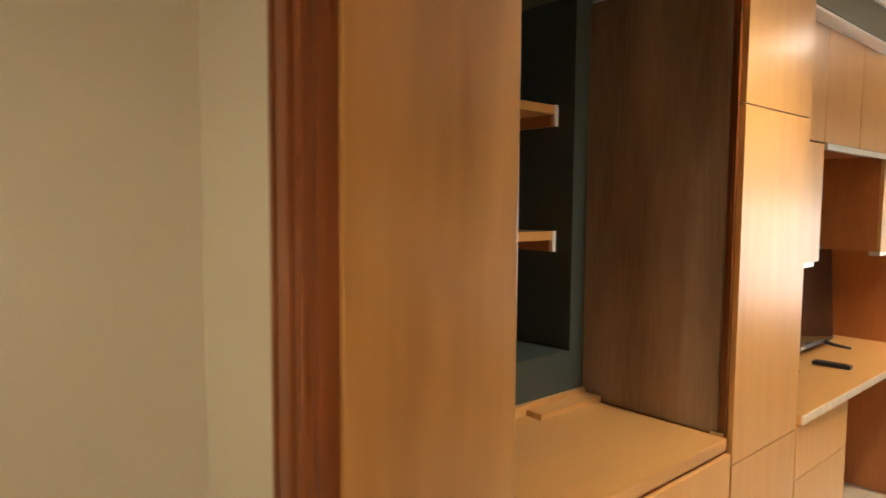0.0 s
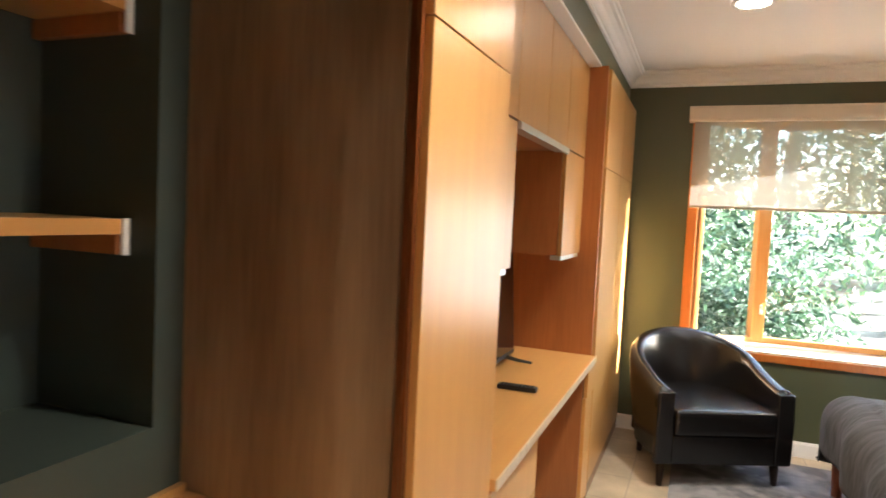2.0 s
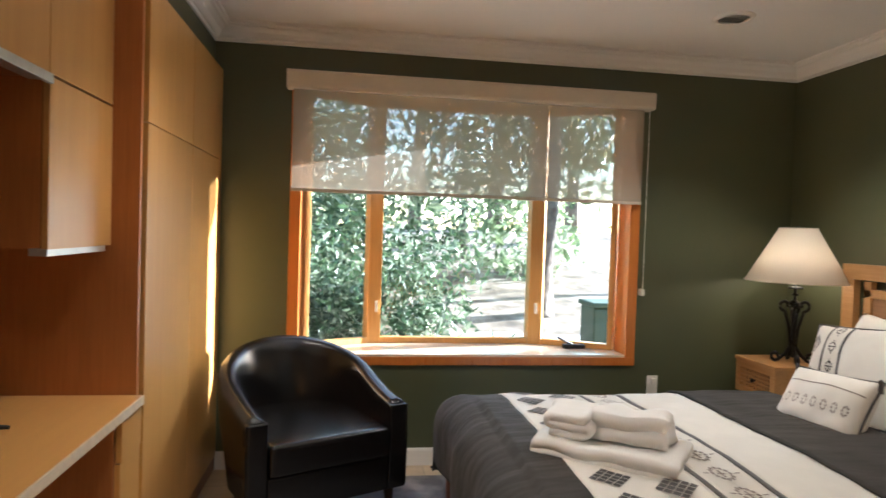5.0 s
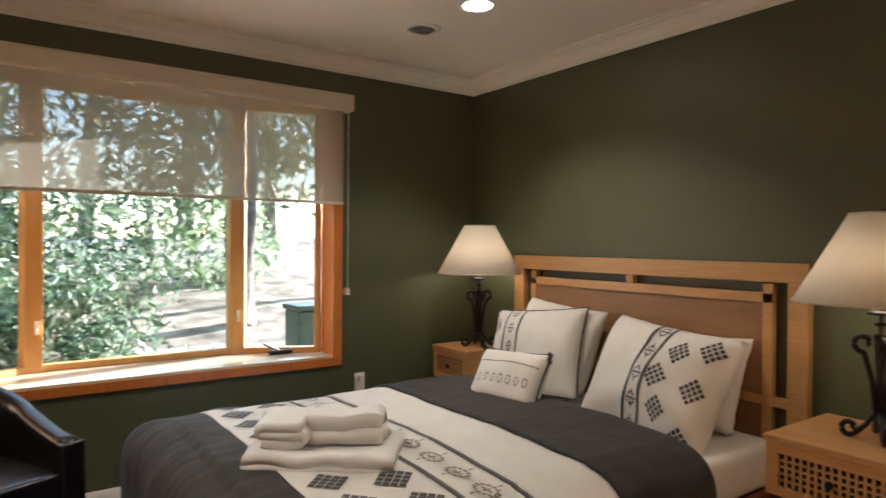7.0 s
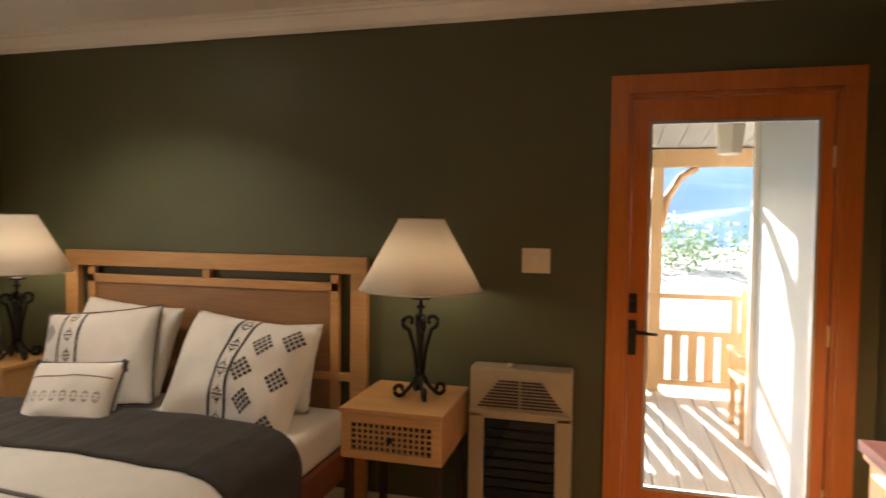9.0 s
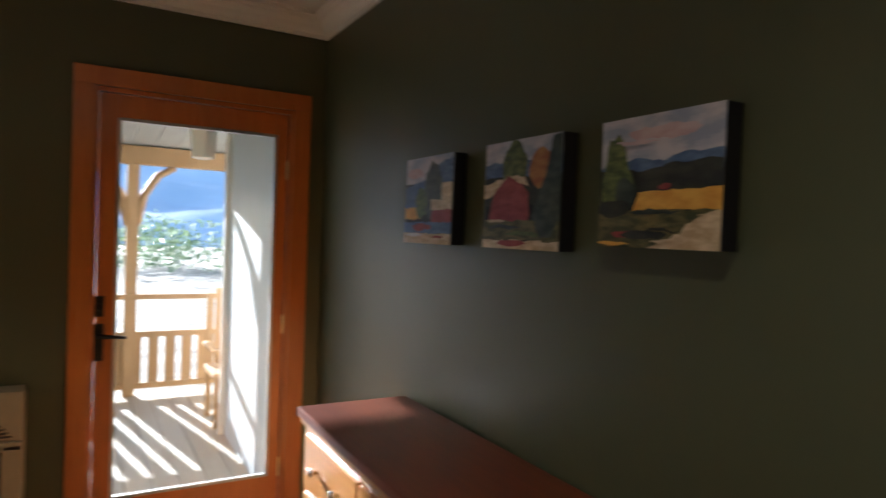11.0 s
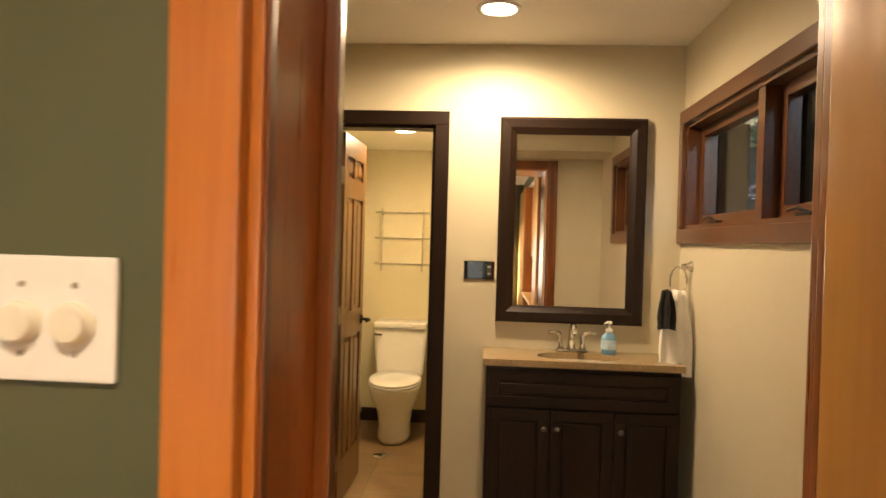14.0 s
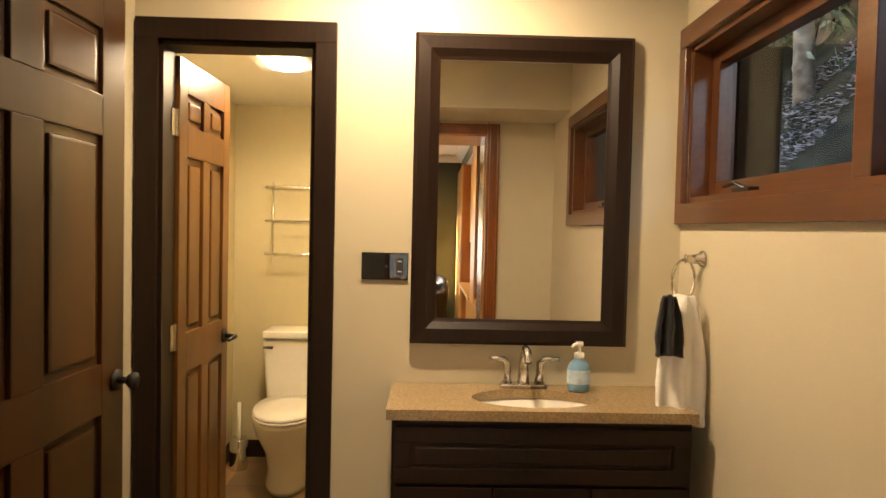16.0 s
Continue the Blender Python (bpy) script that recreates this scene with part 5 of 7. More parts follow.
def canvas(x0, x1, label, patches):
    """A gallery canvas on the south wall; x runs from right (x0) to left of the picture as seen."""
    z0, z1, y = (1.45 if x0 < 1 else 1.432), 1.717, 0.05
    c = thing("painting", label, "painting", "three canvas paintings", at=((x0 + x1) / 2, 0, z0))
    part("canvas", bx(x0, x1, 0.006, y, z0, z1, 0.002), BLACKEDGE, c, "deep canvas with black sides")
    bm = bmesh.new()
    for k, (mat, pts) in enumerate(patches):
        bm = bmesh.new()
        yy = y + 0.0008 + k * 0.0004
        vs = [bm.verts.new((x1 - u * (x1 - x0), yy, z0 + v * (z1 - z0))) for u, v in ragged(pts, k + x0)]
        f = bm.faces.new(vs)
        bmesh.ops.triangulate(bm, faces=[f])
        part("paint_area", bm, mat, c)
    return c


def rect(a, b, c, d):
    return ((a, b), (c, b), (c, d), (a, d))


def blob(cx, cy, rx, ry, n=18, seed=0.0):
    return [(min(0.999, max(0.001, cx + rx * math.cos(2 * math.pi * i / n) * (1 + 0.25 * noise.noise(Vector((i * 1.3, seed, 0)))))), min(0.999, max(0.001, cy + ry * math.sin(2 * math.pi * i / n) * (1 + 0.25 * noise.noise(Vector((i * 1.3, seed, 4))))))) for i in range(n)]


canvas(0.683, 0.988, "canvas painting of a golden field, dark woods and blue hills", [
    (P_SKY, rect(0, 0.6, 1, 1)), (P_PINK, blob(0.55, 0.86, 0.3, 0.05, seed=1)), (P_HILL, ((0, 0.56), (1, 0.56), (1, 0.70), (0.75, 0.69), (0.55, 0.65), (0.3, 0.68), (0, 0.62))),
    (P_DARK, ((0, 0.4), (1, 0.42), (1, 0.63), (0.7, 0.62), (0.4, 0.58), (0, 0.6))), (P_GOLD, ((0.3, 0.28), (1, 0.28), (1, 0.44), (0.36, 0.42))), (P_OLIVE, rect(0, 0.0, 1, 0.28)),
    (P_TAN, ((0.45, 0), (1, 0), (1, 0.27), (0.85, 0.25), (0.7, 0.12))), (P_TREE, blob(0.15, 0.62, 0.11, 0.25, seed=3)), (P_TREE, blob(0.17, 0.45, 0.16, 0.2, seed=13)), (P_DARKTREE, blob(0.24, 0.40, 0.09, 0.14, seed=15)), (P_DARK, blob(0.15, 0.30, 0.15, 0.07, seed=5)), (P_RED, blob(0.28, 0.1, 0.14, 0.03, seed=6)), (P_DARK, blob(0.42, 0.1, 0.2, 0.03, seed=8)), (P_RED, blob(0.58, 0.45, 0.05, 0.025, seed=9)), (P_DARKTREE, stroke(0.5, 0.27, 0.22, 0.02)), (P_OLIVE, stroke(0.68, 0.23, 0.2, 0.02)), (P_OLIVE, stroke(0.6, 0.17, 0.16, 0.015)), (P_DARK, stroke(0.55, 0.13, 0.15, 0.012)), (P_GOLD, stroke(0.15, 0.03, 0.16, 0.02)), (P_TAN, stroke(0.62, 0.06, 0.14, 0.012)), (P_PINK, stroke(0.35, 0.8, 0.2, 0.02))])
canvas(1.118, 1.445, "canvas painting of a red barn among green and autumn trees", [
    (P_SKY, rect(0, 0.6, 1, 1)), (P_HILL, rect(0, 0.6, 1, 0.8)), (P_DARK, rect(0, 0.4, 1, 0.66)), (P_TREE, blob(0.42, 0.75, 0.16, 0.24, seed=2)), (P_AUTUMN, blob(0.76, 0.72, 0.14, 0.18, seed=4)), (P_DARKTREE, ((0.62, 0.2), (1, 0.2), (1, 1), (0.9, 0.98), (0.8, 0.6))),
    (P_TAN, ((0.0, 0.48), (0.1, 0.48), (0.32, 0.66), (0.2, 0.64), (0, 0.6))), (P_RED, ((0.07, 0.25), (0.62, 0.25), (0.62, 0.52), (0.5, 0.6), (0.34, 0.68), (0.14, 0.5))), (P_TAN, ((0.34, 0.68), (0.56, 0.66), (0.62, 0.56), (0.55, 0.58))), (P_OLIVE, rect(0, 0.08, 1, 0.26)), (P_TAN, rect(0, 0.0, 1, 0.08)), (P_RED, blob(0.4, 0.05, 0.2, 0.03, seed=3)), (P_DARKTREE, stroke(0.3, 0.2, 0.25, 0.02)), (P_TREE, stroke(0.6, 0.14, 0.3, 0.02)), (P_DARKTREE, blob(0.85, 0.3, 0.14, 0.2, seed=9)), (P_TAN, stroke(0.2, 0.26, 0.14, 0.015))])
canvas(1.625, 1.945, "canvas painting of a white farm silo below blue hills", [
    (P_SKY, rect(0, 0.7, 1, 1)), (P_PINK, blob(0.2, 0.82, 0.18, 0.06, seed=3)), (P_HILL, ((0, 0.4), (1, 0.4), (1, 0.95), (0.75, 0.92), (0.5, 0.75), (0, 0.66))), (P_GOLD, rect(0, 0.28, 0.3, 0.42)), (P_DARKTREE, blob(0.62, 0.6, 0.2, 0.32, seed=5)), (P_TREE, blob(0.36, 0.46, 0.12, 0.18, seed=6)),
    (P_TAN, rect(0.8, 0.3, 1.0, 0.68)), (P_TAN, rect(0.58, 0.38, 0.85, 0.5)), (P_RED, rect(0.6, 0.22, 1, 0.38)), (P_HILL, rect(0, 0.12, 1, 0.25)), (P_TAN, rect(0, 0.0, 1, 0.12)), (P_RED, blob(0.4, 0.18, 0.2, 0.05, seed=9)), (P_PALE, stroke(0.25, 0.1, 0.2, 0.02)), (P_HILL, stroke(0.6, 0.14, 0.25, 0.03)), (P_RED, stroke(0.75, 0.08, 0.14, 0.015))])


# ---- tub armchair ----
def tub_chair(m):
    """A barrel chair facing -y: a thin padded shell whose top edge falls from the back to the arm fronts."""
    ch = thing("armchair", "black leather tub armchair with tapered dark legs by the window", "armchair", at=m.translation)
    R, FRONT, PAD = 0.35, -0.31, 0.072
    plan = [(-1, 0, Vector((-R, FRONT * (1 - k / 8))), Vector((-1, 0))) for k in range(8)]
    plan += [(0, k / 32, Vector((-R * math.cos(math.pi * k / 32), R * math.sin(math.pi * k / 32) * 0.92)), Vector((-math.cos(math.pi * k / 32), math.sin(math.pi * k / 32)))) for k in range(33)]
    plan += [(1, 0, Vector((R, FRONT * k / 8)), Vector((1, 0))) for k in range(1, 9)]
    total = len(plan) - 1
    bm, rows = bmesh.new(), []
    for i, (_, _, p, out) in enumerate(plan):
        back = 0.5 - 0.5 * math.cos(2 * math.pi * i / total)
        top = 0.565 + 0.225 * back ** 0.75
        flare = 0.035 * back
        crease = 0.003 * noise.noise(Vector((p.x * 9, p.y * 9, 2)))
        ring = [(-0.03, 0.14), (-0.012, 0.3), (0.004 + flare * 0.4, 0.45), (flare + 0.006, top - 0.06), (flare + 0.002, top - 0.025), (flare - 0.012, top - 0.006), (flare - PAD * 0.45, top + 0.002), (flare - PAD * 0.85, top - 0.008), (flare - PAD, top - 0.03), (flare * 0.6 - PAD - 0.004 + crease, top - 0.09), (-PAD - 0.012 + crease, 0.42), (-PAD - 0.01, 0.3), (-PAD - 0.01, 0.14)]
        rows.append([bm.verts.new(m @ Vector((p.x + out.x * o, p.y + out.y * o, z))) for o, z in ring])
    k = len(rows[0])
    for u, v in zip(rows, rows[1:]):
        for j in range(k):
            bm.faces.new((u[j], u[(j + 1) % k], v[(j + 1) % k], v[j]))
    bm.faces.new(rows[0][::-1])
    bm.faces.new(rows[-1])
    part("shell", bm, LEATHER, ch, "curved leather back and arms", True)
    for s in (-1, 1):
        bm = bmesh.new()
        add_box(bm, s * (R + 0.004), s * (R - PAD - 0.008), FRONT - 0.018, FRONT + 0.03, 0.14, 0.548, 0.012, 3)
        bm.transform(m)
        part("arm_front", bm, LEATHER, ch, "flat padded arm front", True)
        bm = bmesh.new()
        add_tube(bm, [m @ Vector((s * (R + 0.004), FRONT - 0.012, 0.15)), m @ Vector((s * (R + 0.008), FRONT - 0.014, 0.4)), m @ Vector((s * (R + 0.006), FRONT - 0.012, 0.545))], 0.004, 6)
        part("piping", bm, LEATHER, ch, smooth=True)
    bm = bmesh.new()
    add_box(bm, -R + PAD + 0.012, R - PAD - 0.012, FRONT - 0.03, 0.25, 0.305, 0.445, 0.032, 5)
    for v in bm.verts:
        if v.co.z > 0.4:
            v.co.z += 0.022 * (1 - (v.co.x / 0.28) ** 2) * (1 - ((v.co.y + 0.03) / 0.34) ** 4) + 0.004 * noise.noise(v.co * 9)
    bm.transform(m)
    part("seat_cushion", bm, LEATHER, ch, smooth=True)
    bm = bmesh.new()
    add_box(bm, -R + PAD + 0.009, R - PAD - 0.009, FRONT - 0.014, 0.24, 0.14, 0.303, 0.010, 3)
    bm.transform(m)
    part("seat_base", bm, LEATHER, ch, smooth=True)
    for x, y in ((-0.30, -0.27), (0.30, -0.27), (-0.22, 0.2), (0.22, 0.2)):
        bm = bmesh.new()
        add_cyl(bm, m @ Vector((x * 1.02, y * 1.02, 0.0)), m @ Vector((x, y, 0.15)), 0.016, 0.027, 12)
        part("leg", bm, ESPRESSO, ch, "tapered dark wooden leg", True)
    return ch


tub_chair(pose(-0.005, 4.04, 0, 0, 0, 26) @ Matrix.Diagonal((1.1, 1.1, 1.0, 1.0)))

# ---- rug ----
rug = tagged(finish("rug", bx(-0.12, 2.6, 1.75, 4.34, 0.001, 0.011, 0.003), RUG), "grey and cream distressed patterned rug on the tile floor", "rug")


# ---- ceiling lamps and vent ----
def downlight(name, x, y, z, r=0.075):
    d = thing(name, "round recessed ceiling downlight, lit, with a white trim ring", "ceiling light", "recessed downlights", at=(x, y, z))
    part("trim_ring", lathe([(r + 0.02, 0), (r + 0.018, -0.006), (r, -0.008), (r - 0.006, -0.002), (r - 0.006, 0)], (x, y, z - 0.0005), 36, cap=False), WHITE, d, smooth=True)
    part("lens", lathe([(r - 0.004, -0.0025), (r - 0.02, -0.006), (0.001, -0.008)], (x, y, z), 36), BULB, d, "glowing lamp lens", True)
    return d


downlight("ceiling_light", 0.107, 3.163, ZC)
downlight("ceiling_light", 2.1, 3.36, ZC)
spot("downlight_beam", 0.107, 3.163, ZC - 0.015, SPOT_W)
spot("downlight_beam", 2.1, 3.36, ZC - 0.015, SPOT_W, 2.15, blend=0.45)
# assumed third downlight, out of view, added to brighten worktop and south wall
downlight("ceiling_light", 0.107, 1.02, ZC)
spot("downlight_beam", 0.107, 1.02, ZC - 0.015, SPOT_W * 0.8, 2.3)
v = thing("ceiling_vent", "small round grey slotted ceiling vent", "vent", at=(2.07, 3.8, ZC))
part("frame", lathe([(0.1, 0), (0.096, -0.008), (0.075, -0.012), (0.07, -0.003)], (2.07, 3.8, ZC - 0.0005), 30, cap=False), WHITE, v, smooth=True)
for i in range(4):
    part("slat", bx(2.07 - 0.06, 2.07 + 0.06, 3.755 + i * 0.028, 3.767 + i * 0.028, ZC - 0.012, ZC - 0.003), ALU, v)
part("backing", lathe([(0.072, -0.001), (0.001, -0.0012)], (2.07, 3.8, ZC), 24), NICKELDARK, v)

# ---- bathroom vanity ----
VX0, VX1, VY = -0.875, 0.01, -2.336
van = thing("vanity", "dark espresso bathroom vanity cabinet with three raised-panel doors", "vanity", at=(-0.33, -2.5, 0))
cx0, cx1, cy = VX0 + 0.012, VX1 - 0.016, VY - 0.022
part("body", boxes((cx0, cx1, YB + 0.003, cy, 0.09, 0.74, 0.002), (cx0, cx1, cy - 0.02, cy, 0.741, 0.903), (cx0, cx0 + 0.02, YB + 0.003, cy - 0.021, 0.741, 0.903), (cx1 - 0.02, cx1, YB + 0.003, cy - 0.021, 0.741, 0.903)), ESPRESSO, van)
part("plinth", bx(cx0, cx1, YB + 0.003, cy - 0.05, FB, 0.09), ESPRESSO, van)


def raised(name, parent, x0, x1, z0, z1, y, mat, label="", t=0.018):
    """A framed panel with a raised field, facing +y."""
    d = part(name, bx(x0, x1, y, y + t * 0.6, z0, z1, 0.003), mat, parent, label)
    f = 0.045
    for nm, r in (("rail", (x0, x1, y + t * 0.6, y + t, z0, z0 + f)), ("rail", (x0, x1, y + t * 0.6, y + t, z1 - f, z1)), ("stile", (x0, x0 + f, y + t * 0.6, y + t, z0 + f, z1 - f)), ("stile", (x1 - f, x1, y + t * 0.6, y + t, z0 + f, z1 - f))):
        part(nm, bx(*r, 0.003), mat, d)
    part("field", bx(x0 + f + 0.012, x1 - f - 0.012, y + t * 0.6, y + t * 0.95, z0 + f + 0.012, z1 - f - 0.012, 0.005, 3), mat, d)
    return d


raised("false_drawer", van, cx0 + 0.01, cx1 - 0.01, 0.725, 0.885, cy, ESPRESSO)
w3 = (cx1 - cx0 - 0.02) / 3
for i in range(3):
    a = cx0 + 0.01 + i * w3
    d_ = raised("door", van, a + 0.003, a + w3 - 0.003, 0.105, 0.715, cy, ESPRESSO)
    kx = (a + w3 - 0.028) if i != 2 else a + 0.028
    k = part("knob", lathe([(0.006, 0), (0.005, 0.012), (0.013, 0.017), (0.012, 0.024), (0.001, 0.026)], seg=16), NICKELDARK, d_, "small pewter knob", True)
    k.matrix_basis = Matrix.Translation((kx, cy + 0.018, 0.635)) @ Matrix.Rotation(-math.pi / 2, 4, "X")
# counter with an oval cut-out
ct = thing("countertop", "polished tan quartz countertop with an oval undermount sink", "countertop", at=(-0.33, -2.5, 0.89))
SX, SY, SRX, SRY = -0.43, -2.48, 0.19, 0.105
bm = bmesh.new()
N = 48
ring_o, ring_i = [], []
for k in range(N):
    a = 2 * math.pi * k / N
    c, s = math.cos(a), math.sin(a)
    hx_, hy_ = (VX1 - SX if c > 0 else SX - VX0), (VY - SY if s > 0 else SY - YB - 0.003)
    tt = min(hx_ / abs(c) if abs(c) > 1e-6 else 9, hy_ / abs(s) if abs(s) > 1e-6 else 9)
    ring_o.append((SX + c * tt, SY + s * tt))
    ring_i.append((SX + c * SRX, SY + s * SRY))
for (cxx, cyy) in ((VX0, VY), (VX1, VY), (VX0, YB + 0.003), (VX1, YB + 0.003)):
    k = min(range(N), key=lambda i: (ring_o[i][0] - cxx) ** 2 + (ring_o[i][1] - cyy) ** 2)
    ring_o[k] = (cxx, cyy)
lv = [[bm.verts.new((*p, z)) for p in r] for r, z in ((ring_o, 0.905), (ring_o, 0.935), (ring_i, 0.935), (ring_i, 0.905))]
for u, v_ in zip(lv, lv[1:] + lv[:1]):
    for k in range(N):
        bm.faces.new((u[k], u[(k + 1) % N], v_[(k + 1) % N], v_[k]))
part("slab", bm, STONE, ct)
part("sink_bowl", lathe([(1.04, 0), (1.0, -0.004), (0.93, -0.05), (0.7, -0.1), (0.3, -0.125), (0.05, -0.128)], (SX, SY, 0.903), 48, SRX * 1.0, SRY * 1.0, False), PORCELAIN, ct, "white porcelain oval basin", True)
part("drain", lathe([(0.022, 0), (0.02, 0.003), (0.001, 0.002)], (SX, SY, 0.777), 18), CHROME, ct)

fa = thing("faucet", "brushed nickel faucet with two lever handles on the countertop", "faucet", at=(-0.415, -2.61, 0.935))
FX, FY = -0.415, -2.61
bm = bmesh.new()
add_box(bm, FX - 0.075, FX + 0.075, FY - 0.022, FY + 0.022, 0.9353, 0.949, 0.008, 3)
part("base_plate", bm, NICKEL, fa, smooth=True)
bm = bmesh.new()
add_tube(bm, [(FX, FY, 0.945), (FX, FY, 1), (FX, FY + 0.012, 1.04), (FX, FY + 0.035, 1.065), (FX, FY + 0.065, 1.06), (FX, FY + 0.09, 1.035)], [0.021, 0.016, 0.014, 0.014, 0.014, 0.012], 14)
part("spout", bm, NICKEL, fa, smooth=True)
for s in (-1, 1):
    bm = bmesh.new()
    add_tube(bm, [(FX + s * 0.052, FY, 0.947), (FX + s * 0.052, FY, 0.985), (FX + s * 0.054, FY, 1.013), (FX + s * 0.066, FY + 0.004, 1.027), (FX + s * 0.115, FY + 0.012, 1.031)], [0.018, 0.012, 0.013, 0.011, 0.006], 12)
    part("handle", bm, NICKEL, fa, "curved nickel lever", True)
SPX, SPY, SPZ = -0.585, -2.57, 0.9354
so_ = thing("soap_bottle", "clear blue liquid soap bottle with a white pump", "soap bottle", at=(SPX, SPY, 0.935))
part("bottle", lathe([(0.024, 0), (0.033, 0.004), (0.036, 0.03), (0.035, 0.07), (0.030, 0.09), (0.015, 0.103), (0.013, 0.108)], (SPX, SPY, SPZ), 28, 1.0, 0.62), SOAP, so_, smooth=True)
part("label", lathe([(0.0366, 0.026), (0.0367, 0.05), (0.0357, 0.07)], (SPX, SPY, SPZ), 28, 1.0, 0.62, False), SOAPLABEL, so_, "pale printed label", True)
bm = lathe([(0.015, 0.108), (0.016, 0.11), (0.016, 0.122), (0.006, 0.124), (0.005, 0.144), (0.013, 0.146), (0.012, 0.158), (0.001, 0.159)], (SPX, SPY, SPZ), 16)
add_tube(bm, [(SPX, SPY, SPZ + 0.152), (SPX + 0.02, SPY + 0.016, SPZ + 0.152), (SPX + 0.028, SPY + 0.022, SPZ + 0.145)], 0.0045, 8)
part("pump", bm, WHITEPL, so_, "white pump head", True)

# ---- framed mirror ----
mi = thing("wall_mirror", "large wall mirror in a wide dark espresso frame", "mirror", at=(-0.285, YB, 1.055))
MX0, MX1, MZ0, MZ1, FW = -0.752, -0.044, 1.068, 2.070, 0.082
MPROF = [(0, 0), (0.0, 0.022), (0.012, 0.034), (0.05, 0.03), (FW - 0.01, 0.016), (FW, 0.012), (FW, 0)]
corners = [(MX0, MZ0, 1, 1), (MX1, MZ0, -1, 1), (MX1, MZ1, -1, -1), (MX0, MZ1, 1, -1)]
bm = bmesh.new()
ring = [[bm.verts.new((x + sx_ * o, YB + 0.002 + h, z + sz_ * o)) for o, h in MPROF] for x, z, sx_, sz_ in corners]
for i in range(4):
    u, v_ = ring[i], ring[(i + 1) % 4]
    for k in range(len(MPROF)):
        k2 = (k + 1) % len(MPROF)
        bm.faces.new((u[k], u[k2], v_[k2], v_[k]))
part("frame", bm, ESPRESSO, mi)
part("glass", bx(MX0 + FW - 0.004, MX1 - FW + 0.004, YB + 0.003, YB + 0.0115, MZ0 + FW - 0.004, MZ1 - FW + 0.004), MIRROR, mi, "clear mirror glass")
bp = thing("black_switch_plate", "glossy black double switch plate beside the mirror", "switch plate", at=(0.042, YB, 1.3))
part("plate", bx(-0.034, 0.118, YB + 0.0005, YB + 0.008, 1.271, 1.36, 0.003), SCREEN, bp)
part("switch", bx(-0.018, 0.004, YB + 0.008, YB + 0.011, 1.288, 1.343, 0.001), DARKRUB, bp)
part("pilot", bx(0.032, 0.04, YB + 0.008, YB + 0.0105, 1.312, 1.32, 0.001), DARKRUB, bp)
part("indicator", boxes((-0.014, 0, YB + 0.011, YB + 0.0115, 1.298, 1.301), (-0.014, 0, YB + 0.011, YB + 0.0115, 1.331, 1.334)), WHITEPL, bp)

# ---- towel ring with towels ----
tr_ = thing("towel_ring", "brushed nickel towel ring on the beige wall", "towel ring", at=(XB, -2.475, 1.37))
bm = lathe([(0.026, 0), (0.026, 0.006), (0.016, 0.014), (0.011, 0.05), (0.014, 0.054), (0.001, 0.056)], seg=20)
bm.transform(Matrix.Translation((XB + 0.0005, -2.475, 1.368)) @ Matrix.Rotation(math.pi / 2, 4, "Y"))
part("mount", bm, NICKEL, tr_, smooth=True)
bm = bmesh.new()
RC = Vector((XB + 0.058, -2.475, 1.303))
add_tube(bm, [RC + Vector((0.062 * math.sin(2 * math.pi * k / 30) * 0.75, 0.03 * math.sin(2 * math.pi * k / 30), 0.062 * math.cos(2 * math.pi * k / 30))) for k in range(30)], 0.004, 8, True)
part("ring", bm, NICKEL, tr_, smooth=True)


def hung(name, label, x0, x1, y, z0, z1, th_, mat, seed):
    """A small towel hung over the ring, gathered at the top."""
    bm = bmesh.new()
    n, k = 16, 16
    for side in (1, -1):
        g = []
        for i in range(n + 1):
            f = i / n
            row = []
            for j in range(k + 1):
                u = j / k - 0.5
                wdt = (x1 - x0) * (0.45 + 0.55 * min(1, f * 1.9) ** 0.8)
                fold = 0.012 * math.sin(u * 13 + seed) * (0.4 + f)
                row.append(bm.verts.new(((x0 + x1) / 2 + u * wdt + 0.004 * noise.noise(Vector((u * 4, f * 5, seed))), y + side * th_ * (1 - (2 * u) ** 4 * 0.7) + fold, z1 - f * (z1 - z0) + 0.004 * math.sin(u * 9 + seed))))
            g.append(row)
        for i in range(n):
            for j in range(k):
                bm.faces.new((g[i][j], g[i + 1][j], g[i + 1][j + 1], g[i][j + 1]))
        if side == 1:
            first = g
        else:
            for i in range(n):
                for j in (0, k):
                    bm.faces.new((first[i][j], first[i + 1][j], g[i + 1][j], g[i][j]))
            for j in range(k):
                for i in (0, n):
                    bm.faces.new((first[i][j], first[i][j + 1], g[i][j + 1], g[i][j]))
    t_ = thing(name, label, "towel", at=((x0 + x1) / 2, y, z0))
    part("cloth", bm, mat, t_, smooth=True)
    return t_


hung("hand_towel", "white terry hand towel hanging from the towel ring", XB + 0.006, XB + 0.150, -2.43, 0.88, 1.26, 0.030, TOWELCLOTH, 1.0)
hung("washcloth", "black washcloth with a small light label hanging from the towel ring", XB + 0.095, XB + 0.175, -2.385, 1.09, 1.265, 0.012, BLACKCLOTH, 2.0)

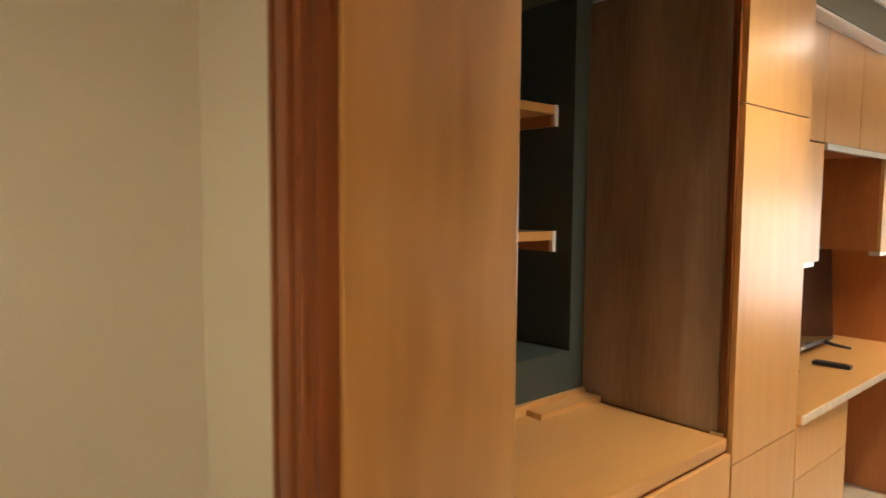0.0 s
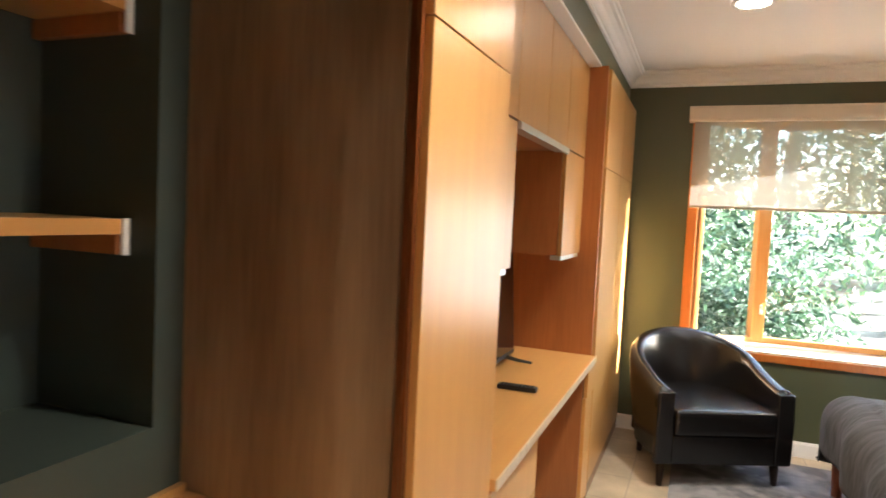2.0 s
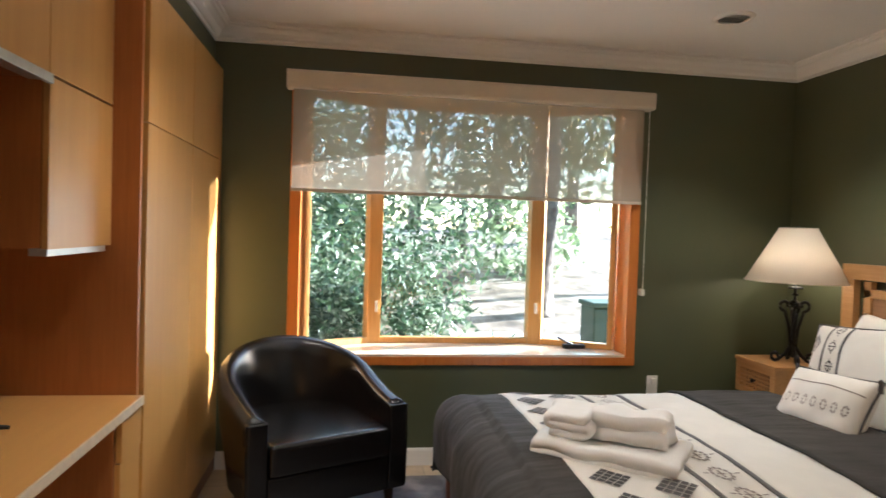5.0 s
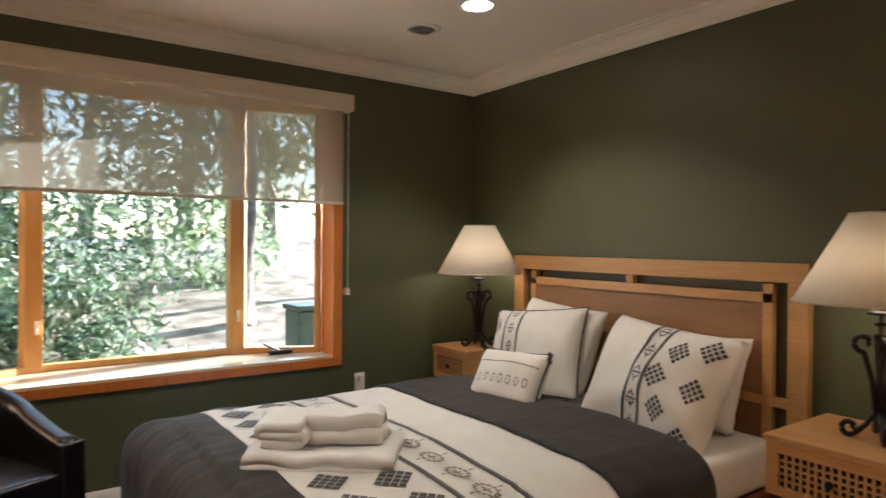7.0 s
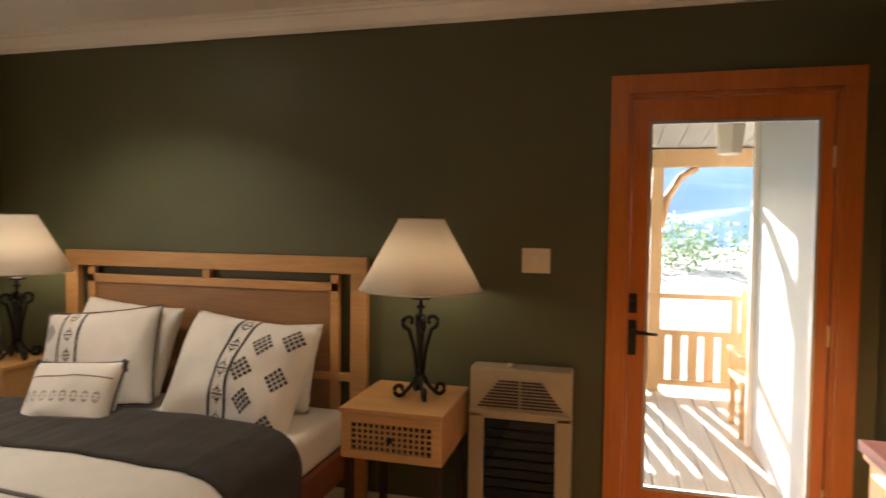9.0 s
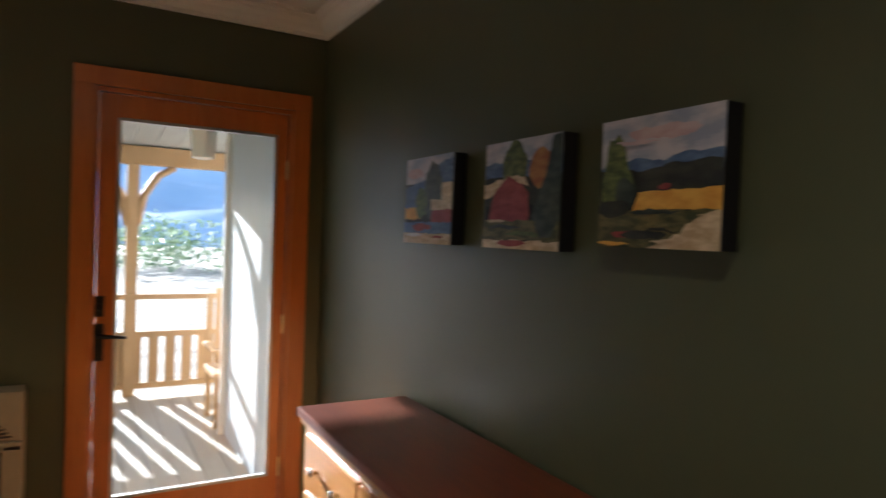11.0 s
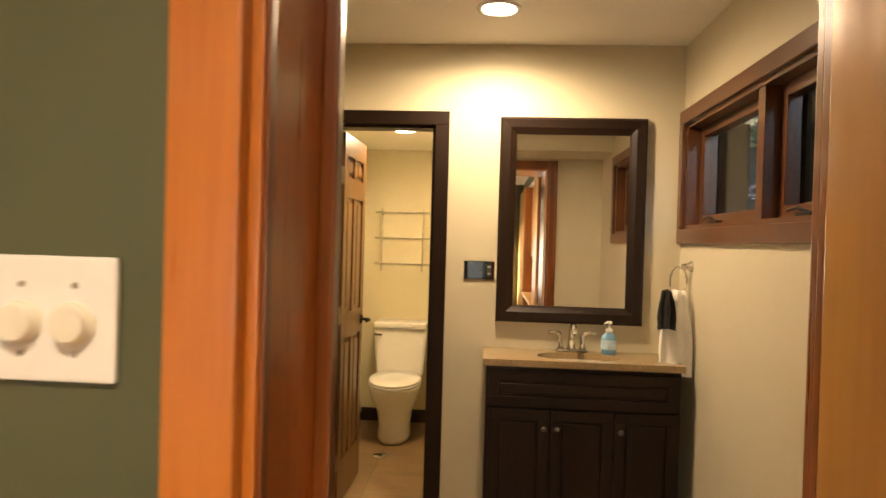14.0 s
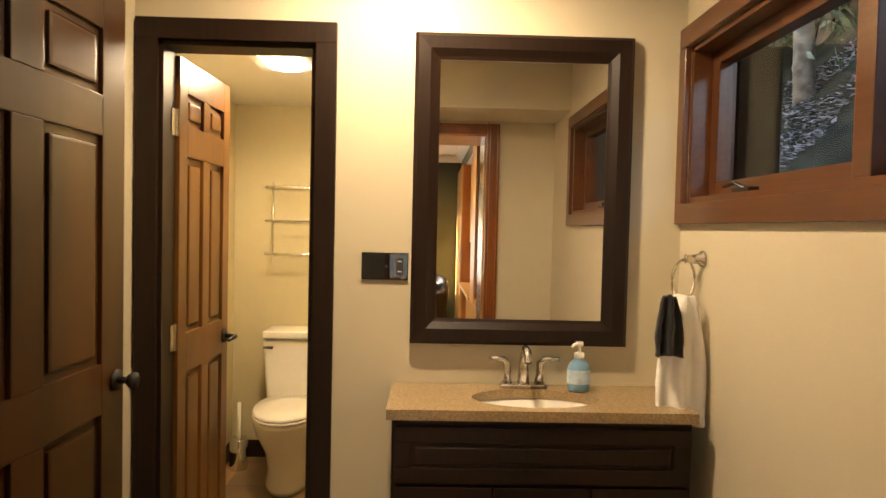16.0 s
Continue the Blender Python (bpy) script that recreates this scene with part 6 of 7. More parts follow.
# ---- bathroom window ----
bw = thing("window_2", "brown stained wooden bathroom window with two panes", "window", kind="structure")
c_ = 0.066
for a in ((BWY0 - c_, BWY1 + c_, BWZ0 - c_, BWZ0), (BWY0 - c_, BWY1 + c_, BWZ1, BWZ1 + c_), (BWY0 - c_, BWY0, BWZ0, BWZ1), (BWY1, BWY1 + c_, BWZ0, BWZ1)):
    part("casing", bx(XB + 0.0005, XB + 0.022, a[0], a[1], a[2], a[3], 0.006, 3), BROWNFIR, bw)
for a in ((BWY0, BWY0 + 0.02, BWZ0, BWZ1), (BWY1 - 0.02, BWY1, BWZ0, BWZ1), (BWY0, BWY1, BWZ0, BWZ0 + 0.02), (BWY0, BWY1, BWZ1 - 0.02, BWZ1)):
    part("reveal", bx(XB - 0.138, XB, a[0] + 0.0005, a[1] - 0.0005, a[2] + 0.0005, a[3] - 0.0005), BROWNFIR, bw)
BWM = -1.80
part("mullion", bx(XB - 0.12, XB - 0.005, BWM - 0.028, BWM + 0.028, BWZ0 + 0.02, BWZ1 - 0.02, 0.004), BROWNFIR, bw)
for a, b in ((BWY0 + 0.02, BWM - 0.028), (BWM + 0.028, BWY1 - 0.02)):
    f_ = 0.045
    zz0, zz1 = BWZ0 + 0.02, BWZ1 - 0.02
    part("window_frame", boxes((XB - 0.11, XB - 0.06, a, a + f_, zz0, zz1, 0.004), (XB - 0.11, XB - 0.06, b - f_, b, zz0, zz1, 0.004), (XB - 0.11, XB - 0.06, a + f_, b - f_, zz0, zz0 + f_, 0.004), (XB - 0.11, XB - 0.06, a + f_, b - f_, zz1 - f_, zz1, 0.004)), BROWNFIR, bw)
    g = part("pane", bx(XB - 0.088, XB - 0.083, a + f_ - 0.004, b - f_ + 0.004, zz0 + f_ - 0.004, zz1 - f_ + 0.004), GLASS, bw)
    g.visible_shadow = False
    part("exterior_jamb", bx(XB - 0.28, XB - 0.141, a - 0.03, a + 0.012, zz0 - 0.02, zz1 + 0.02, 0.003), ROCKSOIL, bw, "dark outer jamb board")
    ym_ = (a + b) / 2 - 0.12
    bm = boxes((XB - 0.06, XB - 0.03, ym_ - 0.05, ym_ + 0.05, zz0 + 0.002, zz0 + 0.016, 0.004))
    add_tube(bm, [(XB - 0.045, ym_, zz0 + 0.014), (XB - 0.03, ym_ - 0.03, zz0 + 0.03), (XB - 0.02, ym_ - 0.075, zz0 + 0.022)], [0.007, 0.006, 0.005], 8)
    part("crank", bm, IRON, bw, "dark metal window crank")


# ---- six-panel doors ----
def panel_door(parent, name, w, h, m, mat, label, t=0.036):
    """A six-panel leaf; x along its width from the hinge, y its thickness."""
    bm = bmesh.new()
    st, mu = 0.105 * w / 0.76, 0.10 * w / 0.76
    rails = [(0, 0.22), (0.86, 1.0), (1.62, 1.73), (h - 0.115, h)]
    add_box(bm, 0, st, 0, t, 0, h, 0.003, m=m)
    add_box(bm, w - st, w, 0, t, 0, h, 0.003, m=m)
    for a, b in rails:
        add_box(bm, st, w - st, 0, t, a, b, 0.003, m=m)
    leaf = part(name, bm, mat, parent, label)
    xm0, xm1 = w / 2 - mu / 2, w / 2 + mu / 2
    for (a0, a1), (b0, b1) in zip(rails, rails[1:]):
        bm = bmesh.new()
        add_box(bm, xm0, xm1, 0, t, a1, b0, 0.003, m=m)
        part("muntin", bm, mat, leaf)
        for x0, x1 in ((st, xm0), (xm1, w - st)):
            bm = bmesh.new()
            add_box(bm, x0, x1, t * 0.36, t * 0.64, a1, b0, m=m)
            for s in (0, 1):
                y0, y1 = (t * 0.64, t * 0.93) if s else (t * 0.07, t * 0.36)
                add_box(bm, x0 + 0.024, x1 - 0.024, y0, y1, a1 + 0.024, b0 - 0.024, 0.009, 2, m=m)
            part("panel", bm, mat, leaf)
    return leaf


def hinge(parent, x, y, z, s=1.0, mat=None, wide=0.036):
    bm = boxes((x - wide, x - 0.002, y - 0.0015, y + 0.0015, z - 0.045, z + 0.045, 0.001), (x + 0.002, x + wide, y - 0.0015, y + 0.0015, z - 0.045, z + 0.045, 0.001))
    add_cyl(bm, (x, y + 0.002, z - 0.046), (x, y + 0.002, z + 0.046), 0.005, seg=10)
    h_ = part("hinge", bm, mat or BRASS, parent, "pale brass hinge")
    bm = bmesh.new()
    for sx_ in (-1, 1):
        for dz_ in (-0.03, 0.0, 0.03):
            add_cyl(bm, (x + sx_ * wide * 0.6, y + 0.0012, z + dz_), (x + sx_ * wide * 0.6, y + 0.0022, z + dz_), 0.0035, seg=8)
    part("screws", bm, NICKEL, h_)


hd = thing("door_3", "dark stained six-panel wooden hall door, open flat to the wall", "door", kind="structure")
HM = pose(XH - 0.045, HY0 - 0.008, FB + 0.012, 0, 0, -92)
lf = panel_door(hd, "leaf", 0.835, 2.02, HM, WALNUT, "dark stained six-panel leaf")
part("jamb", bx(XH - 0.045, XH + 0.008, HY0 - 0.008, HY0 + 0.02, 0, 2.05, 0.003), ESPRESSO, hd, "dark brown jamb")
part("hall_jamb", bx(XH + 0.0085, XH + 0.075, HY0 - 0.008, HY0 + 0.019, 0, 2.05, 0.003), WHITE, hd, "white painted hall-side jamb")
part("jamb", bx(XH - 0.012, XH + 0.11, HY1 - 0.02, HY1, 0, 2.05, 0.003), ESPRESSO, hd)
part("jamb", bx(XH - 0.012, XH + 0.11, HY0, HY1, 2.03, 2.06, 0.003), ESPRESSO, hd)
for z in (1.775, 1.075, 0.28):
    hinge(hd, XH - 0.047, HY0 + 0.0215, z)
bm = bmesh.new()
kp = HM @ Vector((0.79, -0.002, 0.94))
nrm = (HM.to_3x3() @ Vector((0, -1, 0))).normalized()
add_cyl(bm, kp, kp + nrm * 0.006, 0.03, 0.03, 20)
add_cyl(bm, kp, kp + nrm * 0.04, 0.01, 0.01, 12)
add_tube(bm, [kp + nrm * 0.035, kp + nrm * 0.045, kp + nrm * 0.058, kp + nrm * 0.064], [0.015, 0.024, 0.023, 0.008], 16)
part("door_knob", bm, IRON, lf, "black round door knob", True)

td = thing("door_4", "stained six-panel wooden toilet room door, standing open, in a dark frame", "door", kind="structure")
cs = 0.065
part("casing", bx(TX0 - cs, TX0 + 0.004, YB, YB + 0.018, 0, TZ + cs, 0.003), ESPRESSO, td)
part("casing", bx(TX1 - 0.004, TX1 + cs, YB, YB + 0.018, 0, TZ + cs, 0.003), ESPRESSO, td)
part("casing", bx(TX0 - cs + 0.001, TX1 + cs - 0.001, YB, YB + 0.0195, TZ - 0.002, TZ + cs, 0.003), ESPRESSO, td)
part("jamb", boxes((TX0 - 0.001, TX0 + 0.018, YB - 0.101, YB, 0, TZ), (TX1 - 0.018, TX1 + 0.001, YB - 0.101, YB, 0, TZ), (TX0, TX1, YB - 0.101, YB, TZ - 0.018, TZ)), ESPRESSO, td)
TM = pose(TX1 - 0.03, YB - 0.108, FB + 0.012, 0, 0, -92)
tl_ = panel_door(td, "leaf", 0.485, 1.955, TM, ALDER, "stained six-panel leaf with amber lamplight in its colour")
for z in (1.78, 1.05, 0.28):
    bm = boxes((TX1 - 0.0215, TX1 - 0.0185, YB - 0.1, YB - 0.066, z - 0.045, z + 0.045, 0.001))
    add_cyl(bm, (TX1 - 0.022, YB - 0.104, z - 0.046), (TX1 - 0.022, YB - 0.104, z + 0.046), 0.006, seg=10)
    part("hinge", bm, NICKEL, td)
bm = bmesh.new()
kp = TM @ Vector((0.435, -0.002, 0.93))
nrm = (TM.to_3x3() @ Vector((0, -1, 0))).normalized()
bk = (TM.to_3x3() @ Vector((-1, 0, 0))).normalized()
add_cyl(bm, kp, kp + nrm * 0.008, 0.028, 0.026, 18)
add_tube(bm, [kp, kp + nrm * 0.05, kp + nrm * 0.055 + bk * 0.02, kp + nrm * 0.055 + bk * 0.1], [0.009, 0.009, 0.009, 0.007], 10)
part("lever_handle", bm, IRON, tl_, "black lever handle", True)

# ---- toilet ----
to = thing("toilet", "white two-piece porcelain toilet with the lid closed", "toilet", at=(0.63, -4.1, FB))
TXC = 0.632
bm = bmesh.new()
add_box(bm, TXC - 0.175, TXC + 0.175, -4.385, -4.19, 0.40, 0.755, 0.03, 4)
for v_ in bm.verts:
    v_.co.x = TXC + (v_.co.x - TXC) * (1 + 0.16 * (v_.co.z - 0.40) / 0.355)
part("tank", bm, PORCELAIN, to, smooth=True)
part("tank_lid", bx(TXC - 0.195, TXC + 0.195, -4.39, -4.165, 0.756, 0.80, 0.014, 3), PORCELAIN, to, smooth=True)
part("flush_lever", boxes((TXC + 0.13, TXC + 0.19, -4.175, -4.16, 0.70, 0.715, 0.004)), CHROME, to, "chrome flush lever")


def oval_loft(rows, c, n=36):
    """Lofts egg-shaped rings: half width, back length, front length, height, shift along y."""
    bm = bmesh.new()
    rg = []
    for w, b_, f_, z, sh_ in rows:
        rr = []
        for k in range(n):
            a = 2 * math.pi * k / n
            y = (f_ if math.sin(a) > 0 else b_) * math.sin(a)
            rr.append(bm.verts.new((c[0] + w * math.cos(a), c[1] + sh_ + y, z)))
        rg.append(rr)
    for u, v_ in zip(rg, rg[1:]):
        for k in range(n):
            bm.faces.new((u[k], u[(k + 1) % n], v_[(k + 1) % n], v_[k]))
    bm.faces.new(rg[0][::-1])
    bm.faces.new(rg[-1])
    return bm


part("bowl", oval_loft([(0.115, 0.26, 0.20, 0.0, -0.02), (0.12, 0.27, 0.21, 0.03, -0.02), (0.112, 0.24, 0.18, 0.1, -0.03), (0.125, 0.24, 0.20, 0.2, -0.02), (0.165, 0.25, 0.25, 0.30, 0.0), (0.182, 0.26, 0.285, 0.37, 0.0), (0.182, 0.26, 0.285, 0.395, 0.0)], (TXC, -4.0)), PORCELAIN, to, smooth=True)
part("seat", oval_loft([(0.184, 0.22, 0.29, 0.397, 0.0), (0.188, 0.22, 0.295, 0.405, 0.0), (0.184, 0.22, 0.29, 0.413, 0.0)], (TXC, -4.0)), PORCELAIN, to, smooth=True)
part("lid", oval_loft([(0.182, 0.215, 0.288, 0.414, 0.0), (0.186, 0.215, 0.292, 0.424, 0.0), (0.176, 0.21, 0.28, 0.434, 0.0), (0.08, 0.1, 0.15, 0.438, 0.0)], (TXC, -4.0)), PORCELAIN, to, smooth=True)
for ob in to.children:
    ob.matrix_parent_inverse = ob.matrix_parent_inverse @ Matrix.Translation((0, 0, FB))
br_ = thing("toilet_brush", "chrome toilet brush canister with a white handle on the floor", "toilet brush", at=(0.96, -4.2, FB))
part("canister", lathe([(0.05, 0), (0.052, 0.01), (0.05, 0.17), (0.046, 0.175), (0.012, 0.178)], (0.96, -4.2, FB + 0.0005), 22), CHROME, br_, smooth=True)
part("handle", cyl((0.96, -4.2, 0.177), (0.96, -4.2, 0.42), 0.009, 0.011), WHITEPL, br_, smooth=True)
tp = thing("toilet_paper", "white toilet paper roll on a holder on the wall", "toilet paper", at=(0.99, -3.75, 0.66))
bm = lathe([(0.02, -0.05), (0.055, -0.05), (0.056, 0.05), (0.02, 0.05)], seg=26)
bm.transform(Matrix.Translation((0.99, -3.75, 0.66)) @ Matrix.Rotation(math.pi / 2, 4, "X"))
part("roll", bm, WHITECLOTH, tp, smooth=True)
part("holder", boxes((1.045, 1.059, -3.82, -3.68, 0.64, 0.68, 0.004), (0.99, 1.046, -3.815, -3.807, 0.655, 0.665, 0.002)), CHROME, tp)
rk = thing("towel_rack", "chrome wall-mounted towel rack with three tiers of bars", "towel rack", at=(0.66, -4.4, 1.46))
for x in (0.49, 0.80):
    bm = bmesh.new()
    add_tube(bm, [(x, -4.27, 1.215), (x, -4.27, 1.69)], 0.006, 10)
    part("upright", bm, CHROME, rk, smooth=True)
    for z in (1.26, 1.455, 1.65):
        part("bracket", cyl((x, -4.399, z), (x, -4.268, z), 0.005, seg=10), CHROME, rk, smooth=True)
for z in (1.26, 1.455, 1.65):
    for y, xx in ((-4.265, 0.0), (-4.385, 0.03)):
        bm = bmesh.new()
        add_tube(bm, [(0.445 - xx, y, z + 0.012), (0.845 + xx, y, z + 0.012)], 0.0055, 10)
        part("bar", bm, CHROME, rk, smooth=True)
fd = thing("floor_cap", "small round chrome clean-out cap in the tile floor", "floor drain", at=(0.66, -3.6, FB))
part("cap", lathe([(0.05, 0), (0.048, 0.003), (0.001, 0.004)], (0.66, -3.6, FB + 0.0005), 26), CHROME, fd, smooth=True)
part("slot", bx(0.648, 0.672, -3.612, -3.588, FB + 0.0045, FB + 0.0055), IRON, fd)

# ---- baseboards, lamps ----
for nm, p, q, out in (("baseboard_bath_south", (TX0 - cs, YB, FB), (VX1 - 0.02, YB, FB), (0, 1, 0)), ("baseboard_toilet_left", (1.06, YB - 0.1, FB), (1.06, -4.4, FB), (-1, 0, 0)), ("baseboard_toilet_back", (1.06, -4.4, FB), (0.12, -4.4, FB), (0, 1, 0)), ("baseboard_bath_west", (XB, VY, FB), (XB, YS, FB), (1, 0, 0))):
    tagged(finish(nm, extrude_profile(BASE, p, q, out=out), ESPRESSO), "dark stained baseboard", "baseboard", kind="structure")
downlight("ceiling_light", -0.015, -2.17, ZB)
spot("downlight_beam", -0.015, -2.17, ZB - 0.015, BATH_W, 3.03, (1.0, 0.81, 0.56), 0.6)
fl = thing("ceiling_fan_light", "square bathroom fan light, lit, on the toilet room ceiling", "ceiling light", at=(0.53, -3.36, 2.15))
part("grille", boxes((0.385, 0.675, -3.5, -3.22, 2.142, 2.1495, 0.003), (0.395, 0.44, -3.49, -3.23, 2.136, 2.142, 0.002), (0.62, 0.665, -3.49, -3.23, 2.136, 2.142, 0.002)), WHITE, fl)
part("lens", lathe([(0.085, 0), (0.08, -0.016), (0.05, -0.024), (0.001, -0.026)], (0.53, -3.36, 2.1415), 30), BULB, fl, "glowing lens", True)
spot("fan_light_beam", 0.53, -3.36, 2.11, TOILET_W * 3.2, 2.95, (1.0, 0.80, 0.50), 0.5)

# ---- hall beyond the bathroom door ----
tagged(finish("floor_hall", bx(XH + 0.101, 4.9, -5.4, -0.3, -0.12, FB), HALLFLOOR), "pale wooden hall floor", "floor", kind="structure")
tagged(finish("ceiling_hall", bx(XH + 0.101, 4.9, -5.4, -0.3, 2.5, 2.6), CEIL), "white hall ceiling", "ceiling", kind="structure")
tagged(finish("wall_hall_far", bx(1.4, 4.9, -5.4, -5.3, 0, 2.5), CREAM), "cream white hall wall", "wall", kind="structure")
tagged(finish("wall_hall_east", bx(4.8, 4.9, -5.3, -0.4, 0, 2.5), CREAM), "cream white hall wall", "wall", kind="structure")
tagged(finish("wall_hall_north", bx(XH + 0.102, 4.8, -0.4, -0.3, 0, 2.5), CREAM), "cream white hall wall", "wall", kind="structure")
tagged(finish("wall_hall_west", boxes((XH + 0.102, XH + 0.125, -2.68, HY0 - 0.032, 0, 2.5), (1.404, 1.43, -5.3, -2.69, 0, 2.5), (XH + 0.102, 1.43, -2.70, -2.68, 0, 2.5)), CREAM), "cream white hall wall", "wall", kind="structure")
tagged(finish("picture_rail", bx(1.43, 4.8, -5.3, -5.285, 1.86, 1.90, 0.004), WHITE), "white picture rail on the hall wall", "trim", kind="structure")
ap = thing("abstract_picture", "abstract canvas of dark loops on pale grey", "picture", at=(3.3, -5.3, 1.3))
part("canvas", bx(2.75, 3.75, -5.298, -5.27, 1.30, 1.68, 0.003), P_PALE, ap)
bm = bmesh.new()
for i in range(9):
    cxp, czp, r_ = 2.85 + i * 0.1, 1.49 + 0.08 * math.sin(i * 2.1), 0.07 + 0.02 * math.sin(i * 1.7)
    add_tube(bm, [(cxp + r_ * 1.4 * math.cos(2 * math.pi * k / 18), -5.269, czp + r_ * math.sin(2 * math.pi * k / 18)) for k in range(18)], 0.009, 5, True)
part("loops", bm, DARKRUB, ap)
sb = thing("sideboard", "pale wooden sideboard with a blue runner", "sideboard", at=(3.3, -4.9, 0))
part("body", bx(2.6, 3.9, -5.26, -4.85, 0.0, 0.86, 0.006), OAKLIGHT, sb)
part("runner", bx(2.58, 3.92, -5.26, -4.83, 0.862, 0.94, 0.01), BLUE, sb, "blue cloth runner")
tb = thing("dining_table", "dark wooden dining table", "table", at=(2.75, -3.9, 0))
part("tabletop", bx(2.2, 3.6, -4.3, -3.3, 0.68, 0.75, 0.006), ESPRESSO, tb)
for x, y in ((2.26, -4.24), (2.26, -3.36), (3.54, -4.24), (3.54, -3.36)):
    part("leg", bx(x - 0.035, x + 0.035, y - 0.035, y + 0.035, 0, 0.68, 0.004), ESPRESSO, tb)
# no hall lamp is known; this downlight is added to brighten the hall
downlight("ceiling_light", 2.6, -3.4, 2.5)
spot("downlight_beam", 2.6, -3.4, 2.485, HALL_FILL_W, 2.6, (0.92, 0.96, 1.0))

# ---- outside: ground, garden, porch ----
tagged(finish("ground", bx(-300, 300, -300, 300, -0.62, -0.42), SOIL), "dry leaf-strewn garden ground", "ground", kind="structure")


def bank(name, x0, x1, y0, y1, nx, ny, height, mat, label):
    bm = bmesh.new()
    g = [[bm.verts.new((x0 + (x1 - x0) * i / nx, y0 + (y1 - y0) * j / ny, height(x0 + (x1 - x0) * i / nx, y0 + (y1 - y0) * j / ny))) for j in range(ny + 1)] for i in range(nx + 1)]
    for i in range(nx):
        for j in range(ny):
            bm.faces.new((g[i][j], g[i + 1][j], g[i + 1][j + 1], g[i][j + 1]))
    return tagged(finish(name, bm, mat, True), label, "ground", kind="structure")


def garden_height(x, y):
    d = max(0.0, y - 5.6)
    return -0.40 + min(0.16 * d, 1.8) + 0.12 * noise.noise(Vector((x * 0.6, y * 0.6, 0)))


def west_height(x, y):
    d = max(0.0, -1.5 - x)
    return 0.2 + min(0.95 * d, 17.0) + 0.25 * noise.noise(Vector((x * 0.8, y * 0.8, 3)))


bank("garden_bank", -6, 14, 5.2, 24, 60, 60, garden_height, SOIL, "gently rising garden bed with dry leaves")
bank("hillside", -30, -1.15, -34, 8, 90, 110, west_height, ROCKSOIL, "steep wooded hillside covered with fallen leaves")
hp = tagged(finish("garden_path", bx(0.6, 6.5, 8.2, 9.6, 0.02, 0.1, 0.02), PATHSTONE), "pale sunlit garden path", "path", kind="structure")


def leaves(name, count, place, size, mat, label, seed, flat=0.0):
    """Many single folded leaves in clumps, one mesh."""
    rnd = random.Random(seed)
    vs, fs = [], []
    for _ in range(count):
        c, up = place(rnd)
        s = size * rnd.uniform(0.6, 1.3)
        a = Vector((rnd.gauss(0, 1), rnd.gauss(0, 1), rnd.gauss(0, 1) * (1 - flat))).normalized()
        b = a.cross(Vector((rnd.gauss(0, 1), rnd.gauss(0, 1), rnd.gauss(0, 1) + flat * 6))).normalized()
        u = a.cross(b) * s * 0.12
        k = len(vs)
        vs += [c - a * s, c - a * s * 0.1 + b * s * 0.36 + u, c + a * s, c - a * s * 0.1 - b * s * 0.36 + u]
        fs += [(k, k + 1, k + 2), (k, k + 2, k + 3)]
    me = bpy.data.meshes.new(name)
    me.from_pydata(vs, [], fs)
    me.materials.append(mat)
    return tagged(new(name, me), label, "foliage", kind="stuff")


def bush_place(blobs):
    def f(rnd):
        x, y, z, r, h = blobs[rnd.randrange(len(blobs))]
        while True:
            p = Vector((rnd.uniform(-1, 1), rnd.uniform(-1, 1), rnd.uniform(-1, 1)))
            if 0.45 < p.length < 1:
                break
        q = Vector((x + p.x * r, y + p.y * r, z + p.z * h))
        if noise.noise(q * 1.7) < -0.18:
            q += Vector((rnd.gauss(0, 0.3), rnd.gauss(0, 0.3), rnd.gauss(0, 0.2)))
        return q, None
    return f


br = random.Random(4)
near = [(-1.6 + br.uniform(-1, 1), 7.2 + br.uniform(-0.8, 1.2), 0.9 + br.uniform(-0.6, 1.6), br.uniform(0.5, 0.9), br.uniform(0.5, 0.9)) for _ in range(12)]
near += [(0.6 + br.uniform(-1.2, 0.9), 8.0 + br.uniform(-0.5, 1.5), 0.7 + br.uniform(-0.6, 1.9), br.uniform(0.4, 0.8), br.uniform(0.4, 0.8)) for _ in range(14)]
near += [(br.uniform(-0.8, 0.95), br.uniform(6.9, 7.9), br.uniform(0.0, 0.75), br.uniform(0.35, 0.6), br.uniform(0.3, 0.5)) for _ in range(14)]
leaves("shrub_foliage", 16000, bush_place(near), 0.06, LEAF, "glossy green rhododendron shrubs beside the window", 11)
far_b = [(br.uniform(-2.5, 4.2), br.uniform(9.8, 13), br.uniform(0.6, 5.5), br.uniform(0.8, 1.5), br.uniform(0.7, 1.3)) for _ in range(40)]
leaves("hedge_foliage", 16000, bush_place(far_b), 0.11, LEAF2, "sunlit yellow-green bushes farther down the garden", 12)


def litter_place(rnd):
    while True:
        x, y = rnd.uniform(-5.6, -1.6), rnd.uniform(-9, 1)
        if noise.noise(Vector((x * 0.9, y * 0.9, 5))) > 0.02:
            break
    return Vector((x, y, west_height(x, y) + 0.03)), None


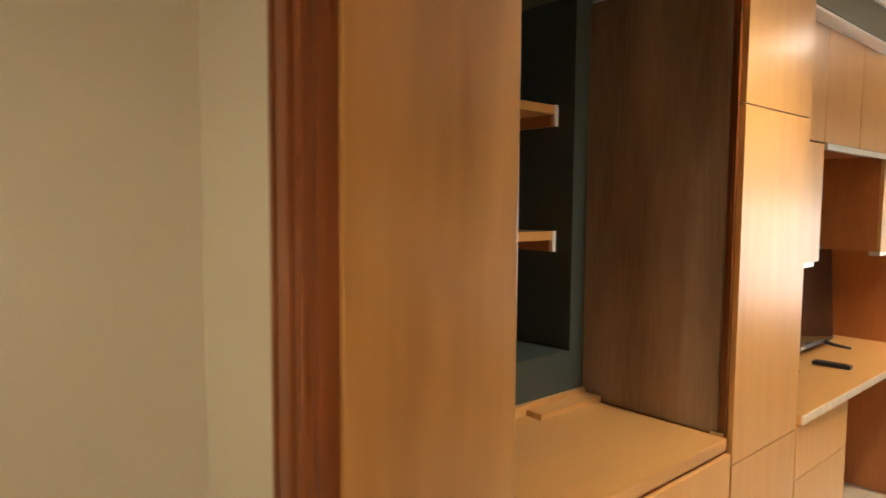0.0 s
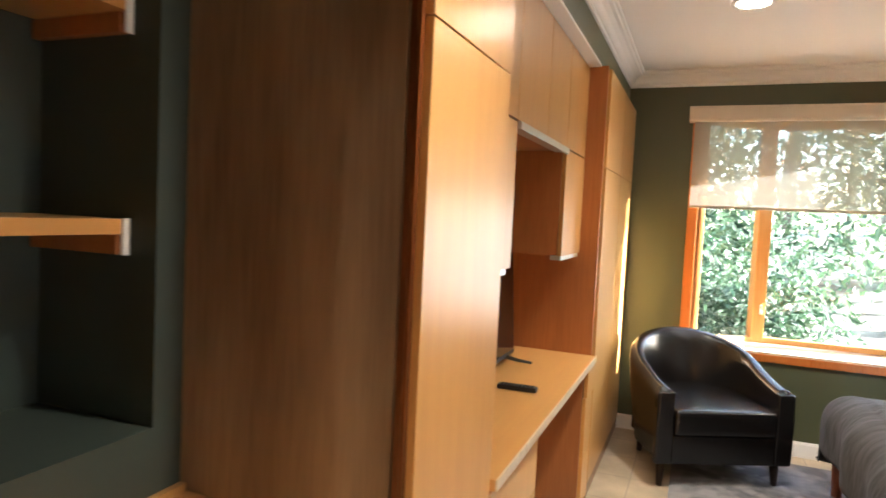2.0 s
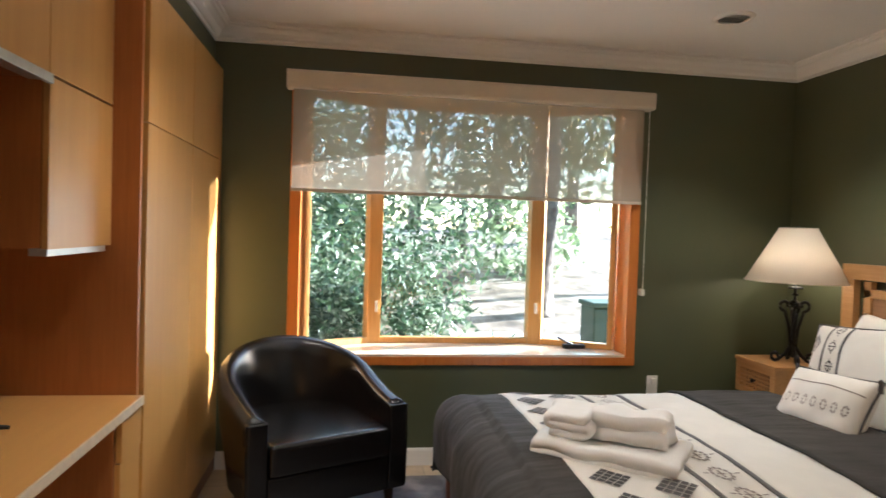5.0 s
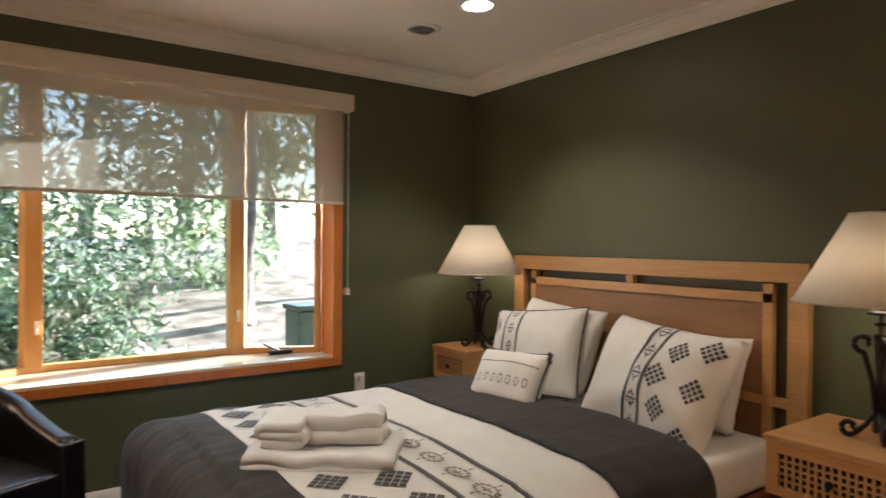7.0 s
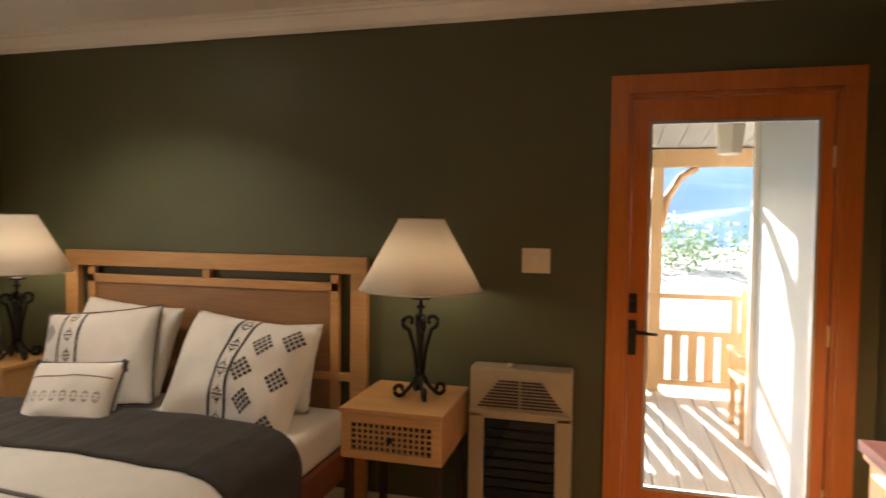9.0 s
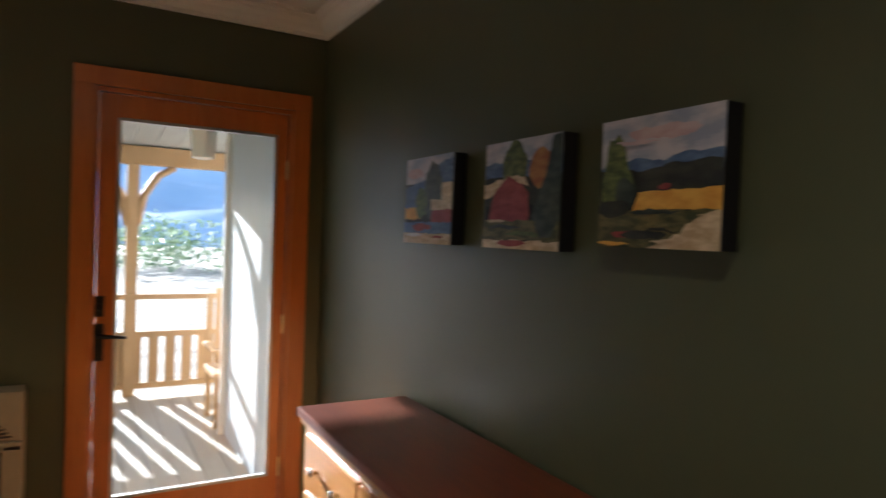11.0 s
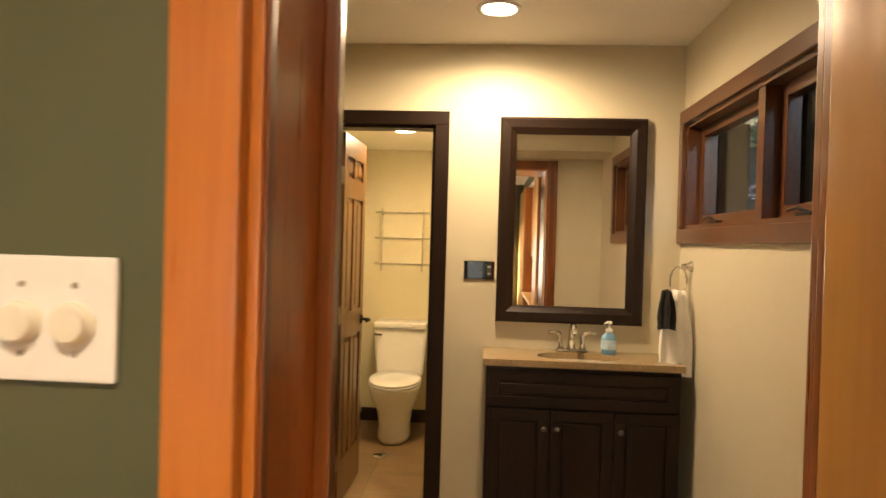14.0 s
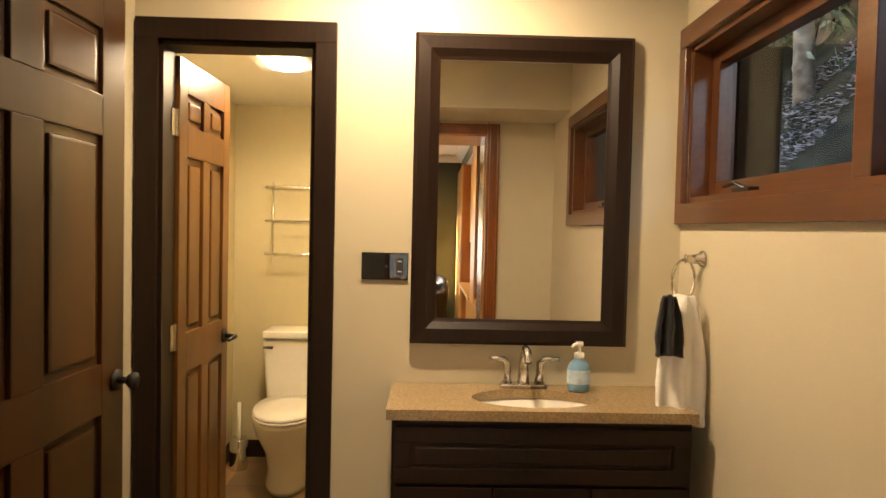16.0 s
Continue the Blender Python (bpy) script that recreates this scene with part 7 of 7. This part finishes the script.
leaves("fallen_leaves", 7000, litter_place, 0.055, LITTER, "pale fallen leaves on the hillside", 13, 0.8)
hillb = [(br.uniform(-7, -3.5), br.uniform(-8, 0), br.uniform(2.0, 4.5), br.uniform(0.4, 0.8), br.uniform(0.4, 0.8)) for _ in range(14)]
# leaf canopy without trunks, added to block the sky over the hillside
crown = [(br.uniform(-9, -2.6), br.uniform(-13, 2), br.uniform(6.2, 9.5), br.uniform(0.9, 1.6), br.uniform(0.5, 0.9)) for _ in range(60)]
leaves("shading_canopy_leaves", 26000, bush_place(crown), 0.17, LEAF, "dark leaf canopy added to shade the hillside", 16)
woods = []
for _ in range(70):
    wx, wy = br.uniform(-14, -3.4), br.uniform(-28, -9.5)
    woods.append((wx, wy, west_height(wx, wy) + br.uniform(0.3, 2.2), br.uniform(0.8, 1.5), br.uniform(0.7, 1.4)))
leaves("woodland_foliage", 30000, bush_place(woods), 0.15, LEAF, "dark woodland undergrowth up the hillside", 17)
leaves("hillside_shrubs", 4000, bush_place(hillb), 0.07, LEAF, "dark green shrubs on the hillside", 14)


def tree(x, y, z, h, r, lean_, seed):
    rnd = random.Random(seed)
    t = thing("tree", "bare grey-trunked tree with thin branches", "tree", "garden trees", at=(x, y, z))
    bm = bmesh.new()
    pts = [Vector((x + lean_ * (k / 6) ** 1.5 * h * 0.1 + rnd.gauss(0, 0.03), y + rnd.gauss(0, 0.03), z + h * k / 6)) for k in range(7)]
    add_tube(bm, pts, [r * (1 - 0.75 * k / 6) for k in range(7)], 10)
    part("trunk", bm, BARK, t, smooth=True)
    bm = bmesh.new()
    for k in range(14):
        f = rnd.uniform(0.3, 0.98)
        p = pts[0].lerp(pts[-1], f)
        d = Vector((rnd.gauss(0, 1), rnd.gauss(0, 1), rnd.uniform(0.5, 1.4))).normalized()
        ln = h * rnd.uniform(0.12, 0.28)
        mid = p + d * ln * 0.5 + Vector((0, 0, ln * 0.06))
        add_tube(bm, [p, mid, p + d * ln + Vector((0, 0, ln * 0.2))], [r * 0.3 * (1.1 - f), r * 0.18 * (1.1 - f), 0.004], 5)
        for _ in range(3):
            d2 = (d + Vector((rnd.gauss(0, 0.7), rnd.gauss(0, 0.7), rnd.gauss(0, 0.5)))).normalized()
            add_tube(bm, [mid, mid + d2 * ln * 0.5], [r * 0.1 * (1.1 - f), 0.003], 4)
    part("branches", bm, BARK, t)


for i, (x, y, h, r) in enumerate(((2.9, 9.5, 9, 0.16), (3.6, 12, 10, 0.2), (4.6, 15, 11, 0.2), (5.2, 11, 9, 0.12), (3.9, 17, 12, 0.22), (6.4, 18, 12, 0.2), (1.9, 18, 11, 0.2), (2.5, 13.5, 9, 0.09))):
    tree(x, y, garden_height(x, y) - 0.05, h, r, (-1) ** i * 0.6, 20 + i)
for i, (x, y) in enumerate(((-4.2, -4.6), (-5.4, -3.1), (-6.5, -6.2), (-5.0, -1.6), (-7.5, -4.0), (-4.6, -8.2), (-6.0, -10.0), (-5.2, -6.4))):
    tree(x, y, west_height(x, y) - 0.1, 8, 0.13, 0.3, 40 + i)
bin_ = thing("utility_box", "green garden utility box standing outside the window", "box", at=(2.55, 6.6, -0.42))
part("body", bx(2.45, 2.8, 6.4, 6.75, -0.32, 0.72, 0.03, 3), BINGREEN, bin_)
part("lid", bx(2.43, 2.82, 6.38, 6.77, 0.722, 0.77, 0.02, 3), BINGREEN, bin_)
lg = thing("log", "weathered fallen log beside the garden path", "log", at=(1.5, 7.9, 0))
bm = bmesh.new()
add_tube(bm, [(0.9, 7.75, garden_height(0.9, 7.75) + 0.07), (1.6, 7.6, garden_height(1.6, 7.6) + 0.09), (2.6, 7.9, garden_height(2.6, 7.9) + 0.06)], [0.1, 0.09, 0.06], 12)
part("trunk", bm, BARK, lg, smooth=True)

# ---- unseen house roof above the ceilings, added to shade the hillside ----
def shade_roof_slope(name, pts):
    bm = bmesh.new()
    lo = [bm.verts.new(p) for p in pts]
    hi = [bm.verts.new(v_.co + Vector((0, 0, 0.12))) for v_ in lo]
    bm.faces.new(lo[::-1])
    bm.faces.new(hi)
    for k in range(4):
        bm.faces.new((lo[k], lo[(k + 1) % 4], hi[(k + 1) % 4], hi[k]))
    tagged(finish(name, bm, GREYBOARD), "unseen roof slope added to shade the hillside", "roof", kind="structure")


shade_roof_slope("roof_west", ((-1.75, -12, 2.75), (1.1, -12, 6.9), (1.1, 4.72, 6.9), (-1.75, 4.72, 2.75)))
shade_roof_slope("roof_east", ((5.1, -12, 2.75), (1.1, -12, 6.9), (1.1, -0.45, 6.9), (5.1, -0.45, 2.75)))
shade_roof_slope("roof_east_front", ((3.14, -0.44, 2.75), (1.1, -0.44, 6.9), (1.1, 4.72, 6.9), (3.14, 4.72, 2.75)))

# ---- covered porch outside the glazed door ----
PX1, PY0, PY1 = 6.3, -2.2, 3.2
deck = thing("porch_deck", "sunlit weathered wooden porch deck boards", "deck", kind="structure", at=(4.7, 0.5, -0.1))
for i in range(36):
    y = PY0 + i * 0.15
    part("plank", bx(3.135, PX1, y, y + 0.143, -0.1, -0.06, 0.003), DECK, deck)
part("joists", boxes((3.2, 3.26, PY0, PY1, -0.41, -0.101), (6.2, 6.26, PY0, PY1, -0.41, -0.101)), DECK, deck)
roof = thing("porch_roof", "grey board porch ceiling with beams", "roof", kind="structure", at=(4.7, 0.5, 2.3))


def porch_z(x):
    return 2.42 - 0.085 * (x - 3.13)


for i in range(30):
    y = PY0 + i * 0.18
    bm = bmesh.new()
    a, b = 3.135, PX1 + 0.25
    lo = [bm.verts.new(p) for p in ((a, y, porch_z(a)), (b, y, porch_z(b)), (b, y + 0.174, porch_z(b)), (a, y + 0.174, porch_z(a)))]
    hi = [bm.verts.new(v_.co + Vector((0, 0, 0.03))) for v_ in lo]
    bm.faces.new(lo[::-1]); bm.faces.new(hi)
    for k in range(4):
        bm.faces.new((lo[k], lo[(k + 1) % 4], hi[(k + 1) % 4], hi[k]))
    part("board", bm, GREYBOARD, roof)
part("eave_beam", bx(PX1 - 0.18, PX1 - 0.06, PY0, PY1, porch_z(PX1) - 0.16, porch_z(PX1) + 0.0, 0.004), PORCHWOOD, roof)
part("hatch", boxes((4.3, 4.36, 0.35, 0.85, porch_z(4.3) - 0.04, porch_z(4.36) - 0.012), (4.75, 4.81, 0.35, 0.85, porch_z(4.81) - 0.04, porch_z(4.75) - 0.012), (4.36, 4.75, 0.35, 0.40, porch_z(4.5) - 0.05, porch_z(4.5) - 0.02), (4.36, 4.75, 0.8, 0.85, porch_z(4.5) - 0.05, porch_z(4.5) - 0.02)), PORCHWOOD, roof)
part("hatch_panel", bx(4.36, 4.75, 0.4, 0.8, porch_z(4.75) - 0.012, porch_z(4.75) - 0.004), BLACK, roof)
for y in (0.66, 2.9, -1.9):
    po = thing("porch_post", "wooden porch post with curved braces", "post", "porch posts", at=(6.17, y, -0.06))
    part("post", bx(6.12, 6.22, y - 0.05, y + 0.05, -0.06, porch_z(6.3) - 0.16, 0.006), PORCHWOOD, po)
    for s in (-1, 1):
        bm = bmesh.new()
        add_tube(bm, [(6.17, y + s * 0.04, 1.45), (6.17, y + s * 0.09, 1.72), (6.17, y + s * 0.2, 1.9), (6.17, y + s * 0.34, 1.985)], [0.03, 0.035, 0.035, 0.03], 8)
        part("brace", bm, PORCHWOOD, po, smooth=True)
rl = thing("porch_railing", "wooden porch railing with square balusters", "railing", at=(6.17, 0.5, -0.06))
part("top_rail", bx(6.1, 6.24, PY0, PY1, 0.80, 0.845, 0.005), PORCHWOOD, rl)
part("mid_rail", bx(6.14, 6.2, PY0, PY1, 0.46, 0.51, 0.004), PORCHWOOD, rl)
part("bottom_rail", bx(6.14, 6.2, PY0, PY1, 0.0, 0.05, 0.004), PORCHWOOD, rl)
for i in range(38):
    y = PY0 + 0.1 + i * 0.14
    part("baluster", bx(6.15, 6.19, y, y + 0.085, 0.051, 0.459, 0.003), PORCHWOOD, rl)
ext = tagged(finish("house_wall_return", boxes((3.135, 4.75, -0.14, 0.10, -0.1, 2.36)), SIDING), "grey-blue painted house wall beside the porch", "wall", kind="structure")
# white board stands in for the sunlit patch on the wall's end
cb = thing("corner_board", "white board for the sunlit end of the house wall", "trim", at=(4.8, 0.05, -0.06))
part("board", bx(4.752, 4.80, -0.16, 0.135, -0.06, 2.27, 0.004), WHITE, cb)
la = thing("porch_lantern", "hanging white metal porch lantern under the porch ceiling", "lantern", at=(4.35, 0.35, 2.1))
part("cage", lathe([(0.03, 0.0), (0.075, 0.01), (0.095, 0.2), (0.06, 0.25), (0.02, 0.29)], (4.35, 0.36, 1.90), 6), WHITEPL, la, "white frosted lantern body")
part("cap", lathe([(0.12, 0.0), (0.06, 0.04), (0.015, 0.07)], (4.35, 0.36, 2.10), 6), NICKELDARK, la)
part("rod", cyl((4.35, 0.36, 2.16), (4.35, 0.36, 2.32), 0.006), NICKELDARK, la)
oc = thing("porch_chair", "wooden porch chair with a rounded slatted back", "chair", at=(5.3, -0.14, -0.06))
for i in range(5):
    part("back_slat", bx(5.30, 5.33, -0.18 + i * 0.07, -0.125 + i * 0.07, 0.36, 0.9 + 0.09 * math.sin(math.pi * (i + 0.5) / 5), 0.01), PORCHWOOD, oc)
part("seat", bx(4.88, 5.33, -0.19, 0.16, 0.32, 0.36, 0.01), PORCHWOOD, oc)
for x, y in ((4.92, -0.16), (4.92, 0.13), (5.29, -0.16), (5.29, 0.13)):
    part("leg", bx(x - 0.02, x + 0.02, y - 0.02, y + 0.02, -0.06, 0.32, 0.004), PORCHWOOD, oc)
part("armrest", bx(4.86, 5.31, 0.12, 0.18, 0.52, 0.545, 0.008), PORCHWOOD, oc)


def ridge(x, y):
    f = min(1.0, max(0.0, (x - 60) / 120))
    return -0.5 + 24 * f * (1 + 0.3 * noise.noise(Vector((x * 0.02, y * 0.012, 7)))) + 1.5 * noise.noise(Vector((x * 0.1, y * 0.1, 2)))


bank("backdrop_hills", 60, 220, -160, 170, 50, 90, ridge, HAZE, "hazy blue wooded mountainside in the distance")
ft = [(br.uniform(24, 40), br.uniform(-16, 18), br.uniform(-0.4, 1.0), br.uniform(1.5, 3.0), br.uniform(0.8, 1.5)) for _ in range(30)]
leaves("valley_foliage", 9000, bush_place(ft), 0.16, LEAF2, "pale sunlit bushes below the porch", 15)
